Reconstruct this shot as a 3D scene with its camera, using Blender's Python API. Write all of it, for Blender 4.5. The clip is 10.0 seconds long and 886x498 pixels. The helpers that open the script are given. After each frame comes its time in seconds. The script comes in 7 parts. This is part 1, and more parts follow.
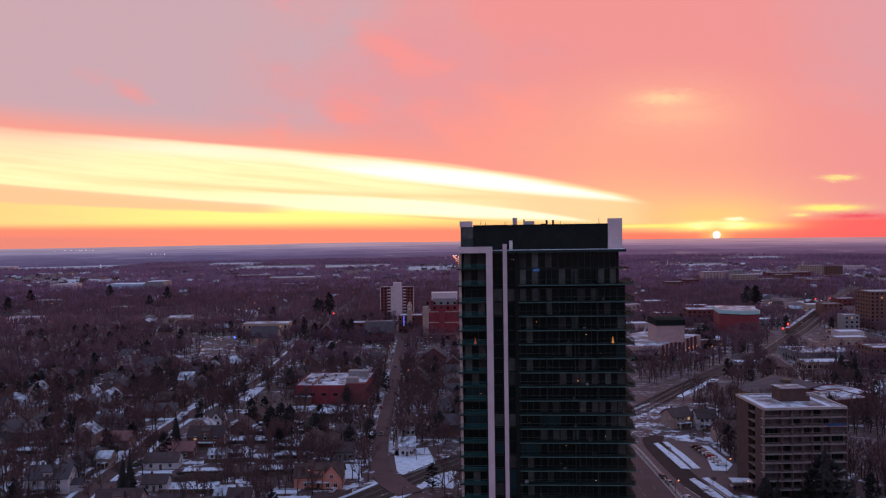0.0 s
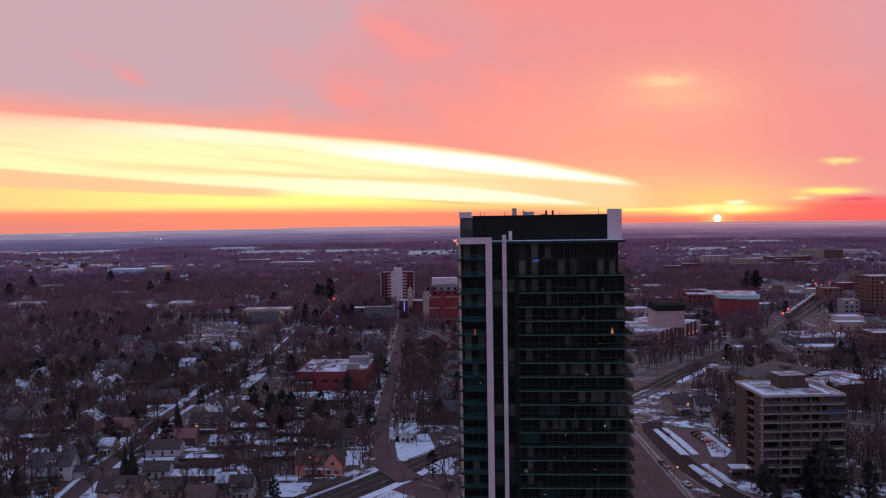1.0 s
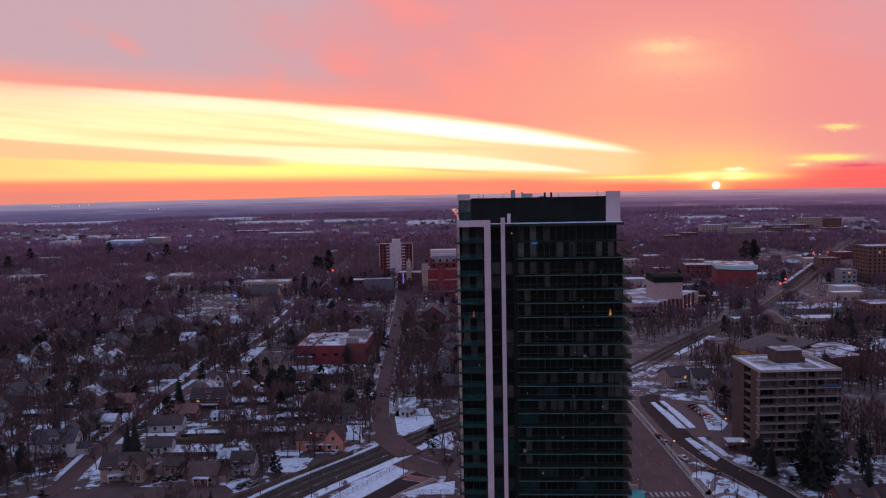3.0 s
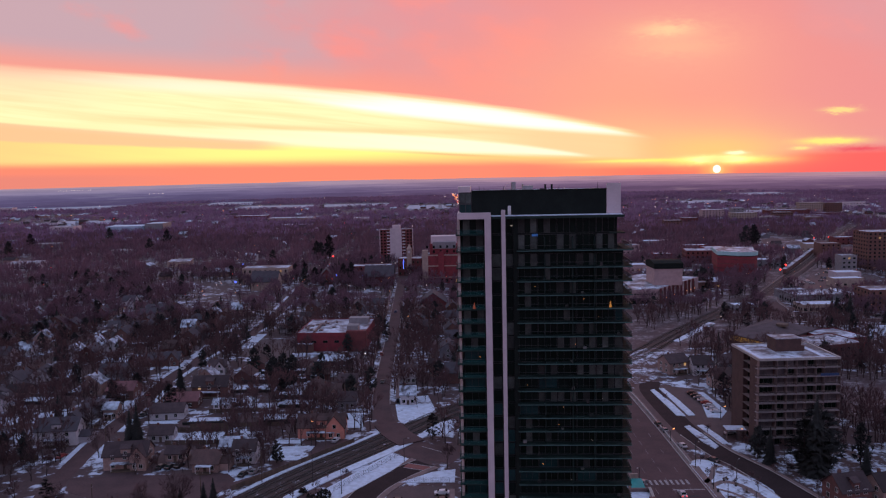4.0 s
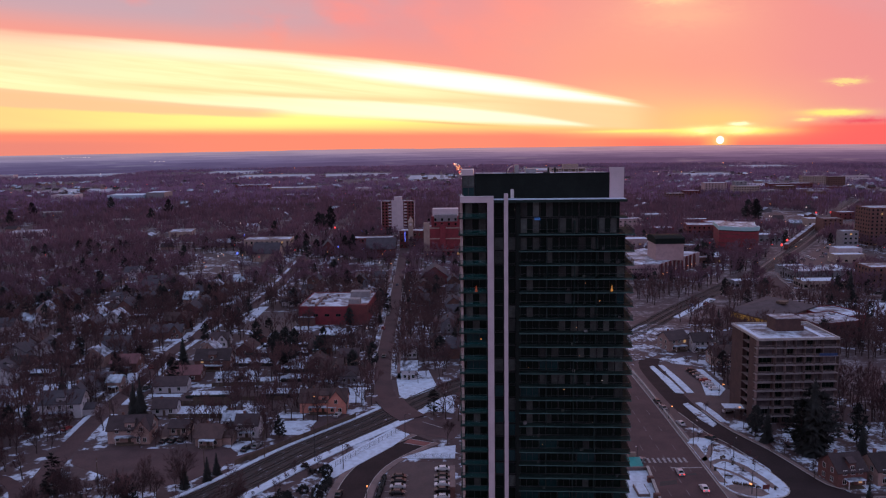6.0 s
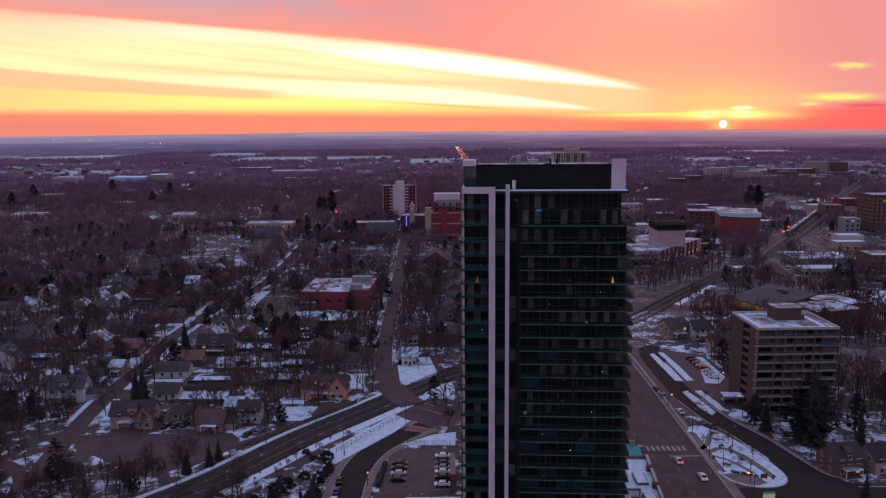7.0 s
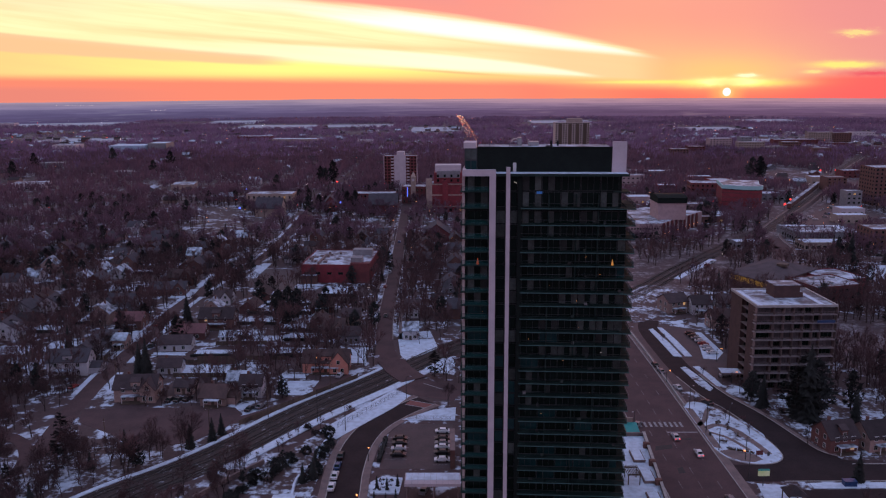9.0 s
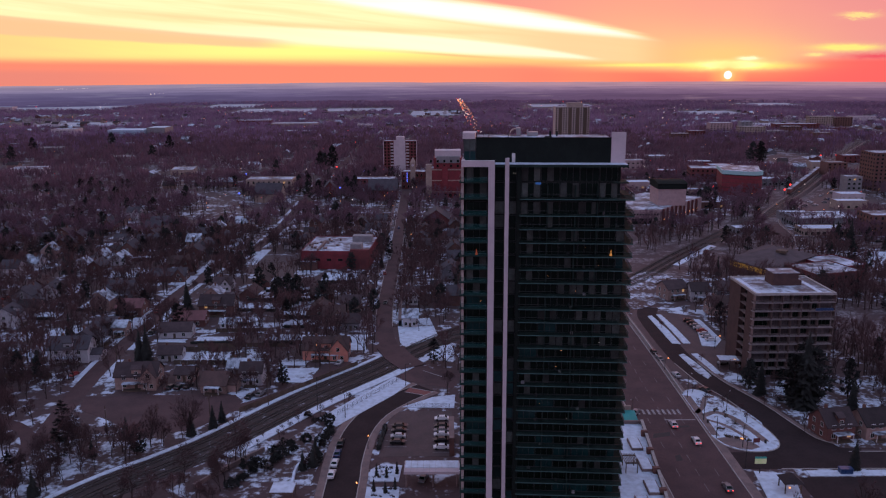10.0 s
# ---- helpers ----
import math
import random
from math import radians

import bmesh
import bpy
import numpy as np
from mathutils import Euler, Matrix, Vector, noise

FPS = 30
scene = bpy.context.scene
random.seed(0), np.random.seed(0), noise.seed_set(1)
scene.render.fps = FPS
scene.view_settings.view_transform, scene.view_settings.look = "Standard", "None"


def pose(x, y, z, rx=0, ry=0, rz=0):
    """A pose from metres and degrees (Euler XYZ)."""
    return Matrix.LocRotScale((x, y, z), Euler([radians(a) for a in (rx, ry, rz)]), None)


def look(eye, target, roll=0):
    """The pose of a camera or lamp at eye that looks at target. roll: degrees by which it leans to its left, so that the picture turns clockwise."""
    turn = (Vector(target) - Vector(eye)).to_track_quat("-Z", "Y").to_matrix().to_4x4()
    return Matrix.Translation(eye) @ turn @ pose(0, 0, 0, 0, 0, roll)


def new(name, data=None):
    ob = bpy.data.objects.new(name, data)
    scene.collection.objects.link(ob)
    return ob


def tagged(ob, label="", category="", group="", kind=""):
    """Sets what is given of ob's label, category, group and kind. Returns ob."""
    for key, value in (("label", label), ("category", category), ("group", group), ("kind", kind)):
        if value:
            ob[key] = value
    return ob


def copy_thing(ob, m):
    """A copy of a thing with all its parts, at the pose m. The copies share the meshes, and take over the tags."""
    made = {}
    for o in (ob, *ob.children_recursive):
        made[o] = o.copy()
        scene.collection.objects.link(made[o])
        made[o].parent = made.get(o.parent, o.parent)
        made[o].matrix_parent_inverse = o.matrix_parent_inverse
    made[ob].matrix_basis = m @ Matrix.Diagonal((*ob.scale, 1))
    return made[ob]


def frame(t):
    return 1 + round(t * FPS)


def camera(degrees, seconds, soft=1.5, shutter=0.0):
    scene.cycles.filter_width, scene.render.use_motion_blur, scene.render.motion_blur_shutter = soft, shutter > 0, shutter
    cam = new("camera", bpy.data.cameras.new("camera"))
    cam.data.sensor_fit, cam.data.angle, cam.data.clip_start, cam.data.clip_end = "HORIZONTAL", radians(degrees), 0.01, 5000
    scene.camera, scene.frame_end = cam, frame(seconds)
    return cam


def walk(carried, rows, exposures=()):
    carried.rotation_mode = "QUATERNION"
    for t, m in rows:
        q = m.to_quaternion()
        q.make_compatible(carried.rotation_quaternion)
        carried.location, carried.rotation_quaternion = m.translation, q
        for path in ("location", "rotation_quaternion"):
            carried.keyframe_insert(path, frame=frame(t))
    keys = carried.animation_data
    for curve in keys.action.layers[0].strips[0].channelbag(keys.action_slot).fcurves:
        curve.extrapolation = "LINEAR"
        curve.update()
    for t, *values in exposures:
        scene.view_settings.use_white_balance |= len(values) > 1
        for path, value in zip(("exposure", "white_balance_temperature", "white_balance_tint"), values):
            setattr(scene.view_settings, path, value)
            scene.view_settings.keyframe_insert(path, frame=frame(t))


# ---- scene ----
cam = camera(58.5, 10.0, soft=1.2)
PATH = [
    (0, (0.001, -0.085, 90.044), (-0.001, 1.915, 90.003), -0.8),
    (0.5, (0.143, -0.122, 90.765), (0.14, 1.877, 90.704), -0.9),
    (1, (0.247, -0.062, 91.534), (0.243, 1.936, 91.452), -0.9),
    (1.5, (0.199, -0.048, 92.269), (0.196, 1.949, 92.167), -0.9),
    (2, (0.32, -0.032, 93.071), (0.317, 1.964, 92.951), -1.0),
    (2.5, (0.292, -0.003, 93.767), (0.29, 1.992, 93.626), -1.1),
    (4, (0.257, 0.063, 96.316), (0.254, 2.053, 96.114), -1.2),
    (4.5, (0.182, 0.095, 97.014), (0.177, 2.082, 96.792), -1.2),
    (5, (0.151, 0.065, 97.74), (0.145, 2.05, 97.499), -1.0),
    (5.5, (0.054, 0.069, 98.434), (0.048, 2.052, 98.175), -0.9),
    (7, (0.027, 0.067, 100.849), (0.016, 2.041, 100.528), -0.5),
    (7.5, (0.076, 0.032, 101.626), (0.064, 2.003, 101.284), -0.4),
    (8, (0.099, -0.103, 102.462), (0.086, 1.864, 102.1), -0.3),
    (8.5, (0.145, -0.11, 103.171), (0.132, 1.853, 102.789), -0.4),
    (9, (0.158, -0.063, 103.93), (0.144, 1.897, 103.529), -0.3),
    (9.5, (0.231, -0.084, 104.705), (0.217, 1.871, 104.284), -0.3),
    (10, (0.378, -0.057, 105.422), (0.364, 1.894, 104.981), -0.3),
]
walk(cam, [(t, look(eye, target, roll)) for t, eye, target, roll in PATH])


SUN_AZ, SUN_EL = 18.95, 0.1


# ---- node helpers ----
class X:
    """A shader value with arithmetic."""
    tree = None

    def __init__(self, s):
        self.s = s

    def op(self, kind, *others, clamp=False):
        n = X.tree.nodes.new("ShaderNodeMath")
        n.operation, n.use_clamp = kind, clamp
        for i, v in enumerate((self, *others)):
            if isinstance(v, X):
                X.tree.links.new(v.s, n.inputs[i])
            else:
                n.inputs[i].default_value = v
        return X(n.outputs[0])

    def __add__(self, o): return self.op("ADD", o)
    def __sub__(self, o): return self.op("SUBTRACT", o)
    def __mul__(self, o): return self.op("MULTIPLY", o)
    def __truediv__(self, o): return self.op("DIVIDE", o)

    def ramp(self, a, b):
        n = X.tree.nodes.new("ShaderNodeMapRange")
        n.interpolation_type = "SMOOTHSTEP"
        X.tree.links.new(self.s, n.inputs[0])
        n.inputs[1].default_value, n.inputs[2].default_value = a, b
        return X(n.outputs[0])

    def bump(self, centre, width):
        d = (self - centre) / width
        return (d * d * -1.0).op("EXPONENT")


def const(v):
    n = X.tree.nodes.new("ShaderNodeValue")
    n.outputs[0].default_value = v
    return X(n.outputs[0])


def vec(x, y, z=0.0):
    n = X.tree.nodes.new("ShaderNodeCombineXYZ")
    for i, v in enumerate((x, y, z)):
        if isinstance(v, X):
            X.tree.links.new(v.s, n.inputs[i])
        else:
            n.inputs[i].default_value = v
    return n.outputs[0]


def noisy(v, scale=1.0, detail=3.0, rough=0.5):
    n = X.tree.nodes.new("ShaderNodeTexNoise")
    X.tree.links.new(v, n.inputs["Vector"])
    n.inputs["Scale"].default_value, n.inputs["Detail"].default_value, n.inputs["Roughness"].default_value = scale, detail, rough
    return X(n.outputs["Fac"])


def blend(fac, a, b, kind="MIX"):
    n = X.tree.nodes.new("ShaderNodeMix")
    n.data_type, n.blend_type = "RGBA", kind
    for i, v in ((0, fac), (6, a), (7, b)):
        if isinstance(v, X):
            v = v.s
        if isinstance(v, bpy.types.NodeSocket):
            X.tree.links.new(v, n.inputs[i])
        else:
            n.inputs[i].default_value = v if i == 0 else (*v, 1.0)
    return n.outputs[2]


# ---- world: a sunset sky under broken high cloud ----
world = bpy.data.worlds.new("sunset_sky")
scene.world = world
world.use_nodes = True
X.tree = world.node_tree
X.tree.nodes.clear()
tc = X.tree.nodes.new("ShaderNodeTexCoord")
sep = X.tree.nodes.new("ShaderNodeSeparateXYZ")
X.tree.links.new(tc.outputs["Generated"], sep.inputs[0])
dx, dy, dz = (X(sep.outputs[i]) for i in range(3))
safe = dy.op("MAXIMUM", 0.05)
p = (dx / safe * 14.0).op("MINIMUM", 10.0).op("MAXIMUM", -10.0)
q = dz / safe * 14.0

clear = X.tree.nodes.new("ShaderNodeTexSky")
clear.sky_type, clear.sun_disc = "NISHITA", False
clear.sun_elevation, clear.sun_rotation = radians(SUN_EL), radians(SUN_AZ)
clear.air_density, clear.dust_density = 1.2, 2.0
# slow waves and fine wind-drawn fibres
slow = noisy(vec(p * 0.28, q * 0.42 + p * 0.07, 0.3), 1.0, 4.0, 0.5) - 0.5
soft = noisy(vec(p * 0.5 + 5.0, q * 0.9 + p * 0.16), 1.0, 5.0, 0.55) - 0.5
fibre = noisy(vec(p * 0.22, q * 5.0 + p * 0.62), 1.0, 4.0, 0.55) - 0.5
fine = noisy(vec(p * 0.6 + 9.0, q * 13.0 + p * 1.5), 1.0, 3.0, 0.5) - 0.5


def poly(*c):
    """A smooth line across the sky: c[0] + c[1] p + c[2] p^2 + ..."""
    r = const(c[-1])
    for k in c[-2::-1]:
        r = r * p + k
    return r


# broad cloud deck: mauve, pink and salmon
deck = blend((p * -0.16 + q * 0.11 + slow * 1.5 - 0.52).ramp(-0.3, 0.45), (0.85, 0.295, 0.285), (0.585, 0.385, 0.43))
deck = blend(((q - 2.9).bump(0.0, 1.0) * (p + 0.3).bump(0.0, 2.4) * 0.45 + soft * 0.9).ramp(0.05, 0.5), deck, (0.76, 0.31, 0.335))
deck = blend((q * 0.42 + (p - 8.0) * 0.24 + soft * 1.4 - 0.62).ramp(-0.2, 0.8) * (p - 5.0 + slow * 3.0).ramp(-0.8, 2.6) * 0.85, deck, (0.72, 0.335, 0.365))
deck = blend((soft * 1.6 + slow + (p + 1.0).bump(0.0, 3.2) * 0.3 - q * 0.05).ramp(0.12, 0.55) * 0.75, deck, (1.0, 0.295, 0.25))
# warmer towards the sun
warm = (p - 3.3 + slow * 2.0).bump(0.0, 2.5) * (q + slow * 0.6).ramp(3.3, 0.9)
deck = blend(warm * 0.9, deck, (1.0, 0.385, 0.25))
deck = blend((p - 3.3).bump(0.0, 2.9) * (q + slow * 0.3).ramp(1.25, 0.2) * 0.9, deck, (1.0, 0.52, 0.265))
# the long bright gap under the deck
edge = poly(1.225, -0.1358, -0.0122, -0.00098)
depth = edge - q + fibre * 0.10 + fine * 0.03
rim = depth.ramp(-0.55, 0.05) * p.ramp(3.5, -2.0)
deck = blend(rim * 0.8, deck, (1.0, 0.335, 0.24))
gap = depth.ramp(-0.03, 0.07) * p.ramp(3.9, 3.1) * (p.ramp(-7.5, -4.0) * 0.4 + 0.45) + depth.ramp(0.0, 0.32) * p.ramp(3.9, 3.1) * (p.ramp(-4.0, -7.5) * 0.4 + 0.15)
body = blend((fibre * 1.3 + fine * 0.8).ramp(-0.28, 0.22), (1.0, 0.83, 0.42), (1.0, 0.965, 0.52))
body = blend(p.ramp(-4.6, -7.8) * depth.ramp(0.9, 0.1), body, (1.0, 0.70, 0.44))
body = blend((edge - q - 0.13 + fibre * 0.16).bump(0.0, 0.13) * (p + 4.2).bump(0.0, 2.6), body, (1.0, 0.99, 0.70))
# peach veil between the streaks, wider towards the sun
under = poly(0.883, -0.1215, 0.00674) - q + fibre * 0.06
body = blend(under.ramp(-0.04, 0.10) * p.ramp(-1.2, 2.2) * 0.9, body, (1.0, 0.64, 0.33))
veil_a = (poly(0.636, -0.0344, 0.0057) - q + fine * 0.06).bump(0.0, 0.045) * p.ramp(-7.2, -4.0) * p.ramp(1.6, 0.2)
body = blend(veil_a * 0.55, body, (1.0, 0.62, 0.30))
# the white core
core = under.ramp(0.09, -0.05) * (depth + fine * 0.06).ramp(0.02, 0.12) * (p + fibre * 3.0).ramp(-3.2, -0.6)
body = blend(core, body, (1.15, 1.12, 1.0))
# second streak
s_up = poly(0.553, -0.0976, -0.01325, -0.00117) - q + fibre * 0.05
s_lo = poly(0.2945, -0.05897, 0.00319) - q + fine * 0.05
second = s_up.ramp(-0.02, 0.05) * s_lo.ramp(0.05, -0.05) * p.ramp(2.95, 2.3)
body = blend(second, body, blend((p + fibre * 5.0).ramp(-6.5, 0.5), (1.0, 0.92, 0.48), (1.05, 1.03, 0.72)))
# yellow band low down, orange lens above it, thin vein
third = s_lo.ramp(-0.02, 0.08)
body = blend(third, body, blend((p + 2.2 + fibre * 2.0).bump(0.0, 4.2), (1.0, 0.62, 0.25), (1.0, 0.98, 0.27)))
body = blend(third * q.ramp(0.32, 0.13) * 0.65, body, (1.0, 0.50, 0.20))
body = blend((poly(0.2547, -0.0687) - q + fine * 0.03).bump(0.0, 0.018) * (p - 0.2).bump(0.0, 0.9) * 0.8, body, (1.0, 0.50, 0.22))
lens_half = poly(0.012, -0.019)
lens = ((poly(0.296, -0.0464, 0.0025) - q + fine * 0.05).op("ABSOLUTE") - lens_half).ramp(0.035, -0.03) * p.ramp(-2.4, -3.4)
body = blend(lens * 0.85, body, (1.0, 0.56, 0.31))
sky = blend(gap, deck, body)
# the red band on the horizon
sky = blend((q + p * 0.013 + fine * 0.03).ramp(0.19, 0.02) * p.ramp(3.9, 1.4), sky, (1.0, 0.265, 0.165))
sky = blend((q + p * 0.013).ramp(0.02, -0.14) * p.ramp(-3.0, -7.5) * 0.6, sky, (0.72, 0.235, 0.20))
sky = blend((q - 0.01).ramp(0.05, -0.10) * p.ramp(0.5, 4.0), sky, (1.0, 0.15, 0.12))
sky = blend((q - 0.10 + (p - 7.4) * -0.02 + soft * 0.08).ramp(0.16, 0.0) * p.ramp(5.4, 6.6), sky, (1.0, 0.135, 0.125))
# small lit clouds round the sun
wisp = noisy(vec(p * 5.0, q * 16.0), 1.0, 4.0, 0.6) - 0.5


def patch(sky, a, e, wa, we, col, k=1.0, torn=0.0):
    m = (p + wisp * torn * 2.0).bump(a, wa) * (q + wisp * torn).bump(e, we) * k
    return blend(m.op("MINIMUM", 1.0), sky, col)


sky = patch(sky, 4.1, 2.1, 1.3, 0.55, (1.0, 0.44, 0.30), 0.65, 0.3)
sky = patch(sky, 3.93, 2.31, 0.48, 0.12, (1.0, 0.64, 0.35), 0.9, 0.22)
sky = patch(sky, 4.1, 2.02, 0.75, 0.16, (1.0, 0.52, 0.31), 0.5, 0.25)
sky = patch(sky, 4.81, 0.22, 1.3, 0.30, (1.0, 0.62, 0.21), 0.85, 0.05)
sky = patch(sky, 6.98, 0.875, 0.26, 0.045, (1.0, 0.70, 0.27), 1.5, 0.16)
sky = patch(sky, 6.82, 0.345, 0.50, 0.055, (1.0, 0.83, 0.22), 1.5, 0.06)
sky = patch(sky, 6.30, 0.232, 0.14, 0.028, (1.0, 0.74, 0.28), 1.4, 0.06)
sky = patch(sky, 7.35, 0.20, 0.55, 0.05, (0.86, 0.10, 0.13), 1.0, 0.08)
sky = patch(sky, 3.6, 0.07, 1.0, 0.026, (1.0, 0.86, 0.22), 1.3, 0.02)
sky = patch(sky, 4.90, 0.045, 0.85, 0.055, (1.0, 0.80, 0.14), 1.5, 0.05)
sky = patch(sky, 4.86, 0.065, 0.5, 0.06, (1.15, 1.1, 0.42), 2.0, 0.05)
sky = patch(sky, 5.16, 0.172, 0.15, 0.028, (1.1, 1.05, 0.6), 1.8, 0.05)
# the disc itself, low in the haze
ring = (((p - 4.83) * (p - 4.83)) + ((q + 0.105) * (q + 0.105))).op("SQRT")
sky = blend(ring.ramp(0.42, 0.05) * 0.55, sky, (1.15, 0.55, 0.16))
sky = blend(ring.ramp(0.16, 0.07) * 0.8, sky, (1.2, 0.55, 0.2))
sky = blend(ring.ramp(0.078, 0.058), sky, (1.6, 1.35, 1.1))
# away from the sunset: dull violet dusk
front = dy.ramp(-0.15, 0.75)
dusk = blend(dz.ramp(0.0, 0.55), (0.62, 0.38, 0.54), (0.45, 0.50, 0.80))
dusk = blend(0.04, dusk, clear.outputs[0], "ADD")
high = dz.ramp(0.36, 0.75)
sky = blend(high, sky, dusk)
sky = blend(front, dusk, sky)
bg = X.tree.nodes.new("ShaderNodeBackground")
out = X.tree.nodes.new("ShaderNodeOutputWorld")
X.tree.links.new(sky, bg.inputs[0])
X.tree.links.new(bg.outputs[0], out.inputs[0])
bg.inputs[1].default_value = 1.05

sun_lamp = bpy.data.lights.new("sun", "SUN")
sun_lamp.energy, sun_lamp.angle, sun_lamp.color = 0.5, radians(0.53), (1.0, 0.42, 0.2)
sun = new("sun", sun_lamp)
far = Vector((math.sin(radians(SUN_AZ)), math.cos(radians(SUN_AZ)), math.sin(radians(1.2)))) * 4000
sun.matrix_world = look(far, (0, 0, 0))


# ---- materials ----
def surface(name):
    m = bpy.data.materials.new(name)
    m.use_nodes = True
    X.tree = m.node_tree
    return m, m.node_tree.nodes["Principled BSDF"], m.node_tree.nodes["Material Output"]


def place():
    return X.tree.nodes.new("ShaderNodeNewGeometry").outputs["Position"]


def mat(name, a, b=None, rough=0.8, scale=0.3, fine=4.0, rand=0.0, bump=0.15, metal=0.0, spec=0.4, emit=None, power=0.0, thin=0.0):
    m, p, o = surface(name)
    b = b or tuple(c * 0.7 for c in a)
    pos = place()
    f = noisy(pos, scale, 4.0, 0.6) * 0.65 + noisy(pos, fine, 3.0, 0.65) * 0.35
    col = blend(f.ramp(0.34, 0.66), a, b)
    if rand:
        info = X.tree.nodes.new("ShaderNodeObjectInfo")
        hsv = X.tree.nodes.new("ShaderNodeHueSaturation")
        X.tree.links.new((X(info.outputs["Random"]) * (2 * rand) + (1.0 - rand)).s, hsv.inputs["Value"])
        X.tree.links.new(col, hsv.inputs["Color"])
        col = hsv.outputs[0]
    X.tree.links.new(col, p.inputs["Base Color"])
    X.tree.links.new((noisy(pos, fine * 0.5, 2.0) * 0.2 + (rough - 0.1)).s, p.inputs["Roughness"])
    p.inputs["Metallic"].default_value, p.inputs["Specular IOR Level"].default_value = metal, spec
    if bump:
        n = X.tree.nodes.new("ShaderNodeBump")
        n.inputs["Strength"].default_value, n.inputs["Distance"].default_value = bump, 0.05
        X.tree.links.new(f.s, n.inputs["Height"])
        X.tree.links.new(n.outputs[0], p.inputs["Normal"])
    if thin:
        # twig sprays let part of the sky light through, imitating distant haze
        t, mix = X.tree.nodes.new("ShaderNodeBsdfTranslucent"), X.tree.nodes.new("ShaderNodeMixShader")
        X.tree.links.new(col, t.inputs[0])
        mix.inputs[0].default_value = thin
        X.tree.links.new(p.outputs[0], mix.inputs[1])
        X.tree.links.new(t.outputs[0], mix.inputs[2])
        X.tree.links.new(mix.outputs[0], o.inputs[0])
    if emit:
        p.inputs["Emission Color"].default_value, p.inputs["Emission Strength"].default_value = (*emit, 1), power
    return m


def snowy(name, snow, bare, cover, scale=0.06, fine=0.7, rough=0.75, sharp=0.06, woods=False):
    """Snow lying in patches over bare ground or roofing. cover: the share of snow, about."""
    m, p, _ = surface(name)
    pos = place()
    f = noisy(pos, scale, 5.0, 0.62) * 0.6 + noisy(pos, fine, 4.0, 0.6) * 0.4
    k = f.ramp(0.5 - (cover - 0.5) * 0.42 - sharp, 0.5 - (cover - 0.5) * 0.42 + sharp)
    if woods:
        # less snow shows under the wider woods outside the town
        sp = X.tree.nodes.new("ShaderNodeSeparateXYZ")
        X.tree.links.new(pos, sp.inputs[0])
        px, py = X(sp.outputs[0]), X(sp.outputs[1])
        k = k * ((px * px + py * py).op("SQRT").ramp(1000.0, 420.0) * 0.62 + 0.38)
    shade = noisy(pos, fine * 3.0, 3.0)
    ground = blend(shade, tuple(c * 0.6 for c in bare), tuple(c * 1.4 for c in bare))
    white = blend(noisy(pos, fine * 0.6, 3.0).ramp(0.35, 0.7), snow, tuple(c * 0.78 for c in snow))
    X.tree.links.new(blend(k, ground, white), p.inputs["Base Color"])
    p.inputs["Roughness"].default_value, p.inputs["Specular IOR Level"].default_value = rough, 0.3
    n = X.tree.nodes.new("ShaderNodeBump")
    n.inputs["Strength"].default_value, n.inputs["Distance"].default_value = 0.4, 0.15
    X.tree.links.new(f.s, n.inputs["Height"])
    X.tree.links.new(n.outputs[0], p.inputs["Normal"])
    return m


def glassy(name, tint, clear_part, rough=0.04):
    """Thin glass: part seen through, part a glossy tinted sheet."""
    m, p, o = surface(name)
    p.inputs["Base Color"].default_value = (*tint, 1)
    p.inputs["Specular IOR Level"].default_value = 0.2
    p.inputs["Roughness"].default_value = rough
    t = X.tree.nodes.new("ShaderNodeBsdfTransparent")
    mix = X.tree.nodes.new("ShaderNodeMixShader")
    mix.inputs[0].default_value = clear_part
    X.tree.links.new(p.outputs[0], mix.inputs[1])
    X.tree.links.new(t.outputs[0], mix.inputs[2])
    X.tree.links.new(mix.outputs[0], o.inputs[0])
    return m


SNOW = (0.52, 0.605, 0.71)
M_ground = snowy("snowy_ground", SNOW, (0.060, 0.036, 0.037), 0.365, 0.055, 0.22, sharp=0.04, woods=True)
M_yard = snowy("snow_yard", SNOW, (0.075, 0.045, 0.042), 0.68, 0.12, 0.6)
M_garden = snowy("garden_snow", SNOW, (0.060, 0.036, 0.035), 0.43, 0.12, 0.6)
M_snow = snowy("packed_snow", SNOW, (0.16, 0.13, 0.12), 0.95, 0.12, 1.0)
M_roofsnow = snowy("roof_snow", SNOW, (0.11, 0.09, 0.095), 0.47, 0.09, 0.35, sharp=0.1)
M_terrace = snowy("terrace_snow", SNOW, (0.14, 0.14, 0.15), 0.85, 0.25, 1.2)
M_road = mat("worn_asphalt", (0.088, 0.050, 0.051), (0.056, 0.034, 0.035), 0.85, 0.12, 2.5, bump=0.1, spec=0.25)
M_wet = mat("damp_asphalt", (0.036, 0.024, 0.025), (0.023, 0.016, 0.017), 0.8, 0.15, 2.5, bump=0.1, spec=0.1)
M_field = snowy("far_snow_field", (0.38, 0.41, 0.47), (0.09, 0.06, 0.065), 0.8, 0.012, 0.06)
M_lot = mat("lot_asphalt", (0.072, 0.046, 0.047), (0.045, 0.031, 0.033), 0.7, 0.2, 2.5)
M_walk = mat("concrete_paving", (0.20, 0.138, 0.13), (0.12, 0.088, 0.085), 0.85, 0.3, 4)
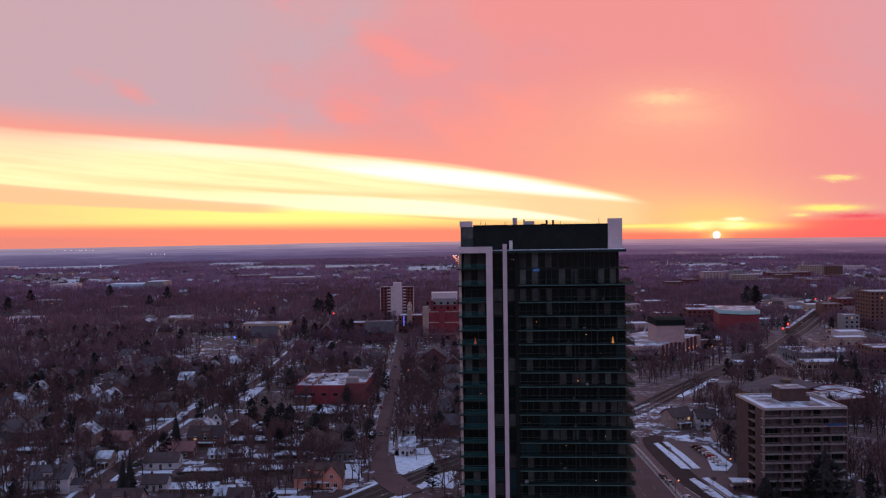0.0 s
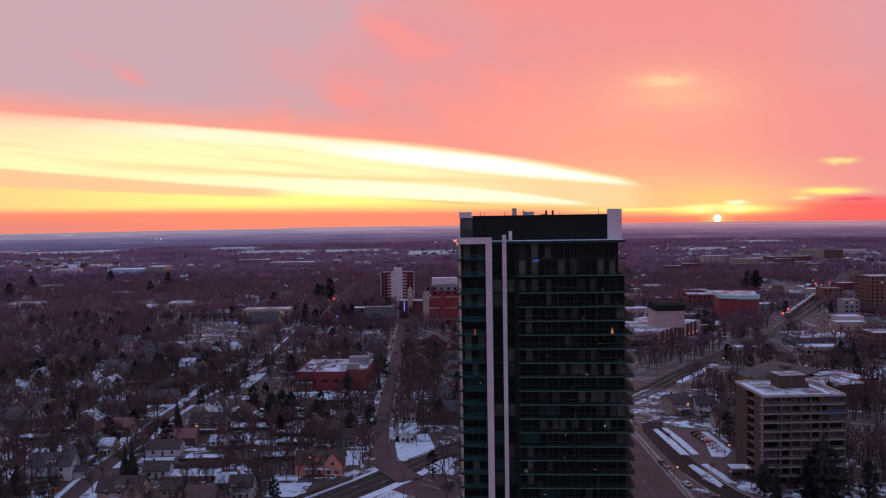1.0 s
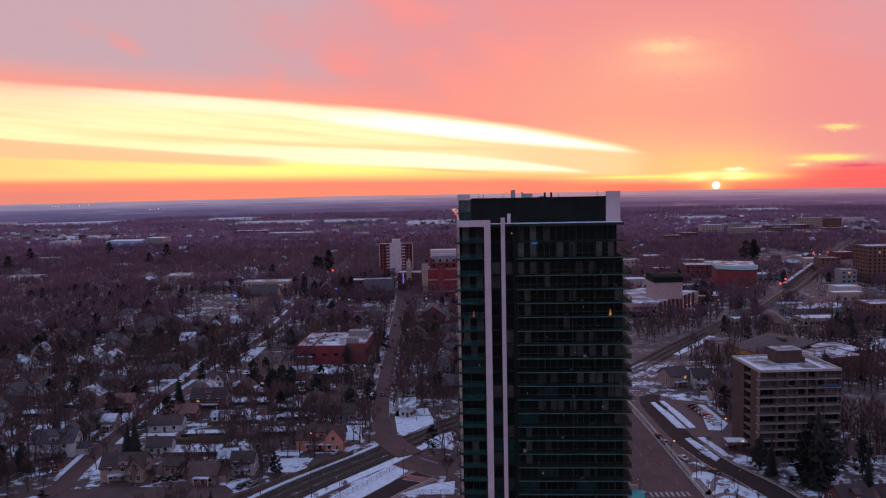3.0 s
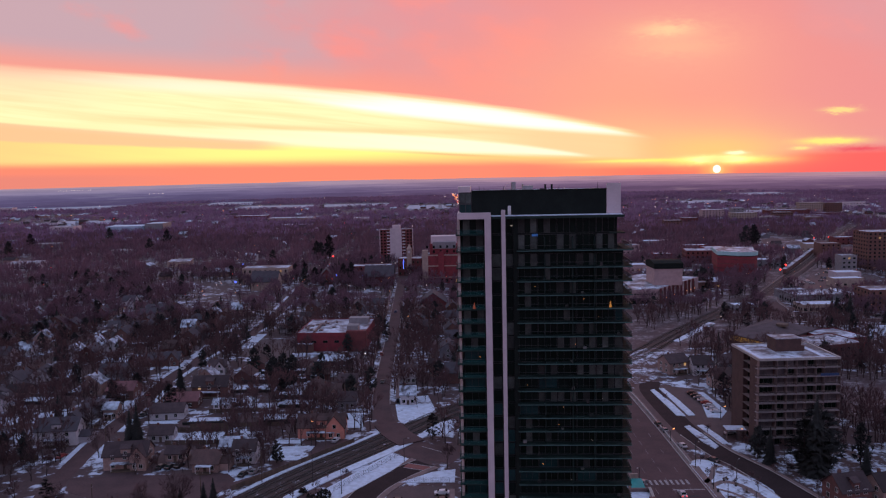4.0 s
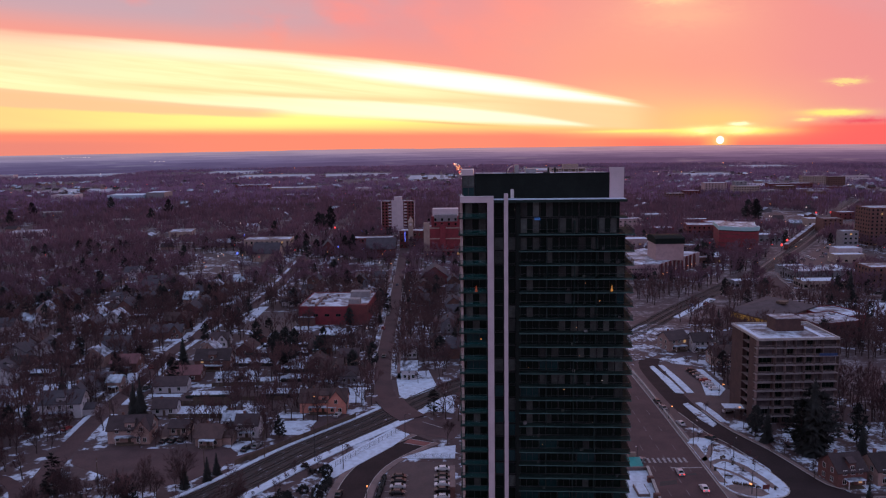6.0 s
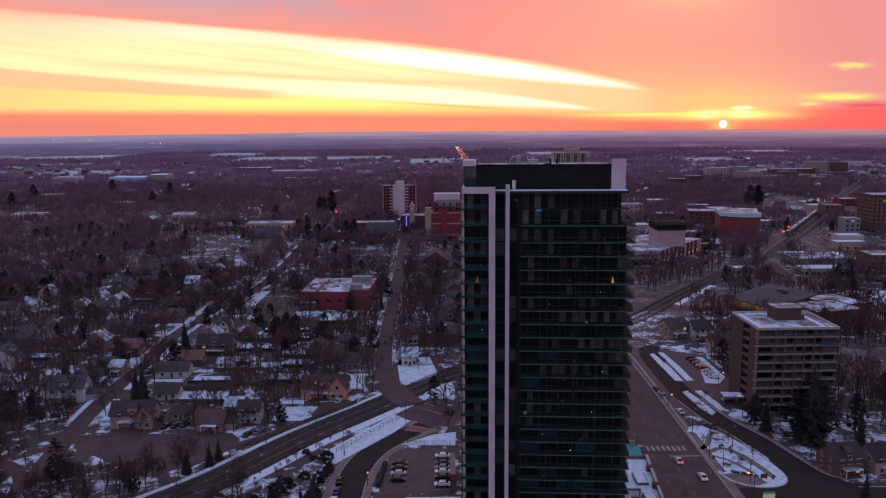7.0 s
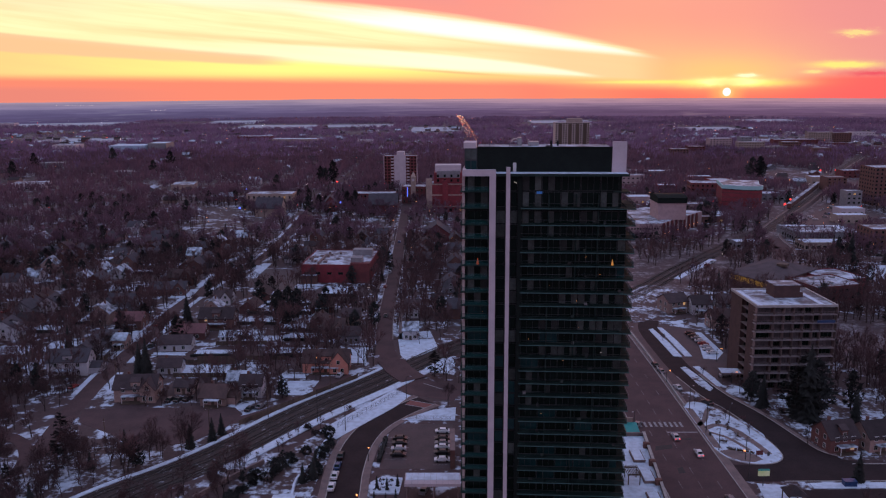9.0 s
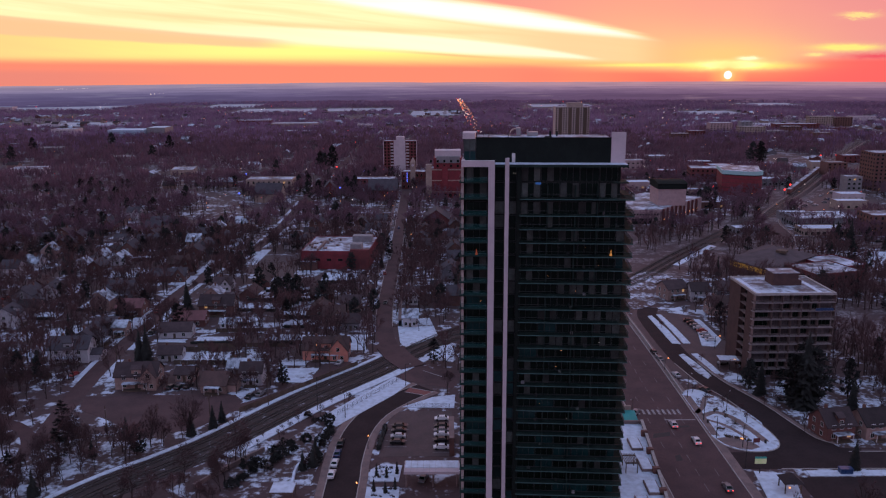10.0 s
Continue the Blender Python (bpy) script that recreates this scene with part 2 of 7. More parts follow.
M_kerb = mat("kerb_concrete", (0.36, 0.33, 0.31), (0.25, 0.23, 0.22), 0.85, 0.7, 5)
M_mark = mat("road_paint", (0.34, 0.33, 0.34), (0.13, 0.12, 0.12), 0.7, 0.8, 6)
M_lane = mat("worn_lane_paint", (0.19, 0.17, 0.17), (0.09, 0.065, 0.065), 0.7, 0.5, 6)
M_redpave = mat("red_paving", (0.22, 0.07, 0.06), (0.14, 0.05, 0.045), 0.8, 0.6, 5)
M_ballast = snowy("rail_ballast", (0.42, 0.44, 0.5), (0.032, 0.022, 0.021), 0.22, 0.3, 1.6, sharp=0.05)
M_scrub = snowy("brown_scrub", (0.42, 0.41, 0.44), (0.056, 0.034, 0.036), 0.26, 0.10, 0.45, sharp=0.14)
M_rail = mat("steel_rail", (0.16, 0.14, 0.135), (0.09, 0.07, 0.065), 0.5, 1, 6, metal=0.9)
M_sleeper = mat("timber_sleeper", (0.06, 0.05, 0.045), (0.035, 0.03, 0.028), 0.9, 1, 6)
M_dark = mat("dark_cladding", (0.013, 0.018, 0.016), (0.009, 0.012, 0.011), 0.9, 0.4, 3, spec=0.1)
M_slab = mat("balcony_concrete", (0.022, 0.038, 0.033), (0.014, 0.024, 0.021), 0.8, 0.4, 4, spec=0.1)
M_white = mat("white_precast", (0.48, 0.405, 0.43), (0.40, 0.34, 0.36), 0.7, 0.25, 3, bump=0.05)
M_tan = mat("tan_precast", (0.42, 0.33, 0.30), (0.33, 0.26, 0.24), 0.8, 0.4, 4)
M_pane = mat("dark_window_glass", (0.005, 0.012, 0.009), (0.004, 0.008, 0.006), 0.15, 0.3, 2, bump=0.0, spec=0.14)
M_tealpane = mat("teal_window_glass", (0.010, 0.044, 0.044), (0.006, 0.024, 0.025), 0.15, 0.4, 2, bump=0.0, spec=0.3)
M_curtain = mat("pale_curtain", (0.055, 0.066, 0.060), (0.022, 0.028, 0.026), 0.6, 0.8, 5, rand=0.7, spec=0.3)
M_frame = mat("window_frame_dark", (0.03, 0.03, 0.033), None, 0.5, 1, 6)
M_paleframe = mat("window_frame_pale", (0.6, 0.58, 0.57), None, 0.6, 1, 6)
M_railglass = glassy("railing_glass", (0.006, 0.03, 0.027), 0.975)
M_slabtip = mat("teal_slab_edge", (0.06, 0.13, 0.125), (0.04, 0.085, 0.082), 0.7, 0.4, 4, spec=0.2)
M_railteal = glassy("teal_railing_glass", (0.025, 0.14, 0.135), 0.88)
M_railside = glassy("corner_railing_glass", (0.03, 0.17, 0.165), 0.62)
M_railbrown = glassy("bronze_railing_glass", (0.16, 0.13, 0.125), 0.74)
M_lit = mat("lit_window", (0.3, 0.2, 0.1), None, 0.5, 1, 4, emit=(1.0, 0.55, 0.2), power=0.5)
M_lamp = mat("lamp_orange", (0.8, 0.4, 0.2), None, 0.5, 1, 4, emit=(1.0, 0.33, 0.08), power=2.6)
M_lampwhite = mat("lamp_white", (0.8, 0.8, 0.8), None, 0.5, 1, 4, emit=(1.0, 0.80, 0.62), power=2.4)
M_red = mat("lamp_red", (0.6, 0.05, 0.05), None, 0.5, 1, 4, emit=(1.0, 0.05, 0.04), power=2.5)
M_blue = mat("lamp_blue", (0.1, 0.1, 0.7), None, 0.5, 1, 4, emit=(0.12, 0.2, 1.0), power=1.6)
M_teal = mat("teal_awning", (0.02, 0.25, 0.23), (0.015, 0.19, 0.18), 0.6, 0.5, 4)
M_steel = mat("galvanised_steel", (0.3, 0.3, 0.31), (0.2, 0.2, 0.21), 0.5, 0.8, 5, metal=0.5)
M_pole = mat("dark_pole", (0.04, 0.035, 0.035), None, 0.7, 1, 6)
M_wood = mat("weathered_wood", (0.11, 0.075, 0.055), (0.06, 0.042, 0.032), 0.85, 0.8, 6, rand=0.2)
M_brown = mat("brown_brick", (0.15, 0.072, 0.06), (0.10, 0.05, 0.043), 0.9, 0.4, 5)
M_redbrick = mat("red_brick", (0.21, 0.032, 0.042), (0.135, 0.024, 0.031), 0.9, 0.35, 5, rand=0.1)
M_darkred = mat("dark_red_brick", (0.14, 0.036, 0.036), (0.09, 0.026, 0.028), 0.9, 0.35, 5, rand=0.15)
M_beige = mat("beige_stone", (0.33, 0.25, 0.21), (0.24, 0.18, 0.155), 0.85, 0.4, 5)
M_grey = mat("grey_cladding", (0.22, 0.21, 0.22), (0.15, 0.14, 0.15), 0.75, 0.4, 4)
M_trunk = mat("tree_bark", (0.055, 0.033, 0.031), (0.034, 0.021, 0.02), 0.95, 0.8, 5, rand=0.25)
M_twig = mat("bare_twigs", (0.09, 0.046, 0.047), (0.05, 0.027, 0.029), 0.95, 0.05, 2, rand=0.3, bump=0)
M_fir = mat("fir_needles", (0.022, 0.023, 0.021), (0.012, 0.013, 0.012), 0.9, 0.3, 3, rand=0.3, bump=0)
M_shingle = mat("dark_shingles", (0.05, 0.033, 0.035), (0.03, 0.02, 0.022), 0.9, 0.4, 4, rand=0.45)
M_brownshingle = mat("brown_shingles", (0.075, 0.043, 0.04), (0.045, 0.028, 0.026), 0.9, 0.4, 4, rand=0.3)
M_pinkroof = mat("faded_red_shingles", (0.17, 0.075, 0.078), (0.12, 0.055, 0.058), 0.9, 0.4, 4)
M_greyroof = mat("grey_shingles", (0.062, 0.054, 0.064), (0.042, 0.037, 0.044), 0.9, 0.4, 4)
M_snowroof = snowy("snowy_shingles", SNOW, (0.045, 0.036, 0.037), 0.52, 0.2, 0.5, sharp=0.12)
WALLS = [mat("white_siding", (0.48, 0.45, 0.47), (0.37, 0.345, 0.36), 0.7, 0.5, 6, rand=0.15),
         mat("tan_siding", (0.31, 0.205, 0.18), (0.22, 0.145, 0.125), 0.8, 0.5, 6, rand=0.2),
         M_brown, mat("brick_house", (0.13, 0.055, 0.048), (0.085, 0.038, 0.035), 0.9, 0.5, 6, rand=0.2),
         mat("grey_siding", (0.17, 0.155, 0.17), (0.11, 0.10, 0.11), 0.8, 0.5, 6, rand=0.25),
         mat("orange_siding", (0.60, 0.24, 0.18), (0.46, 0.19, 0.14), 0.8, 0.5, 6)]
CAR_PAINT = [mat("car_" + n, c, tuple(v * 0.85 for v in c), 0.3, 0.5, 4, bump=0, spec=0.5) for n, c in
             (("white", (0.6, 0.6, 0.62)), ("black", (0.012, 0.012, 0.014)), ("grey", (0.14, 0.14, 0.15)), ("red", (0.2, 0.015, 0.015)),
              ("silver", (0.4, 0.4, 0.42)), ("blue", (0.02, 0.05, 0.13)))]
# Haze painted into the twigs: lighter, purpler copies of the bare twig colour.
M_hazewood = mat("far_hazed_twigs", (0.27, 0.175, 0.29), (0.135, 0.088, 0.152), 0.95, 0.006, 0.05, bump=0, thin=0.55)
M_hazetwig = mat("mid_hazed_twigs", (0.185, 0.108, 0.142), (0.095, 0.056, 0.076), 0.95, 0.03, 1.0, bump=0, thin=0.5)
M_tar = mat("fresh_tar", (0.022, 0.02, 0.021), None, 0.7, 0.6, 4)
M_tyre = mat("tyre_rubber", (0.015, 0.015, 0.015), None, 0.9, 1, 6)


# ---- mesh helpers ----
class Shape:
    def __init__(self):
        self.v, self.f, self.m = [], [], []

    def poly(self, verts, faces, m=0):
        n = len(self.v)
        self.v += [tuple(p) for p in verts]
        self.f += [tuple(n + i for i in f) for f in faces]
        self.m += [m] * len(faces)
        return self

    def box(self, x0, x1, y0, y1, z0, z1, m=0):
        return self.poly([(x, y, z) for z in (z0, z1) for y in (y0, y1) for x in (x0, x1)],
                         [(0, 2, 3, 1), (4, 5, 7, 6), (0, 1, 5, 4), (2, 6, 7, 3), (0, 4, 6, 2), (1, 3, 7, 5)], m)

    def prism(self, pts, z0, z1, m=0):
        k = len(pts)
        return self.poly([(x, y, z0) for x, y in pts] + [(x, y, z1) for x, y in pts],
                         [tuple(range(k))[::-1], tuple(range(k, 2 * k))] + [(i, (i + 1) % k, k + (i + 1) % k, k + i) for i in range(k)], m)

    def rod(self, a, b, r0, r1=None, n=6, m=0, caps=True):
        a, b = Vector(a), Vector(b)
        r1 = r0 if r1 is None else r1
        d = (b - a).normalized()
        u = d.orthogonal().normalized()
        w = d.cross(u)
        ring = [(u * math.cos(6.28319 * i / n) + w * math.sin(6.28319 * i / n)) for i in range(n)]
        fs = [(i, (i + 1) % n, n + (i + 1) % n, n + i) for i in range(n)]
        if caps:
            fs += [tuple(range(n))[::-1], tuple(range(n, 2 * n))]
        return self.poly([a + q * r0 for q in ring] + [b + q * r1 for q in ring], fs, m)

    def ball(self, c, r, m=0):
        pts = [(0, 0, 1), (1, 0, 0), (0, 1, 0), (-1, 0, 0), (0, -1, 0), (0, 0, -1)]
        return self.poly([(c[0] + x * r, c[1] + y * r, c[2] + z * r) for x, y, z in pts],
                         [(0, 1, 2), (0, 2, 3), (0, 3, 4), (0, 4, 1), (5, 2, 1), (5, 3, 2), (5, 4, 3), (5, 1, 4)], m)

    def add(self, other, mtx):
        n = len(self.v)
        self.v += [tuple(mtx @ Vector(p)) for p in other.v]
        self.f += [tuple(n + i for i in f) for f in other.f]
        self.m += other.m
        return self

    def mesh(self, name, mats):
        me = bpy.data.meshes.new(name)
        me.from_pydata(self.v, [], self.f)
        for q in mats if isinstance(mats, (list, tuple)) else [mats]:
            me.materials.append(q)
        if any(self.m):
            me.polygons.foreach_set("material_index", self.m)
        me.update()
        return me


def part(name, shape, mats, parent=None, label="", m=None):
    ob = new(name, shape if isinstance(shape, bpy.types.Mesh) else shape.mesh(name, mats))
    if parent is not None:
        ob.parent = parent
    if m is not None:
        ob.matrix_basis = m
    return tagged(ob, label)


def thing(name, m, label, category, group="", kind=""):
    ob = new(name)
    ob.empty_display_size = 0.5
    ob.matrix_basis = m
    return tagged(ob, label, category, group, kind)


def solid(name, shape, mats, label, category="", group="", kind="", m=None):
    ob = part(name, shape, mats, None, label, m)
    return tagged(ob, "", category, group, kind)


# ---- ground, roads and railway ----
def curve(pts, step=4.0):
    """A smooth line through a few plan points."""
    p = [Vector(q) for q in pts]
    p = [p[0] * 2 - p[1]] + p + [p[-1] * 2 - p[-2]]
    out = []
    for i in range(1, len(p) - 2):
        n = max(1, int((p[i + 1] - p[i]).length / step))
        for j in range(n):
            t = j / n
            a, b, c, d = p[i - 1:i + 3]
            out.append(0.5 * (2 * b + (c - a) * t + (2 * a - 5 * b + 4 * c - d) * t * t + (3 * b - a - 3 * c + d) * t ** 3))
    out.append(p[-2])
    return out


def offset(line, d):
    out = []
    for i, q in enumerate(line):
        t = (line[min(i + 1, len(line) - 1)] - line[max(i - 1, 0)]).normalized()
        out.append(q + Vector((t.y, -t.x)) * d)
    return out


def ribbon(line, d0, d1, z0, z1, shape=None):
    """A slab along a line, from d0 to d1 metres to its right."""
    s = shape or Shape()
    a, b = offset(line, d0), offset(line, d1)
    v, k = [], len(line)
    for p, q in zip(a, b):
        v += [(p.x, p.y, z0), (q.x, q.y, z0), (q.x, q.y, z1), (p.x, p.y, z1)]
    f = []
    for i in range(k - 1):
        n = 4 * i
        f += [(n + 3, n + 2, n + 6, n + 7), (n + 1, n + 5, n + 6, n + 2), (n, n + 3, n + 7, n + 4)]
    f += [(0, 1, 2, 3), (4 * k - 4, 4 * k - 1, 4 * k - 2, 4 * k - 3)]
    return s.poly(v, f)


RISE = 12.0


def land(x, y):
    """Height of the land: flat in the town, rolling and rising towards the horizon."""
    r = math.hypot(x, y)
    if r < 1300:
        return 0.0
    k = (r - 1300) / 3500
    a = math.degrees(math.atan2(x, y))
    z = RISE * k ** 1.35 + 3 * k * (noise.noise((x / 900, y / 420, 0.0)) + 0.5 * noise.noise((x / 300, y / 200, 4.0)))
    z += 7 * max(0.0, 1 - abs((a + 7) / 4.5) ** 6) * max(0.0, min(1.0, (r - 4500) / 150)) if abs(a + 7) < 4.5 else 0.0
    return z


rings = [0, 60, 140, 300, 600, 900, 1200, 1300] + [1300 + 110 * i for i in range(1, 33)]
gs, NA = Shape(), 220
for r in rings:
    for i in range(NA):
        a = 6.283185 * i / NA
        gs.v.append((r * math.sin(a), r * math.cos(a), land(r * math.sin(a), r * math.cos(a))))
for j in range(len(rings) - 1):
    for i in range(NA):
        n, k = j * NA + i, j * NA + (i + 1) % NA
        gs.f.append((n, n + NA, k + NA, k))
gs.m = [0] * len(gs.f)
solid("ground", gs, M_ground, "snow-patched winter ground stretching to the horizon", "ground", kind="structure")

CELL, CELLS = 25.0, {}


class Plan(list):
    """Road strips and footprints kept clear: (line, half width) or (x, y, half w, half d), sorted into square cells."""

    def append(self, b):
        list.append(self, b)
        if len(b) == 4:
            items = [b]
        else:
            items = [(q.x, q.y, b[1], -1.0) for q in b[0]]
        for e in items:
            rx, ry = e[2] + 10, (e[3] if e[3] >= 0 else e[2]) + 10
            for i in range(int((e[0] - rx) // CELL), int((e[0] + rx) // CELL) + 1):
                for j in range(int((e[1] - ry) // CELL), int((e[1] + ry) // CELL) + 1):
                    CELLS.setdefault((i, j), []).append(e)


BUSY = Plan()


def road(name, pts, width, label, walk_w=0.0, z=0.03, material=None, centre=False):
    line = curve(pts)
    solid(name, ribbon(line, -width / 2, width / 2, -0.3, z), material or M_road, label, "road", kind="structure")
    if walk_w:
        for s in (-1, 1):
            e0, e1, e2 = width / 2, width / 2 + 0.25, width / 2 + 0.25 + walk_w
            kerb = ribbon(line, e0, e1, -0.3, z + 0.13) if s > 0 else ribbon(line, -e1, -e0, -0.3, z + 0.13)
            pave = ribbon(line, e1, e2, -0.3, z + 0.12) if s > 0 else ribbon(line, -e2, -e1, -0.3, z + 0.12)
            solid("kerb", kerb, M_kerb, "worn concrete kerb along the road", "kerb", kind="structure")
            solid("pavement", pave, M_walk, "concrete pavement, partly cleared of snow", "pavement", kind="structure")
    if centre:
        for i in range(2, len(line) - 3, 4):
            solid("lane_line", ribbon(line[i:i + 2], -0.09, 0.09, z, z + 0.006), M_mark, "worn white painted lane line", "road marking", "lane lines", "structure")
    BUSY.append((line[::2], width / 2 + walk_w + 1.0))
    return line


main_line = road("road_main", [(66.8, 40), (66.8, 180), (66.8, 330), (63, 480), (60, 800), (62, 1280)], 19.6, "wide multi-lane asphalt road with worn lane lines", 2.6)
for off, skip in ((-5.2, 4), (0.0, 2), (5.2, 4)):
    for i in range(2, 100, skip):
        seg = offset(main_line[i:i + 2], off)
        if len(seg) == 2:
            solid("lane_line", ribbon(seg, -0.08, 0.08, 0.03, 0.036), M_lane, "worn white painted lane line", "road marking", "lane lines", "structure")
road("road_cross", [(77.0, 200.4), (130, 200.6), (420, 204)], 9.6, "asphalt side street meeting the main road", z=0.032, material=M_wet)
for d0, d1, x0 in ((-5.05, -4.8, 113.0), (4.8, 5.05, 90.0)):
    solid("kerb", ribbon(curve([(x0, 200.5), (180, 201), (420, 204)]), d0, d1, -0.3, 0.16), M_kerb, "worn concrete kerb along the road", "kerb", kind="structure")
road("road_bend", [(-40, 780), (-37.5, 690), (-35, 600), (-31, 455), (-30, 400), (-28.6, 345), (-26.5, 315), (-22, 291), (-13, 272), (4, 260), (30, 255), (57, 254)], 7.0, "two-lane asphalt street curving to the junction")
road("road_south", [(-7.5, 252), (-15, 244), (-23, 232), (-27, 218), (-28, 200), (-27.5, 181), (-27, 90)], 8.4, "asphalt street curving past the car park", 2.0, z=0.034, material=M_wet)
road("road_apron", [(-15, 268), (-8, 262.5), (4, 257.5)], 13, "wide asphalt junction apron", z=0.036)
road("level_crossing", [(-22.5, 292), (-18.5, 281), (-12.5, 271)], 10.4, "asphalt level crossing over the railway", z=0.4)
road("road_west", [(-118, 205), (-124.5, 246), (-128, 290), (-128.4, 320), (-131, 360), (-127.5, 418), (-117, 470), (-115.5, 541), (-121, 690), (-124, 816), (-118, 1085), (-115, 1260)], 6.6, "dark residential asphalt street")
road("lane", [(-36, 276), (-45, 262), (-54, 249), (-68, 236), (-84, 232)], 5.0, "narrow lane beside the railway fence", z=0.035)
for i, (x, y0) in enumerate(((-215, 400), (-305, 560), (-400, 745), (-500, 930))):
    road("road_west", [(x, y0), (x + 2, y0 + 90), (x, y0 + 180)], 6.0, "residential asphalt street between snowy yards")
for i, y in enumerate((392, 560, 745, 930)):
    road("road_cross", [(-640 + 200 * (i == 0), y + 8), (-400, y), (-215, y), (-126, y + 2), (-31 if i else -124, y)], 6.0, "residential cross street between snowy yards", z=0.033)
road("drive", [(116, 203.6), (109, 206), (103.8, 211.5), (101, 221), (97, 238), (90.8, 256), (87.5, 275), (86.5, 300), (87, 330), (91, 345)], 8.6, "asphalt service drive curving round the plaza", z=0.034, material=M_wet)
for d0, d1 in ((4.3, 4.55), (-4.55, -4.3)):
    dl = curve([(109, 206), (103.8, 211.5), (101, 221), (97, 238), (90.8, 256), (87.5, 275)] if d0 > 0 else [(97.2, 236), (94.5, 246), (90.8, 256), (87.5, 275)], 2.0)
    solid("kerb", ribbon(dl, d0, d1, -0.3, 0.17), M_kerb, "worn concrete kerb along the drive", "kerb", kind="structure")
    if d0 > 0:
        solid("pavement", ribbon(dl, 4.55, 5.8, -0.3, 0.16), M_walk, "concrete pavement, partly cleared of snow", "pavement", kind="structure")
solid("road_apron", Shape().prism([(77.1, 196.2), (118, 196.4), (118, 205), (104, 214), (97, 230), (93, 212), (88, 205), (77.1, 205)], -0.3, 0.0335), M_wet, "wide damp asphalt junction", "road", kind="structure")
road("road_east", [(205, 470), (217, 505), (229, 556), (267, 622), (342, 737), (415, 856), (499, 987), (640, 1200)], 12, "asphalt road running beside the railway", 1.5)
road("road_east", [(128, 428), (163, 476), (190, 500), (217, 510)], 7, "asphalt access road below the embankment")
road("road_far", [(-44, 800), (-62, 1100), (-56, 1290)], 9, "distant street running to the horizon", 1.0)
for a in ((240, 560), (330, 600), (250, 470)):
    road("road_cross", [(a[0] - 10, a[1]), (a[0] + 160, a[1] + 10), (a[0] + 330, a[1] + 40)], 7, "side street between shops and snowy lots", 1.2, z=0.035)

# the railway: ballast, two tracks
RAIL = [(-118, 140), (-91, 183), (-77.5, 198), (-65.5, 213), (-47, 242), (-25.3, 270), (-12, 289), (3.7, 309), (45, 348), (92, 389), (132, 444), (194, 526), (261, 616), (437, 899), (600, 1160)]
rail_line = curve(RAIL)
solid("railway_bed", ribbon(rail_line, -6.6, 6.4, -0.4, 0.10), M_ballast, "dark gravel railway ballast streaked with snow", "railway", kind="structure")
BUSY.append((rail_line[::2], 7.5))
for k, c in enumerate((-4.3, 0.0, 4.2)):
    track = thing("railway_track", pose(0, 0, 0), "steel railway track on timber sleepers", "railway track", "tracks")
    mid = offset(rail_line, c)
    for g in (-0.72, 0.72):
        part("rail", ribbon(mid, g - 0.05, g + 0.05, 0.1, 0.36), M_rail, track, "worn steel rail")
    sl = Shape()
    for i in range(len(mid) - 1):
        if mid[i].y > 480:
            break
        t = (mid[i + 1] - mid[i])
        for j in range(5):
            q, w = mid[i] + t * (j / 5), t.normalized()
            n = Vector((w.y, -w.x))
            sl.prism([q + n * 1.3 - w * 0.13, q + n * 1.3 + w * 0.13, q - n * 1.3 + w * 0.13, q - n * 1.3 - w * 0.13], 0.08, 0.2)
    tagged(part("sleeper_course", sl, M_sleeper, track, "dark timber sleepers"), kind="stuff")
# brown scrub on the railway banks east of the town street
solid("railway_bank", ribbon(rail_line[58:], 4.6, 17, -0.3, 0.08), M_scrub, "bank of dead brown grass beside the railway", "bank", kind="structure")
solid("railway_bank", ribbon(rail_line[58:], -20, -4.6, -0.3, 0.08), M_scrub, "bank of dead brown grass beside the railway", "bank", kind="structure")
# snow lying along both sides of the railway
for name, s0, s1, a, b in (("snow_bank", 6.6, 10.0, 20, 66), ("snow_bank", -8.4, -6.8, 4, 62)):
    solid(name, ribbon(rail_line[a:b // 2 + 14], s0, s1, -0.2, 0.25), M_snow, "bank of snow beside the railway", "snow", kind="structure")


BUSY.append((12, 195, 46, 42))


def slab(name, pts, z, material, label, category="", z0=-0.3, kind="structure"):
    xs, ys = [p[0] for p in pts], [p[1] for p in pts]
    BUSY.append((sum(xs) / len(xs), sum(ys) / len(ys), (max(xs) - min(xs)) / 2, (max(ys) - min(ys)) / 2))
    return solid(name, Shape().prism(pts, z0, z), material, label, category or name.replace("_", " "), kind=kind)


def oval(cx, cy, rx, ry, n=20):
    return [(cx + rx * math.cos(6.28319 * i / n), cy + ry * math.sin(6.28319 * i / n)) for i in range(n)]


slab("turning_circle", [(-121, 245), (-100, 246.5), (-71, 246.5), (-67, 241), (-69.5, 231), (-77, 220), (-84, 218), (-91, 218.5), (-104, 226), (-118, 235)], 0.04, M_road, "round asphalt turning circle among houses", "road")
slab("car_park", [(-19.5, 203), (1.2, 203), (1.2, 233), (-18, 233)], 0.03, M_lot, "asphalt car park with parked cars", "car park")
slab("snow_field", [(-15, 236), (2, 235.5), (2.4, 246), (-5, 244)], 0.16, M_snow, "snow-covered verge beside the car park", "snow")
slab("car_park", [(85, 258), (112, 284), (110, 330), (85, 344), (79.5, 330), (79.5, 262)], 0.025, M_lot, "asphalt car park beside the apartment block", "car park")
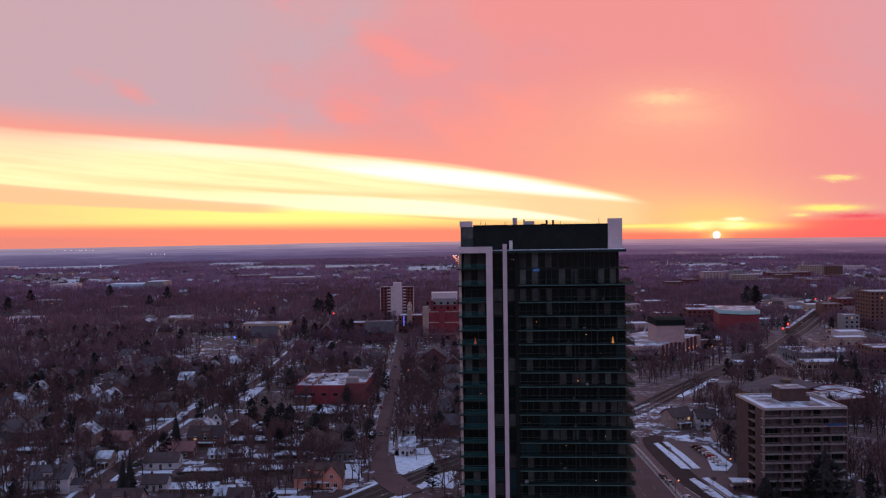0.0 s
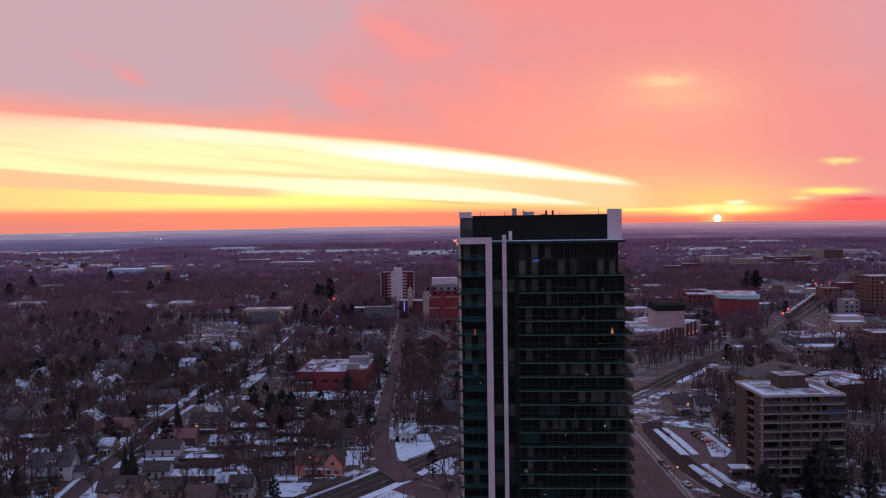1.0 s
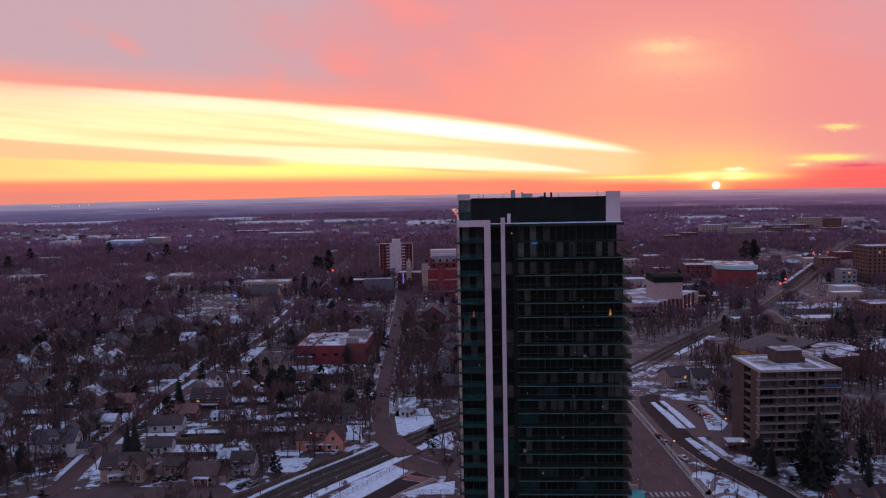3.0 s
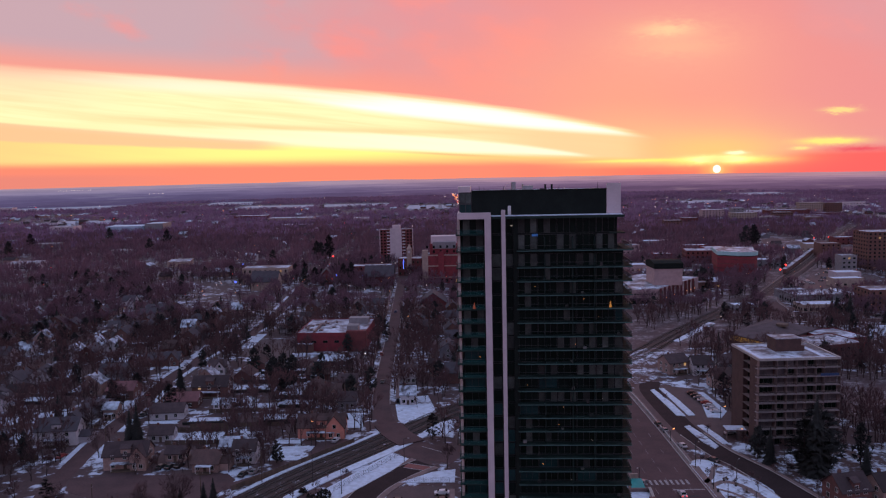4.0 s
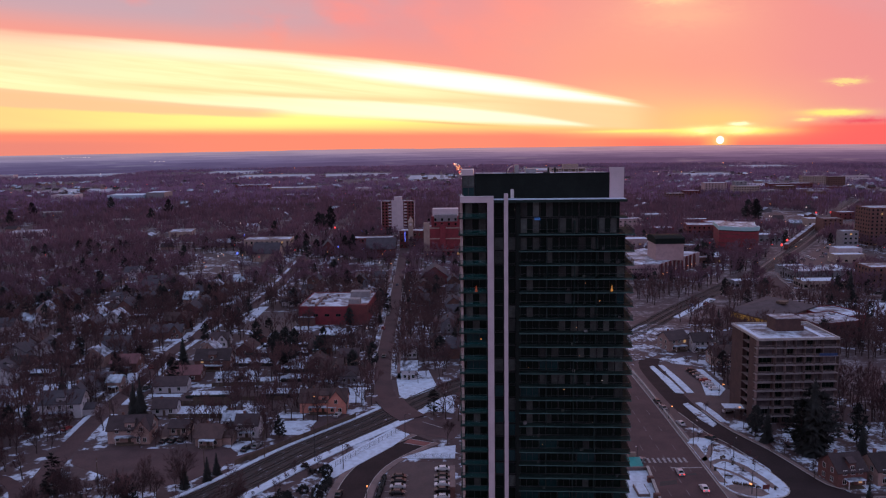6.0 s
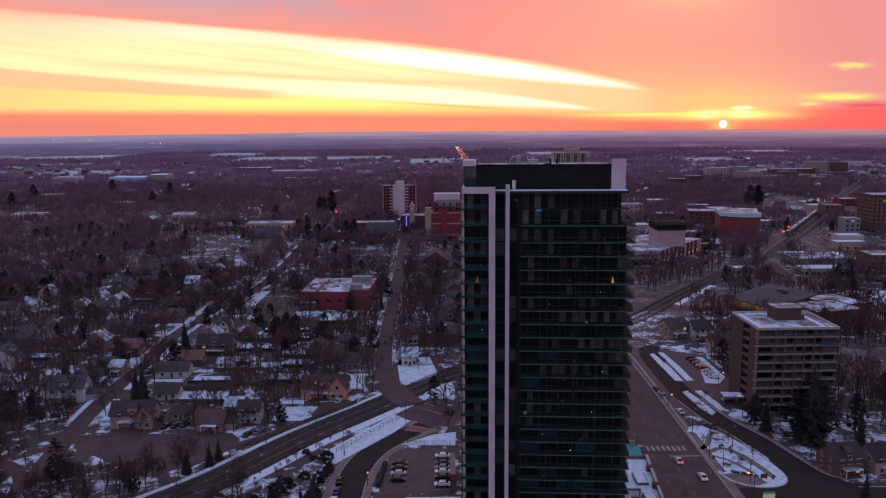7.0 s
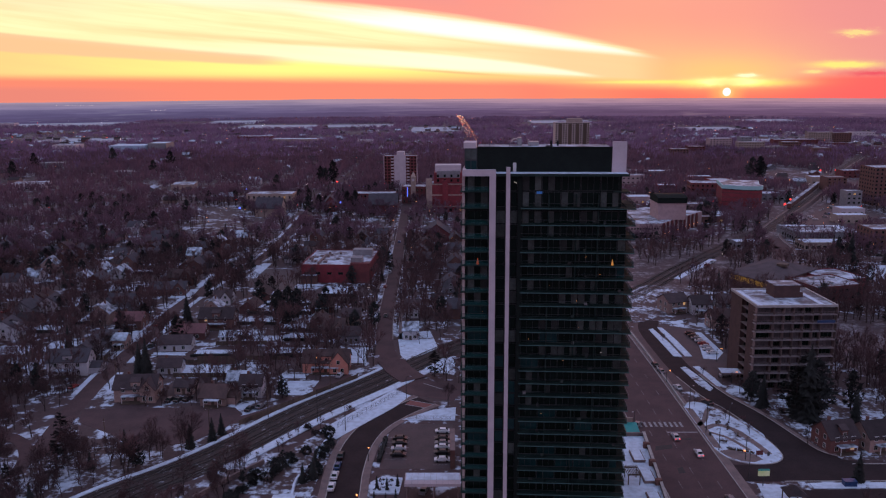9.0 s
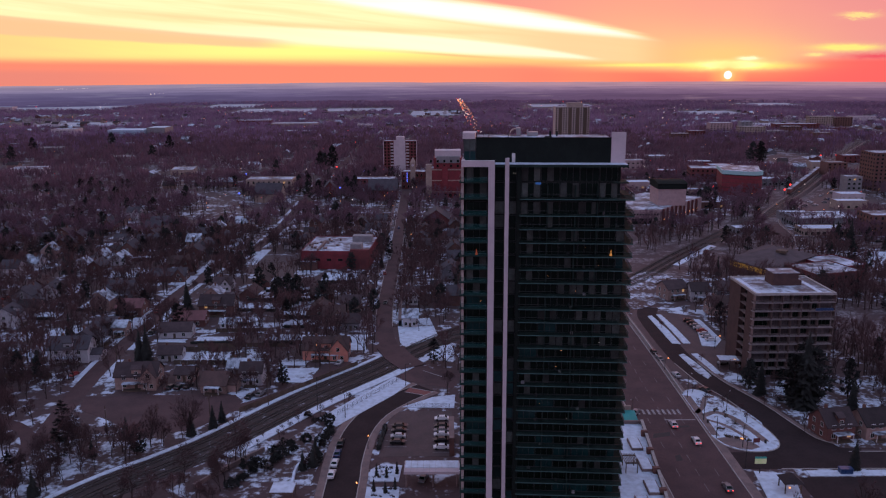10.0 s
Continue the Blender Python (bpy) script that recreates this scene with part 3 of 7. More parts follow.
slab("snow_field", [(80, 341), (88, 343), (98, 352), (112, 366), (120, 382), (117, 400), (109, 411), (99, 404), (92, 392), (85, 366)], 0.16, M_garden, "churned snow on an empty lot", "snow")
slab("snow_strip", [(88.2, 296), (91.4, 295), (91, 312), (89.2, 332), (87.2, 331)], 0.25, M_snow, "narrow snow-covered traffic island", "traffic island")
slab("snow_strip", [(92.6, 295.5), (95.4, 295.8), (95, 314), (93.6, 333), (91.6, 333.6)], 0.25, M_snow, "narrow snow-covered traffic island", "traffic island")
slab("snow_strip", [(99, 293), (104, 292), (109, 300), (108.5, 326), (106, 327)], 0.2, M_snow, "snow bank behind parked cars", "snow")
slab("traffic_island", [(87.2, 283), (89.4, 284), (91.6, 272), (92.6, 262), (90.6, 259.5), (88.6, 266)], 0.22, M_yard, "snow-covered kerbed island in the car park", "traffic island")
slab("traffic_island", [(92.2, 284), (94.6, 284.5), (96.4, 272), (96.8, 265), (94.6, 264)], 0.22, M_yard, "snow-covered kerbed island in the car park", "traffic island")
plaza_edge = curve([(77.6, 246), (80.5, 249.5), (84.5, 249), (89.5, 240), (93.5, 228), (95.6, 217), (95.2, 210), (92, 206.4), (87, 205.4), (82.5, 206.6), (79.4, 209.5), (77.6, 215)], 1.5)
slab("plaza", [(q.x, q.y) for q in plaza_edge], 0.16, M_yard, "snow-covered corner plaza with cleared paths", "plaza")
solid("kerb", ribbon(plaza_edge, -0.3, 0.0, -0.3, 0.2), M_kerb, "pale concrete kerb round the plaza", "kerb", kind="structure")
for pts, w in (([(77.8, 231), (81.5, 236), (84.5, 243), (87.5, 243.5)], 1.6), ([(79.5, 229), (84, 231.5), (88, 227.5), (90.6, 219), (92, 211.5)], 2.0), ([(80, 226), (84, 222), (87.5, 214)], 1.2)):
    solid("path", ribbon(curve(pts, 1.0), -w / 2, w / 2, 0, 0.2), M_walk, "cleared brown path across the snowy plaza", "path", kind="structure")
solid("path", Shape().prism([(78.4, 213.5), (82, 214.5), (88, 211), (89, 208), (86, 206.4), (82.6, 207.2), (79.6, 210)], 0, 0.2), M_walk, "cleared corner of the plaza", "path", kind="structure")
solid("path", Shape().prism([(77.7, 216), (79.8, 215), (80, 244), (77.8, 245)], 0, 0.2), M_walk, "cleared pavement along the plaza", "path", kind="structure")
solid("snowy_clearing", Shape().prism([(-150, 150), (-112, 150), (-87, 188), (-79, 204), (-84, 214), (-102, 217), (-118, 210), (-150, 212)], -0.2, 0.06), M_garden, "snow under bare trees beside the railway", "snow", kind="structure")
solid("scrub_ground", Shape().prism([(158, 214), (260, 230), (250, 330), (205, 345), (178, 360), (150, 340), (152, 262)], -0.2, 0.03), M_scrub, "brown winter scrub with patches of snow", "ground", kind="structure")
road("drive", [(-150, 227), (-138, 226), (-129, 221), (-122, 211), (-119, 200)], 4.0, "narrow curving park drive", z=0.07)
slab("snow_field", [(112, 207.6), (124, 206.8), (150, 208), (150, 262), (112, 257), (103, 250), (104.5, 238), (107.5, 222), (109.5, 212)], 0.14, M_garden, "snow-covered lawn under trees", "snow")
slab("car_park", [(92, 172), (150, 172), (150, 192), (92, 191)], 0.03, M_wet, "asphalt lot with snowy edges", "car park")
slab("snow_field", [(79.8, 176), (88, 176), (92, 192.5), (82, 194.3)], 0.2, M_snow, "snow-covered corner verge", "snow")
slab("snow_strip", [(96, 191.5), (130, 192), (130, 195), (96, 194.4)], 0.22, M_snow, "snowy verge beside the street", "snow")
slab("snow_field", [(-100.5, 275.5), (-82, 275.2), (-83, 286.5), (-102.5, 287.5)], 0.12, M_snow, "untouched snow over a back yard", "snow")
slab("snow_field", [(229, 406), (262, 406), (262, 454), (236, 456)], 0.12, M_snow, "snow-covered sports field", "sports field")
slab("car_park", oval(150, 442, 11, 16), 0.02, M_lot, "asphalt yard below the railway", "car park")
slab("snow_strip", [(124, 424), (126.5, 422), (163, 470), (160, 474)], 0.3, M_snow, "long snow bank beside the access road", "snow")
slab("car_park", [(-111, 410), (-82, 400), (-82, 450), (-108, 452)], 0.04, M_lot, "asphalt school car park", "car park")
slab("garden", [(-58, 190), (-36, 188), (-34.5, 214), (-40, 226), (-50, 208)], 0.10, M_garden, "half-snowy garden with shrubs", "garden")
slab("snow_field", [(-40, 228), (-34, 222), (-18, 246), (-13, 256), (-19, 262)], 0.18, M_snow, "deep snow between fence and railway", "snow")
slab("snow_field", [(-9, 283), (2, 276), (3, 296), (-3, 294)], 0.16, M_snow, "snow-covered triangle beside the crossing", "snow")
slab("snow_field", [(-19, 298), (-16, 292), (-4, 306), (-8, 330), (-22, 326)], 0.14, M_yard, "snowy lot beside the street", "snow")

# snow heaped along the kerbs of the bend and the residential street
bend = curve([(-37.5, 690), (-35, 600), (-31, 455), (-30, 400), (-28.6, 345), (-27, 318)])
for s in (-1, 1):
    solid("kerb", ribbon(bend, min(s * 3.5, s * 3.75), max(s * 3.5, s * 3.75), -0.3, 0.16), M_kerb, "worn concrete kerb along the street", "kerb", kind="structure")
    solid("snow_verge", ribbon(bend, min(s * 3.75, s * 6.2), max(s * 3.75, s * 6.2), -0.2, 0.2), M_garden, "patchy snow heaped along the street", "snow", kind="structure")
    solid("pavement", ribbon(bend, min(s * 6.2, s * 7.6), max(s * 6.2, s * 7.6), -0.3, 0.14), M_walk, "concrete pavement, partly cleared of snow", "pavement", kind="structure")
west = curve([(-124.5, 246), (-128, 290), (-128.4, 320), (-131, 360), (-127.5, 418), (-117, 470), (-115.5, 541), (-121, 690)])
for k, (d0, d1) in enumerate(((3.5, 5.8), (-5.4, -3.5))):
    for i in range(2 + k, len(west) - 9, 9):
        solid("snow_verge", ribbon(west[i:i + 7], d0, d1, -0.2, 0.2), M_yard, "snow heaped along the residential street", "snow", kind="structure")
# brown waste ground and lots round the railway bend
solid("scrub_ground", Shape().prism([(84, 424), (92, 408), (126, 452), (178, 520), (150, 541), (124, 541), (96, 520), (78, 470)], -0.3, 0.05), M_scrub, "brown winter ground before the theatre", "ground", kind="structure")
solid("scrub_ground", Shape().prism([(126, 416), (150, 405), (182, 440), (203, 468), (205, 520), (176, 486), (140, 438)], -0.3, 0.012), M_scrub, "brown winter ground beside the hall", "ground", kind="structure")
slab("car_park", [(258, 590), (300, 572), (352, 640), (348, 700), (322, 694), (276, 622)], 0.02, M_lot, "asphalt lot beside the railway road", "car park")
slab("car_park", [(392, 790), (430, 770), (480, 860), (448, 880)], 0.02, M_lot, "asphalt lot beside the railway road", "car park")
slab("car_park", [(210, 474), (226, 470), (236, 492), (222, 498)], 0.02, M_lot, "small asphalt yard before the shops", "car park")
# crossing, stop line and red paving at the junctions
for i in range(9):
    x = 59.6 + i * 1.6
    solid("crossing_stripe", Shape().box(x, x + 0.75, 230.4, 234.0, 0.0, 0.037), M_mark, "worn white zebra crossing stripe", "road marking", "crossing stripes", "structure")
solid("stop_line", Shape().box(66.8, 76.2, 226.2, 226.8, 0.0, 0.037), M_mark, "white stop line across the lanes", "road marking", kind="structure")
slab("red_crossing", [(-14.5, 249.0), (-6, 245.2), (-4.8, 248.2), (-13, 252)], 0.045, M_redpave, "red paved crossing strip edged in white", "road marking")
for a, b in (((-14.6, 248.7), (-6.0, 244.9)), ((-13, 252.3), (-4.6, 248.5))):
    d = (Vector(b) - Vector(a)).normalized()
    n = Vector((-d.y, d.x)) * 0.2
    slab("stop_line", [Vector(a) - n, Vector(b) - n, Vector(b) + n, Vector(a) + n], 0.055, M_mark, "white line beside the red crossing", "road marking")
for a, b in (((-21, 283), (-15, 287)), ((-9, 268), (-2, 262))):
    d = (Vector(b) - Vector(a)).normalized()
    n = Vector((-d.y, d.x)) * 0.2
    slab("stop_line", [Vector(a) - n, Vector(b) - n, Vector(b) + n, Vector(a) + n], 0.045, M_mark, "white stop line at the railway crossing", "road marking")


# ---- windows ----
WIN = {}


def frame_grid(w, h, n, fw=0.08, out=0.1, glass=True):
    """A window frame with n openings side by side, in one piece, and recessed panes."""
    xs = [-w / 2 - fw]
    for i in range(n):
        xs += [-w / 2 + w * i / n + (0.03 if i else 0), -w / 2 + w * (i + 1) / n - (0.03 if i < n - 1 else 0)]
    xs.append(w / 2 + fw)
    zs = [-fw, 0, h, h + fw]
    s = Shape()
    k = len(xs)
    s.v = [(x, -out, z) for z in zs for x in xs]
    faces, mats = [], []
    for j in range(3):
        for i in range(k - 1):
            q = (j * k + i, j * k + i + 1, (j + 1) * k + i + 1, (j + 1) * k + i)
            if j == 1 and i % 2 == 1:
                b = len(s.v)
                s.v += [(s.v[t][0], -0.02, s.v[t][2]) for t in q]
                faces += [(q[t], q[(t + 1) % 4], b + (t + 1) % 4, b + t) for t in range(4)]
                mats += [0] * 4
                if glass:
                    faces.append((b, b + 1, b + 2, b + 3))
                    mats.append(1)
            else:
                faces.append(q)
                mats.append(0)
    b = len(s.v)
    rim = [0, k - 1, 4 * k - 1, 3 * k]
    s.v += [(s.v[t][0], 0.02, s.v[t][2]) for t in rim]
    for t in range(4):
        faces.append((rim[(t + 1) % 4], rim[t], b + t, b + (t + 1) % 4))
        mats.append(0)
    s.f, s.m = faces, mats
    return s


def window_mesh(w, h, glass, frame_m, bars=1):
    key = (w, h, glass.name, frame_m.name, bars)
    if key not in WIN:
        WIN[key] = frame_grid(w, h, bars + 1).mesh("window", [frame_m, glass])
    return WIN[key]


# ---- the residential tower ----
def tower():
    t = thing("apartment_tower", pose(3.15, 165.6, 0, 0, 0, -3.4), "tall dark-glazed residential tower with white columns and glass balconies", "tower block")
    rnd = random.Random(7)
    levels = [75.35 - 2.95 * k for k in range(25)]
    upper = [78.9, 82.4]
    part("wall", Shape().box(0.7, 34.7, 2.0, 27, 0, 78.7).box(0.7, 33.4, 2.0, 27, 78.7, 85.6), M_dark, t, "near-black glazed curtain wall")
    part("side_wall", Shape().box(-0.1, 0.45, 0.9, 27.2, 0, 85.6), M_tan, t, "tan precast flank wall")
    part("roof", Shape().box(0.4, 34.6, -0.3, 27.2, 85.62, 86.15), M_slab, t, "dark overhanging roof slab")
    part("roof_snow", Shape().box(0.6, 34.4, -0.1, 27.0, 86.15, 86.24), M_terrace, t, "thin snow over the roof terrace")
    col = Shape().box(5.65, 7.0, -0.9, 0.5, 0, 87.0).box(0.0, 5.65, -0.9, 0.3, 85.7, 87.0).box(0.0, 0.6, 0.3, 8, 85.7, 87.0)
    part("portal_column", col, M_white, t, "white precast portal column and beam")
    part("column", Shape().box(9.15, 10.0, -0.5, 0.4, 0, 87.5), M_white, t, "slim white precast column")
    part("penthouse", Shape().box(3.0, 31.3, 3.0, 12, 86.24, 91.3), M_dark, t, "dark-clad mechanical penthouse")
    part("roof_snow", Shape().box(3.1, 31.2, 3.15, 11.9, 91.3, 91.4), M_roofsnow, t, "snow on the penthouse roof")
    part("parapet", Shape().box(2.95, 31.35, 2.9, 3.15, 91.3, 91.55), M_dark, t)
    part("stair_block", Shape().box(0.3, 2.95, 3.0, 10, 86.24, 91.2), M_frame, t, "glazed stair block beside the penthouse")
    for z in (86.6, 88.9):
        for x in (0.5, 1.75):
            part("window", Shape().box(x, x + 1.1, 2.93, 2.99, z, z + 2.0), M_tealpane if z < 88 else M_curtain, t, "teal stair window")
    part("cap", Shape().box(0.1, 2.75, 3.0, 9, 91.2, 92.4), M_white, t, "white rooftop block")
    part("fin_wall", Shape().box(31.35, 34.3, 2.7, 3.5, 86.24, 92.6), M_white, t, "white fin wall at the roof corner")
    part("fin_wall", Shape().box(33.6, 34.6, 10, 13, 70, 88.4), M_white, t, "white side wall")
    part("door", Shape().box(10.6, 11.3, 2.9, 3.0, 86.3, 88.2), M_paleframe, t, "pale roof door")
    wide = {}

    def bay(x0, x1, z, h, kind):
        """A window unit: dark frame, glass panes and sometimes a drawn curtain."""
        key = (round(x1 - x0, 2), round(h, 2), kind)
        if key not in wide:
            w, n = x1 - x0, max(1, round((x1 - x0) / 1.35))
            fr = frame_grid(w - 0.1, h - 0.14, n, 0.05, 0.1, False)
            fr.v = [(x + w / 2, y, z + 0.07) for x, y, z in fr.v]
            pane = []
            for i in range(n):
                q = M_pane
                if kind == "teal":
                    q = M_tealpane
                elif kind == "pale" and i in (0, 2):
                    q = M_curtain
                elif kind == "half" and i == n // 2:
                    q = M_curtain
                elif kind == "lit" and i == 0:
                    q = M_lit
                pane.append((Shape().box(i * w / n + 0.03, (i + 1) * w / n - 0.03, -0.04, -0.01, 0.08, h - 0.08).mesh("pane", q)))
            wide[key] = (fr.mesh("window", M_frame), pane)
        fr, pane = wide[key]
        wdw = part("window", fr, None, t, m=pose(x0, 1.98, z))
        for p in pane:
            part("pane", p, None, wdw)

    def pick(z):
        r = rnd.random()
        # Teal panes, likelier low down, paint in reflections on the glass.
        return "teal" if r < (0.2 if z < 45 else 0.03) else "pale" if r < 0.20 else "half" if r < 0.36 else "dark"

    slab_a = Shape().prism([(-0.45, -0.1), (5.65, -0.1), (5.65, 2.0), (0.7, 2.0), (0.7, 6), (-0.45, 6)], -0.22, 0).mesh("balcony", M_slab)
    slab_e = Shape().prism([(12.3, 0), (36.3, 0), (36.3, 13), (34.7, 13), (34.7, 2.0), (12.3, 2.0)], -0.24, 0).mesh("balcony", M_slab)
    hand_a = Shape().prism([(-0.42, 0), (5.6, 0), (5.6, 0.07), (-0.35, 0.07), (-0.35, 6), (-0.42, 6)], 1.0, 1.06).mesh("handrail", M_frame)
    hand_e = Shape().prism([(12.4, 0.02), (36.25, 0.02), (36.25, 13), (36.17, 13), (36.17, 0.1), (12.4, 0.1)], 1.0, 1.06).mesh("handrail", M_frame)
    front_a = Shape().box(-0.38, 5.55, 0.02, 0.05, 0.02, 1.0).mesh("railing_glass", M_railteal)
    side_a = Shape().box(-0.41, -0.38, 0.06, 6, 0.02, 1.0).mesh("railing_glass", M_railglass)
    front_e = Shape().box(12.45, 36.15, 0.05, 0.08, 0.02, 1.0).mesh("railing_glass", M_railglass)
    side_e = Shape().box(36.19, 36.22, 0.1, 13, 0.02, 1.0).mesh("railing_glass", M_railside)
    tip_e = Shape().box(12.3, 36.32, -0.03, 0.0, -0.2, -0.05).box(36.3, 36.33, 0.0, 13, -0.22, 0.0).mesh("slab_edge", M_slabtip)
    divider = Shape().box(-0.08, 0.08, 0.3, 1.95, 0, 2.69).mesh("divider", M_slab)
    small = Shape().prism([(31.6, 0.6), (34.9, 0.6), (34.9, 5), (33.4, 5), (33.4, 2), (31.6, 2)], -0.24, 0).mesh("balcony", M_slab)
    for z in upper + levels:
        h = 2.69 if z < 78 else 3.2
        if z < 78.8 or z == 78.9:
            b = part("balcony", slab_e, None, t, "dark concrete balcony")
            b.matrix_basis = pose(0, 0, z)
            part("slab_edge", tip_e, None, b, "teal-grey strip along the slab edge")
            part("handrail", hand_e, None, b, "dark metal handrail")
            part("railing_glass", front_e, None, b, "teal-tinted glass balustrade")
            part("railing_glass", side_e, None, b, "teal-tinted glass balustrade")
            for x in (18.2, 24.0, 28.6):
                if rnd.random() < 0.75:
                    part("divider", divider, None, b, m=pose(x, 0, 0))
        else:
            part("balcony", small, None, t, "small corner balcony", pose(0, 0, z))
        b = part("balcony", slab_a, None, t, "narrow dark concrete balcony", pose(0, 0, z))
        part("handrail", hand_a, None, b, "dark metal handrail")
        part("railing_glass", front_a, None, b, "teal-tinted glass balustrade")
        part("railing_glass", side_a, None, b, "teal-tinted glass balustrade")
        for x0, x1 in ((1.0, 5.3), (7.1, 9.0), (10.1, 11.6), (12.7, 16.6), (16.8, 20.7), (20.9, 24.8), (25.0, 28.9), (29.1, 32.8)) + (((33.0, 34.6),) if z < 78 else ()):
            bay(x0, x1, z, h, pick(z))
    part("recess", Shape().box(11.65, 12.6, 0.9, 2.0, 0, 85.6), M_dark, t, "dark vertical pier between bays")
    # two lit patio trees behind glass
    for x, z, m in ((31.9, 66.55, M_lit), (3.2, 66.5, M_red)):
        part("lit_tree", Shape().rod((x, 1.0, z), (x, 1.0, z + 1.35), 0.3, 0.03, 8), mat("string_lights", (0.2, 0.1, 0.05), None, 0.8, emit=(1.0, 0.4, 0.08) if m is M_lit else (1.0, 0.12, 0.02), power=0.4 if m is M_lit else 0.2), t, "small balcony tree strung with lights")
    for x, z in ((11.0, 83.3), (11.4, 83.2), (18.7, 61.0), (24.6, 57.7), (22.0, 44.0), (16.1, 70.2), (29.4, 63.5), (25.3, 51.6), (14.4, 48.9), (21.0, 40.2), (28.1, 36.7), (17.5, 31.4), (23.6, 27.9), (30.2, 46.0), (4.2, 55.1), (26.4, 67.4)):
        part("lamp", Shape().ball((x, 1.2, z + 0.9), rnd.uniform(0.05, 0.1)), rnd.choice((M_lamp, M_lamp, M_lampwhite)), t, "small warm balcony lamp")
    part("screen", Shape().box(15.6, 16.8, 1.9, 1.95, 81.7, 82.2), mat("blue_screen", (0.02, 0.06, 0.2), None, 0.4, emit=(0.05, 0.22, 0.7), power=0.25), t, "dim blue screen behind glass")
    # chairs and boxes left on the balconies
    for k, z in enumerate(levels):
        x = rnd.uniform(13, 34)
        part("planter", Shape().box(x, x + rnd.uniform(0.4, 0.9), 0.9, 1.4, z, z + rnd.uniform(0.4, 0.7)), rnd.choice((M_curtain, M_curtain, M_frame, M_grey)), t, "small box on a balcony")
    # roof plant
    hood = Shape()
    for i in range(8):
        a0, a1 = math.pi * i / 8, math.pi * (i + 1) / 8
        hood.poly([(11.3 - 1.2 * math.cos(a), y, 91.4 + 1.5 * math.sin(a)) for a in (a0, a1) for y in (8, 11)], [(0, 1, 3, 2)])
    hood.box(11.6, 12.5, 8, 11, 91.4, 93.1)
    part("air_handler", hood, M_steel, t, "curved galvanised air handling unit")
    part("air_handler", Shape().box(14.0, 16.2, 7, 10, 91.4, 92.3).box(13.9, 14.1, 7, 10, 91.4, 92.7), M_steel, t, "boxy galvanised roof unit")
    for x in (18.9, 20.3):
        part("vent_pipe", Shape().rod((x, 8, 91.4), (x, 8, 92.5), 0.22, 0.22, 8), M_dark, t, "dark vent pipe")
    for x, h in ((4.6, 1.1), (5.6, 0.8), (9.8, 0.9), (21.6, 0.8), (29.8, 1.4)):
        part("antenna", Shape().rod((x, 5, 91.4), (x, 5, 91.4 + h), 0.06, 0.04, 5), M_pole, t, "thin rooftop antenna")
    part("roof_rail", Shape().box(17.5, 19.0, 5, 5.1, 91.4, 91.7), M_frame, t)
    return t


tower()
BUSY.append((22, 178, 24, 22))


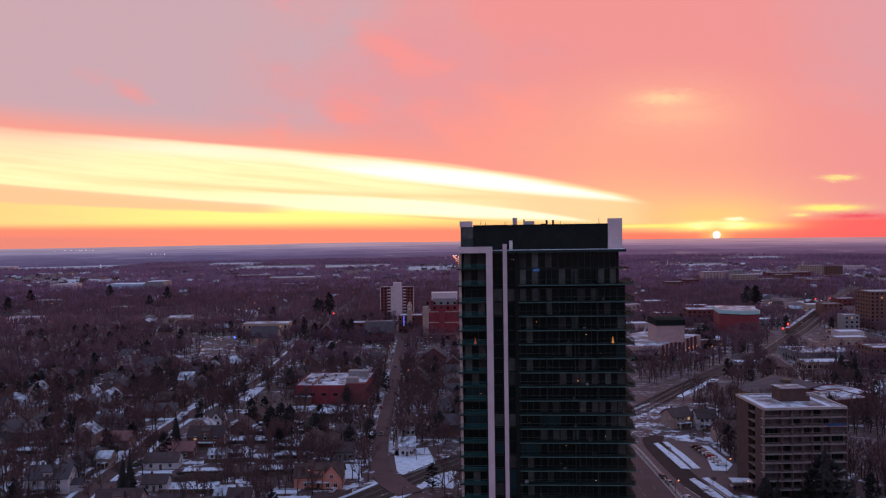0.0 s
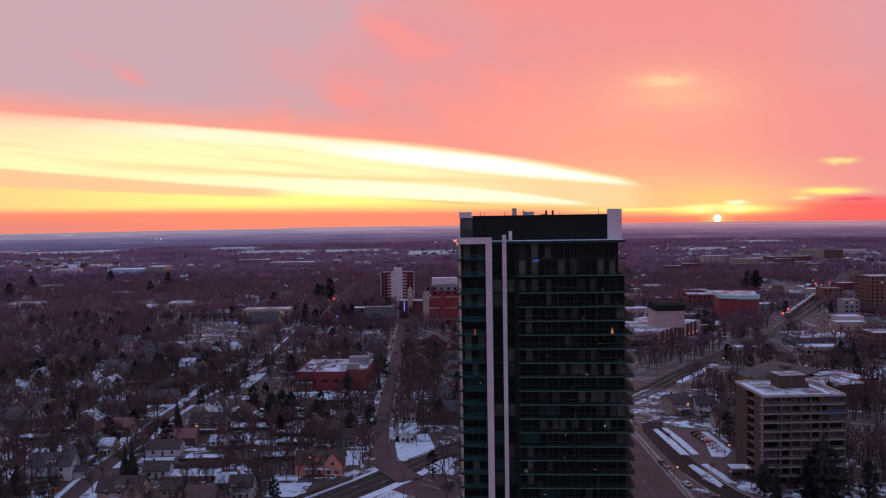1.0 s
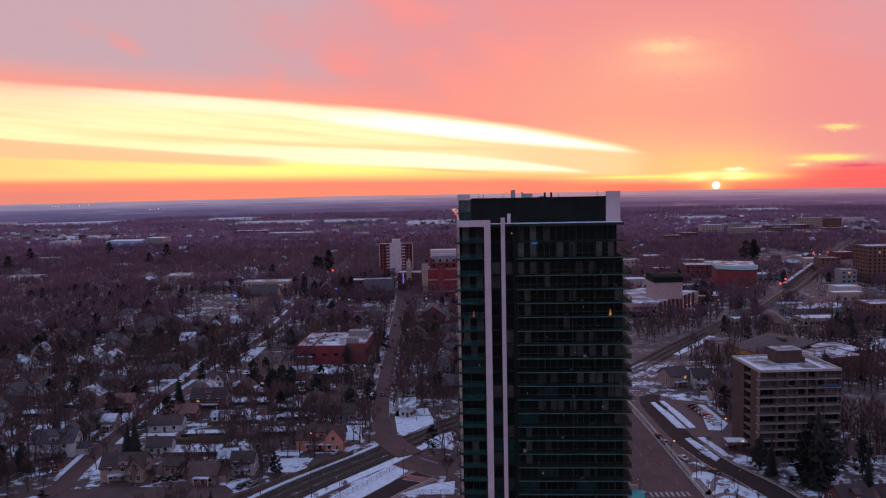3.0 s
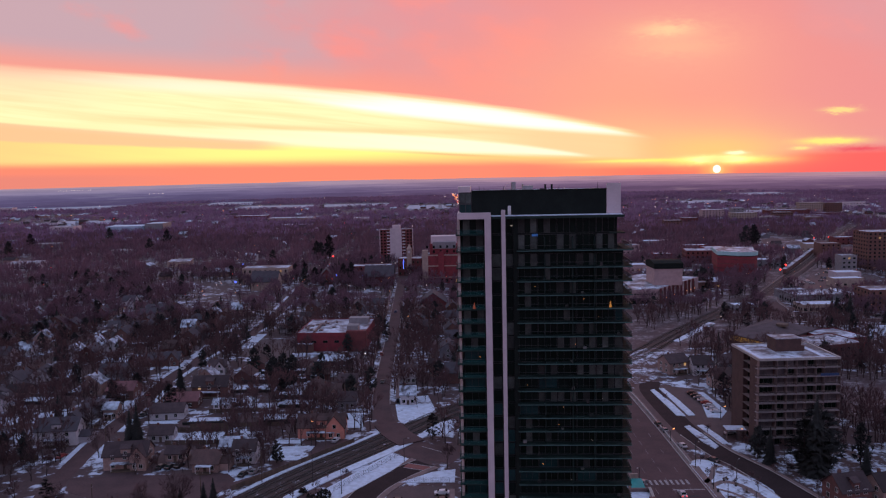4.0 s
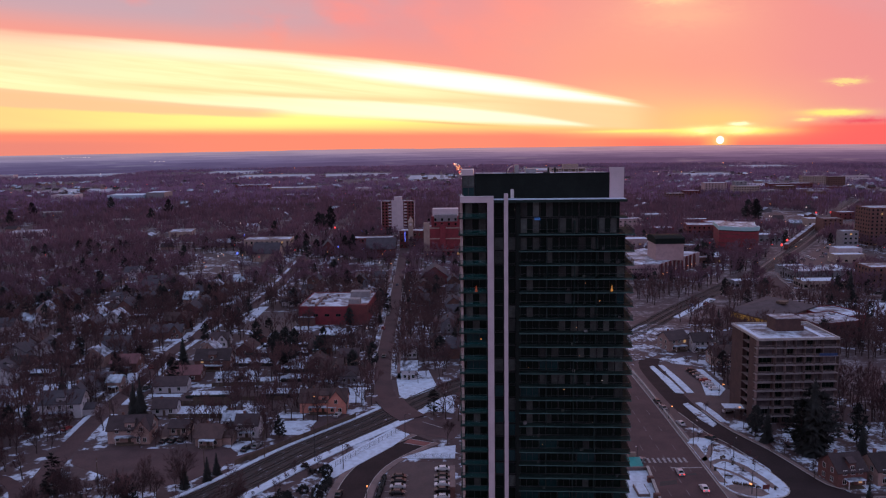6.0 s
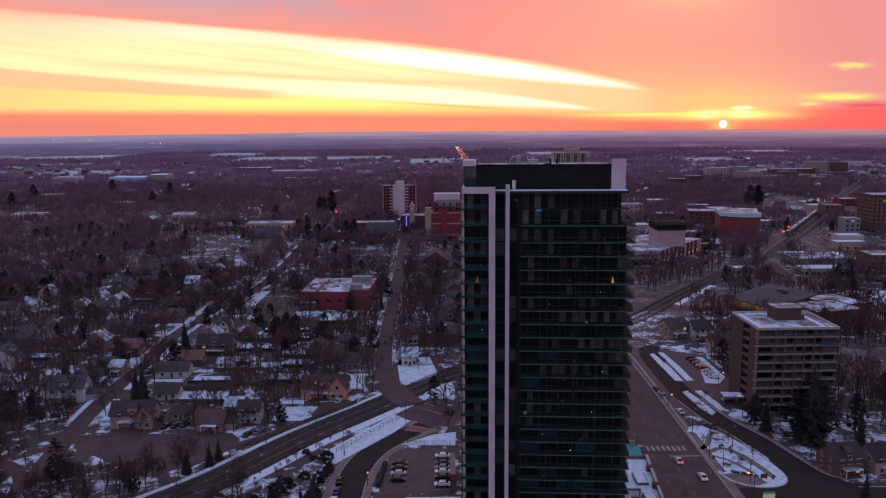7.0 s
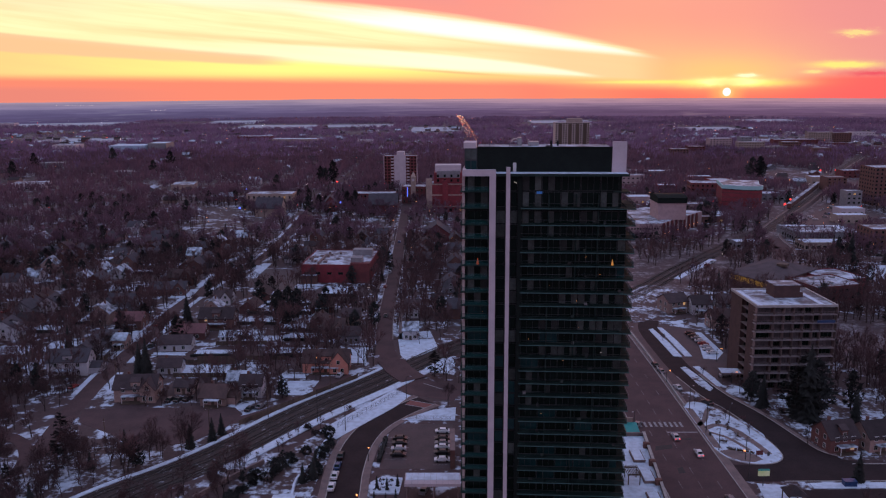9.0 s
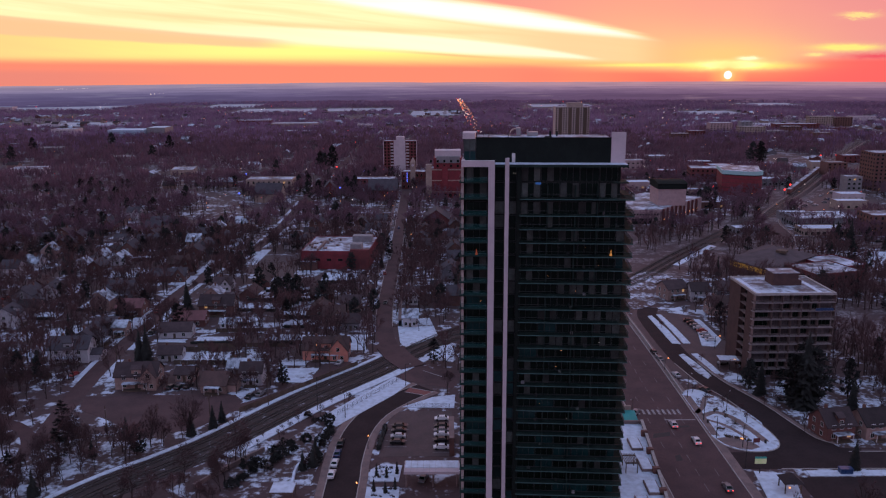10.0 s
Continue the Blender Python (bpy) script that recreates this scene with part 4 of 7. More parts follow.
def podium():
    p = thing("podium", pose(0, 0, 0), "low brick podium with a snow-covered roof terrace beside the tower", "podium")
    edge = [(39.6, 150), (48.3, 150), (50.6, 169), (54.0, 204), (39.6, 204)]
    part("wall", Shape().prism(edge, 0, 9.2), M_brown, p, "brown brick podium wall")
    part("terrace", Shape().prism([(39.7, 150.2), (48.0, 150.2), (50.3, 169), (53.6, 203.7), (39.7, 203.7)], 9.2, 9.35), M_terrace, p, "snow-covered terrace")
    par = Shape().prism([(48.0, 150), (48.5, 150), (50.8, 169), (54.2, 204.2), (39.5, 204.2), (39.5, 203.7), (53.6, 203.7), (50.3, 169)], 9.2, 10.3)
    part("parapet", par, M_walk, p, "brown capped parapet")
    cap = Shape().prism([(47.9, 150), (48.6, 150), (50.9, 169), (54.3, 204.3), (53.5, 204.3), (50.2, 169)], 10.3, 10.45)
    part("coping", cap, M_kerb, p, "pale coping stone")
    for y in (166, 176, 186, 196):
        x = 50.3 + (y - 169) * 0.097
        part("pier", Shape().box(x - 1.0, x + 0.6, y, y + 1.0, 9.2, 10.9), M_brown, p, "brick parapet pier")
    for x, y, w, d in ((47.5, 188, 3, 6), (47.5, 177, 3, 6), (46.5, 166, 3, 6), (43.2, 190, 2.2, 8), (42.8, 160, 3, 5)):
        b = part("planter", Shape().box(x, x + w, y, y + d, 9.35, 9.95), M_walk, p, "concrete planter box filled with snow")
        part("planter_snow", Shape().box(x + 0.25, x + w - 0.25, y + 0.25, y + d - 0.25, 9.95, 10.05), M_terrace, b)
    pg = part("pergola", Shape().box(43.2, 46.4, 176.2, 176.5, 11.9, 12.15), M_wood, p, "dark timber pergola")
    part("beam", Shape().box(43.2, 46.4, 180.1, 180.4, 11.9, 12.15), M_wood, pg)
    for x in (43.3, 46.1):
        for y in (176.2, 180.1):
            part("post", Shape().box(x, x + 0.2, y, y + 0.2, 9.35, 11.9), M_wood, pg)
    for i in range(9):
        part("slat", Shape().box(43.1 + i * 0.4, 43.22 + i * 0.4, 175.9, 180.7, 12.15, 12.35), M_wood, pg)
    aw = thing("awning", pose(0, 0, 0), "teal sheet-metal entrance roof beyond the podium", "awning")
    x0, x1, y0, y1 = 50.2, 54.0, 206.5, 213.5
    part("roof", Shape().poly([(x0, y0, 7.6), (x1, y0, 7.6), (x1, y1, 8.8), (x0, y1, 8.8), (x0, y0, 7.9), (x1, y0, 7.9), (x1, y1, 9.1), (x0, y1, 9.1)],
                              [(3, 2, 1, 0), (4, 5, 6, 7), (0, 1, 5, 4), (1, 2, 6, 5), (2, 3, 7, 6), (3, 0, 4, 7)]), M_teal, aw)
    part("wall", Shape().box(x0 + 0.3, x1 - 0.3, y0 + 0.3, y1 - 0.3, 0, 7.6), M_beige, aw, "beige entrance wall")
    part("sign_box", Shape().box(51, 53, y1 + 0.1, y1 + 0.6, 9.1, 10.4), M_beige, aw, "pale box on the entrance roof")


podium()


def porte_cochere():
    c = thing("entrance_canopy", pose(0, 0, 0), "white flat-roofed drop-off canopy with snow on top", "canopy")
    part("roof", Shape().box(-11.4, 3.0, 186.2, 192.3, 3.7, 4.4), M_white, c, "white panelled canopy roof")
    part("snow", Shape().box(-11.2, 2.8, 188.4, 192.1, 4.4, 4.52), M_snow, c, "snow on the canopy")
    j = Shape()
    for i in range(9):
        j.box(-11.2 + i * 1.6, -11.15 + i * 1.6, 186.18, 192.2, 4.4, 4.54)
    part("joint", j, M_steel, c)
    for x in (-10.8, -3.8, 2.4):
        for y in (186.6, 191.6):
            part("column", Shape().rod((x, y, 0), (x, y, 3.7), 0.25), M_walk, c)


porte_cochere()
BUSY.append((-5, 189, 10, 6))
w = thing("garden_wall", pose(0, 0, 0), "tall brown brick pier wall beside the car park", "wall")
part("wall", Shape().box(0.4, 1.7, 203, 217, 0, 5.5), M_brown, w)
part("coping", Shape().box(0.3, 1.8, 202.9, 217.1, 5.5, 5.7), M_walk, w)


# ---- other buildings ----
def windows(parent, faces, w, d, floors, z0, fh, bays, ww, wh, glass=None, frame_m=None, lit=0.04, rnd=random.Random(3), sill=0.9, rows=False):
    """Rows of windows on the named faces of a box w wide and d deep."""
    for side in faces:
        run = w if side in "fb" else d
        n = bays if side in "fb" else max(1, round(bays * d / w))
        for k in range(floors):
            if rows:
                s = Shape()
                for i in range(n):
                    u = run * (i + 0.5) / n
                    s.box(u - ww / 2, u + ww / 2, -0.1, 0.0, 0, wh)
                m = {"f": pose(0, 0, 0), "l": pose(0, d, 0, 0, 0, -90), "r": pose(w, 0, 0, 0, 0, 90)}[side]
                tagged(part("window_row", s, glass or M_pane, parent, m=m @ pose(0, 0, z0 + k * fh + sill)), kind="stuff")
                continue
            for i in range(n):
                u = run * (i + 0.5) / n
                g = M_lit if rnd.random() < lit else (glass or M_pane)
                m = {"f": pose(u, 0, 0), "b": pose(w - u, d, 0, 0, 0, 180), "l": pose(0, d - u, 0, 0, 0, -90), "r": pose(w, u, 0, 0, 0, 90)}[side]
                part("window", window_mesh(ww, wh, g, frame_m or M_frame), None, parent, m=m @ pose(0, 0, z0 + k * fh + sill))


def block(name, label, category, x, y, w, d, h, yaw, wall_m, floors=0, bays=0, faces="flr", ww=1.3, wh=1.5, glass=None, frame_m=None, roof_m=None, lit=0.04, wall_label="", z0=0.0, sill=0.9):
    t = thing(name, pose(x, y, 0, 0, 0, yaw), label, category)
    part("wall", Shape().box(0, w, 0, d, -0.5, h), wall_m, t, wall_label)
    part("roof", Shape().box(0.15, w - 0.15, 0.15, d - 0.15, h, h + 0.1), roof_m or M_roofsnow, t, "flat roof with patchy snow")
    part("parapet", Shape().box(-0.1, w + 0.1, -0.1, 0.25, h, h + 0.5).box(-0.1, w + 0.1, d - 0.25, d + 0.1, h, h + 0.5)
         .box(-0.1, 0.25, 0.25, d - 0.25, h, h + 0.5).box(w - 0.25, w + 0.1, 0.25, d - 0.25, h, h + 0.5), wall_m, t)
    if floors:
        windows(t, faces, w, d, floors, z0, (h - z0) / floors, bays, ww, wh, glass, frame_m, lit, random.Random(len(name) + int(abs(x))), sill, y > 725)
    c, s = math.cos(radians(yaw)), math.sin(radians(yaw))
    BUSY.append((x + c * w / 2 - s * d / 2, y + s * w / 2 + c * d / 2, w / 2 + 2, d / 2 + 2))
    return t


def roof_units(t, w, d, h, n, seed, m=None):
    r = random.Random(seed)
    for i in range(n):
        x, y, a, b = r.uniform(1, w - 4), r.uniform(1, d - 4), r.uniform(1, 2.6), r.uniform(1, 2.6)
        part("roof_unit", Shape().box(x, x + a, y, y + b, h + 0.1, h + r.uniform(0.8, 1.6)), m or M_steel, t, "grey rooftop ventilation unit")


# Pale panes: reflections and drawn curtains painted into the glass colour.
M_dimpane = mat("reflection_pale_glass", (0.10, 0.08, 0.085), (0.045, 0.036, 0.04), 0.3, 0.5, 3, rand=0.5, spec=0.4)


M_slabedge = mat("weathered_slab_concrete", (0.27, 0.235, 0.235), (0.2, 0.17, 0.17), 0.85, 0.5, 5)
M_aptbrick = mat("aged_brown_brick", (0.082, 0.045, 0.041), (0.056, 0.032, 0.03), 0.9, 0.4, 5)
M_darkbrown = mat("dark_brown_brick", (0.085, 0.045, 0.04), (0.055, 0.03, 0.028), 0.9, 0.4, 5)


def apartments():
    t = thing("apartment_block", pose(105.3, 260.6, 0, 0, 0, 1.5), "ten-storey brown brick apartment block with stacked balconies", "apartment block")
    W, D, H = 27.4, 23.0, 30.0
    # the brick body, its west flank notched by a column of recessed loggias
    part("wall", Shape().box(0, W, 1.8, 7.5, 0, H).box(1.6, W, 7.5, 13, 0, H).box(0, W, 13, D, 0, H), M_aptbrick, t, "brown brick wall")
    part("roof", Shape().box(0.4, W - 0.4, 0.4, D - 0.4, H, H + 0.15), M_roofsnow, t, "flat roof with drifted snow")
    drift = Shape().box(0.5, W - 0.5, 0.5, 2.2, H + 0.15, H + 0.3).box(0.5, 2.4, 2.2, D - 2, H + 0.15, H + 0.3).box(W - 5, W - 3.4, 2.2, D - 1, H + 0.15, H + 0.28)
    part("roof_snow", drift, M_snow, t, "snow drifted along the roof edge")
    edge = Shape().box(-0.3, W + 0.3, -0.3, 0.35, H - 0.2, H + 0.6).box(-0.3, W + 0.3, D - 0.35, D + 0.3, H - 0.2, H + 0.6)
    edge.box(-0.3, 0.35, 0.35, D - 0.35, H - 0.2, H + 0.6).box(W - 0.35, W + 0.3, 0.35, D - 0.35, H - 0.2, H + 0.6)
    part("parapet", edge, M_kerb, t, "pale concrete roof edge")
    ph = part("penthouse", Shape().box(10.5, 19.5, 11, 18, H, H + 4.6), M_darkbrown, t, "dark brick lift penthouse")
    part("penthouse_roof", Shape().box(10.3, 19.7, 10.8, 18.2, H + 4.6, H + 4.8), M_roofsnow, ph)
    part("duct", Shape().box(19.6, 20.8, 11.2, 12.6, H, H + 2.0), M_darkbrown, ph)
    rnd = random.Random(12)
    # balcony slabs with rounded corners
    rim = [(-0.55 + 0.55 - 0.55 * math.cos(radians(a)), 0.45 - 0.55 * math.sin(radians(a))) for a in (0, 30, 60, 90)]
    rim += [(W + 0.55 * math.sin(radians(a)), 0.45 - 0.55 * math.cos(radians(a))) for a in (0, 30, 60, 90)] + [(W + 0.55, 1.8), (-0.55, 1.8)]
    slab_me = Shape().prism(rim, -0.22, 0).mesh("balcony", M_slabedge)
    line = [rim[-1]] + rim[:8] + [rim[8]]
    glass, top = Shape(), Shape()
    for (x0, y0), (x1, y1) in zip(line, line[1:]):
        glass.poly([(x0, y0, 0.05), (x1, y1, 0.05), (x1, y1, 0.95), (x0, y0, 0.95)], [(0, 1, 2, 3)])
        top.rod((x0, y0, 1.0), (x1, y1, 1.0), 0.06, 0.06, 4)
    glass_me, top_me = glass.mesh("railing", M_railbrown), top.mesh("handrail", M_walk)
    div_me = Shape().box(-0.07, 0.07, -0.02, 1.8, 0, 2.76).mesh("divider", M_walk)
    log_me = Shape().box(-0.15, 1.6, 7.4, 13.1, -0.2, 0).mesh("loggia", M_walk)
    for k in range(10):
        z = k * 3.0 + 0.1
        if k:
            b = part("balcony", slab_me, None, t, "full-width balcony with pale slab edge", pose(0, 0, z))
            part("railing", glass_me, None, b, "bronze glass balustrade")
            part("handrail", top_me, None, b, "thin metal handrail")
            for x in (0.1, 6.2, 9.6, 13.0, 16.3, 19.6, 22.4, 27.9):
                part("divider", div_me, None, b, m=pose(x, 0, 0))
            part("loggia", log_me, None, t, "small recessed side balcony", pose(0, 0, z))
        for x, w in ((3.1, 4.6), (7.9, 2.6), (11.3, 2.6), (14.6, 2.6), (18, 2.6), (21, 2.2), (25.2, 4.2)):
            g = M_dimpane if rnd.random() < 0.55 else M_pane
            part("window", window_mesh(w, 2.1, g, M_frame, 2), None, t, m=pose(x, 1.8, z + 0.2))
        part("window", window_mesh(4.6, 2.2, M_pane, M_frame, 1), None, t, m=pose(1.6, 10.25, z + 0.2, 0, 0, -90))
    part("tarpaulin", Shape().box(21.0, 27.2, -0.2, -0.14, 24.2, 25.1), CAR_PAINT[5], t, "blue sheet tied to a balcony rail")
    en = thing("entrance_canopy", pose(97.5, 268.5, 0, 0, 0, -4), "flat snow-covered entrance canopy on posts", "canopy")
    part("roof", Shape().box(0, 7, 0, 5, 3.0, 3.4), M_walk, en)
    part("snow", Shape().box(0.1, 6.9, 0.1, 4.9, 3.4, 3.55), M_snow, en)
    for x, y in ((0.3, 0.3), (0.3, 4.5), (6.5, 0.3), (6.5, 4.5)):
        part("post", Shape().rod((x, y, 0), (x, y, 3.0), 0.15), M_walk, en)
    BUSY.append((118.5, 272, 16.5, 14))


apartments()


def hall():
    t = thing("community_hall", pose(0, 0, 0), "broad hall with a sloping metal roof and glowing clerestory windows", "hall")
    a, b, c, d = (150, 410), (162, 385), (198, 417), (183, 443)
    part("wall", Shape().prism([a, b, c, d], -0.5, 6.4), M_brown, t, "brown hall wall")
    rf = Shape()
    lo, hi = 7.2, 11.5
    apex = ((a[0] + c[0]) / 2 + 4, (a[1] + c[1]) / 2 + 6)
    k = 1.06
    cx, cy = apex
    e = [(cx + (p[0] - cx) * k, cy + (p[1] - cy) * k, lo) for p in (a, b, c, d)]
    rf.poly(e + [(cx, cy, hi)] + [(q[0], q[1], lo - 0.5) for q in e], [(0, 1, 4), (1, 2, 4), (2, 3, 4), (3, 0, 4), (0, 5, 6, 1), (1, 6, 7, 2), (2, 7, 8, 3), (3, 8, 5, 0), (8, 7, 6, 5)])
    part("roof", rf, M_hallroof, t, "dark standing-seam metal roof")
    u = Vector((b[0] - a[0], b[1] - a[1]))
    n = Vector((u.y, -u.x)).normalized() * -1
    for i in range(10):
        p, q = Vector(a) + u * (i + 0.06) / 10 + n * -0.06, Vector(a) + u * (i + 0.94) / 10 + n * -0.06
        part("clerestory_window", Shape().poly([(p.x, p.y, 3.6), (q.x, q.y, 3.6), (q.x, q.y, 6.2), (p.x, p.y, 6.2)], [(0, 1, 2, 3)]), M_litwall, t, "warmly lit clerestory glazing")
    part("skylight", Shape().prism([(174, 410), (178, 407), (181, 411), (177, 414)], 10.2, 11.4), M_wood, t, "brown roof vent")
    BUSY.append((174, 414, 26, 30))
    s = block("school_wing", "low red and brown brick school wing with a snowy roof", "school", 179, 372, 27, 22, 7.5, 17, M_darkred, 2, 7, "fl", 1.6, 1.5)
    roof_units(s, 27, 22, 7.5, 4, 4)
    s = block("school_wing", "lower red brick wing with a snow-covered roof", "school", 196, 392, 22, 24, 6.0, 17, M_redbrick, 1, 6, "fl", 1.6, 1.6)
    s = block("brick_building", "red brick house with a flat snowy roof", "building", 215, 330, 22, 20, 7, -8, M_redbrick, 2, 5, "fl")


M_hallroof = mat("dark_metal_roof", (0.10, 0.08, 0.085), (0.07, 0.056, 0.06), 0.9, 0.2, 3, spec=0.1)
M_litwall = mat("lit_hall_glass", (0.3, 0.18, 0.05), (0.2, 0.12, 0.04), 0.4, 0.9, 3, emit=(1.0, 0.5, 0.08), power=0.12)
hall()

# the red-brick school by the bend
sch = block("brick_school", "long red brick school with a flat snow-patched roof", "school", -80, 418.5, 37, 40, 9.6, -3, M_redbrick, 1, 6, "fr", 2.4, 1.2, sill=4.6)
part("wing", Shape().box(27, 37.5, -0.8, 3, 0, 11), M_darkred, sch, "dark brick stair wing")
part("wing", Shape().box(0.3, 9, -3, 0, 0, 4.5), M_brown, sch, "low entrance wing")
part("roof_snow", Shape().box(0.3, 9, -3, 0, 4.5, 4.6), M_roofsnow, sch)
part("roof_house", Shape().box(24, 35, 26, 32, 9.6, 13), M_grey, sch, "grey rooftop plant room")
part("roof_house", Shape().box(27, 33, 2, 8, 9.6, 13.5), M_grey, sch, "grey rooftop plant room")
part("duct", Shape().box(8.5, 9.6, 2, 24, 9.7, 10.8), M_walk, sch, "long pale roof duct")
roof_units(sch, 22, 36, 9.6, 14, 9, M_walk)

ap = block("apartment_block", "red brick apartment slab with a broad white centre panel", "apartment block", -66, 815, 34, 16, 34.5, 0, M_darkred, 11, 10, "fr", 1.8, 1.6, frame_m=M_paleframe)
part("centre_panel", Shape().box(10.5, 22.5, -0.6, 0.05, 0, 36), M_white, ap, "plain white centre panel")
part("penthouse", Shape().box(13, 21, 3, 12, 34.6, 39), M_white, ap, "white lift penthouse")
for k in range(11):
    for x in (7.2, 23.2):
        part("balcony", Shape().box(x, x + 3, -1.0, 0, k * 3.13 + 0.2, k * 3.13 + 1.3), M_white, ap, "white balcony")
for x in (-0.3, 33.7):
    part("corner_strip", Shape().box(x, x + 0.6, -0.35, 0.3, 0, 35.2), M_white, ap)

# the large red civic building and its neighbours
cv = block("civic_building", "large stepped red brick civic building with pale bands", "office block", -17, 664, 34, 26, 23.5, 0, M_redbrick, 0, 0)
part("upper_block", Shape().box(5, 29, 3, 24, 24, 33), M_redbrick, cv, "set-back red brick upper block")
part("side_tower", Shape().box(-1.5, 3.5, -0.6, 6, 0, 28), M_beige, cv, "beige corner tower")
part("glass_hood", Shape().box(7.5, 27, 2.2, 12, 29, 34.5), M_grey, cv, "grey metal crown")
part("crown", Shape().box(6, 28, 8, 22, 33, 39), M_white, cv, "white upper storey")
for z in (4.5, 14.2, 23.2):
    part("band", Shape().box(-0.3, 34.3, -0.35, 0, z, z + 0.9), M_beige, cv, "pale stone band")
part("pier", Shape().box(12, 17, -1.2, 0, 6, 27), M_redbrick, cv, "projecting brick pier")
windows(cv, "f", 34, 26, 1, 0, 4.5, 8, 2.0, 2.4)
windows(cv, "f", 34, 26, 2, 25, 4, 6, 1.6, 2.0)
t = block("town_hall", "old stone town hall with a small clock tower", "town hall", -42, 716, 24, 18, 15, 0, M_darkred, 3, 6, "fr", 1.4, 2.4, frame_m=M_beige)
part("clock_tower", Shape().box(8, 12.5, -0.5, 4, 0, 24).poly([(7.8, -0.7, 24), (12.7, -0.7, 24), (12.7, 4.2, 24), (7.8, 4.2, 24), (10.25, 1.75, 29)], [(0, 1, 4), (1, 2, 4), (2, 3, 4), (3, 0, 4)]), M_beige, t, "stone clock tower with a pointed roof")
part("clock_face", Shape().rod((10.25, -0.56, 21.5), (10.25, -0.5, 21.5), 1.2, 1.2, 16), M_white, t, "round white clock face")
part("neon_strip", Shape().box(4.7, 5.2, -0.4, -0.05, 6, 15), M_blue, t, "glowing blue vertical light strip")
block("office_block", "low flat-roofed brick office block with a white roof edge", "office block", -83, 700, 36, 18, 11, 0, M_darkred, 3, 10, "fr", 1.5, 1.5)
block("office_block", "brick office block with rows of windows", "office block", -20, 705, 18, 20, 17, 0, M_brown, 4, 5, "fl", 1.5, 1.8)
block("stone_hall", "long beige stone hall behind bare trees", "building", -176, 684, 40, 20, 13, 0, M_beige, 3, 9, "fr", 1.4, 2.0)


def church(x, y, w, d, h, yaw, wall_m, roof_m, label, pitch=0.55):
    t = thing("church", pose(x, y, 0, 0, 0, yaw), label, "church")
    s = Shape().box(0, w, 0, d, 0, h)
    s.poly([(0, 0, h), (w, 0, h), (w / 2, 0, h + w * pitch), (0, d, h), (w, d, h), (w / 2, d, h + w * pitch)], [(0, 1, 2), (5, 4, 3)])
    part("wall", s, wall_m, t)
    e = 0.6
    r = Shape()
    for sx in (0, 1):
        x0, xr = (-e, w / 2) if sx == 0 else (w + e, w / 2)
        zl, zr = h - e * 2 * pitch, h + w * pitch
        r.poly([(x0, -e, zl), (xr, -e, zr), (xr, d + e, zr), (x0, d + e, zl), (x0, -e, zl + 0.35), (xr, -e, zr + 0.35), (xr, d + e, zr + 0.35), (x0, d + e, zl + 0.35)],
               [(0, 1, 2, 3), (7, 6, 5, 4), (0, 4, 5, 1), (2, 6, 7, 3), (3, 7, 4, 0)])
    part("roof", r, roof_m, t)
    for i in (-1, 0, 1):
        part("window", window_mesh(1.2, 3.0, M_pane, M_beige), None, t, m=pose(w / 2 + i * w * 0.28, 0, 2.0))
    BUSY.append((x + w / 2, y + d / 2, w / 2 + 3, d / 2 + 3))
    return t


church(-42.5, 655, 15, 24, 8, 90, M_darkred, M_greyroof, "dark brick church with a steep slate roof")
church(-106, 668, 11, 15, 7, 8, M_darkred, M_greyroof, "red brick chapel with a steep roof")
church(-137, 640, 14, 22, 7.5, 84, M_beige, M_greyroof, "beige stone church with a dark roof")
church(-17, 533, 18, 20, 5.5, 0, M_darkred, M_greyroof, "red brick gabled hall with a grey roof", 0.36)


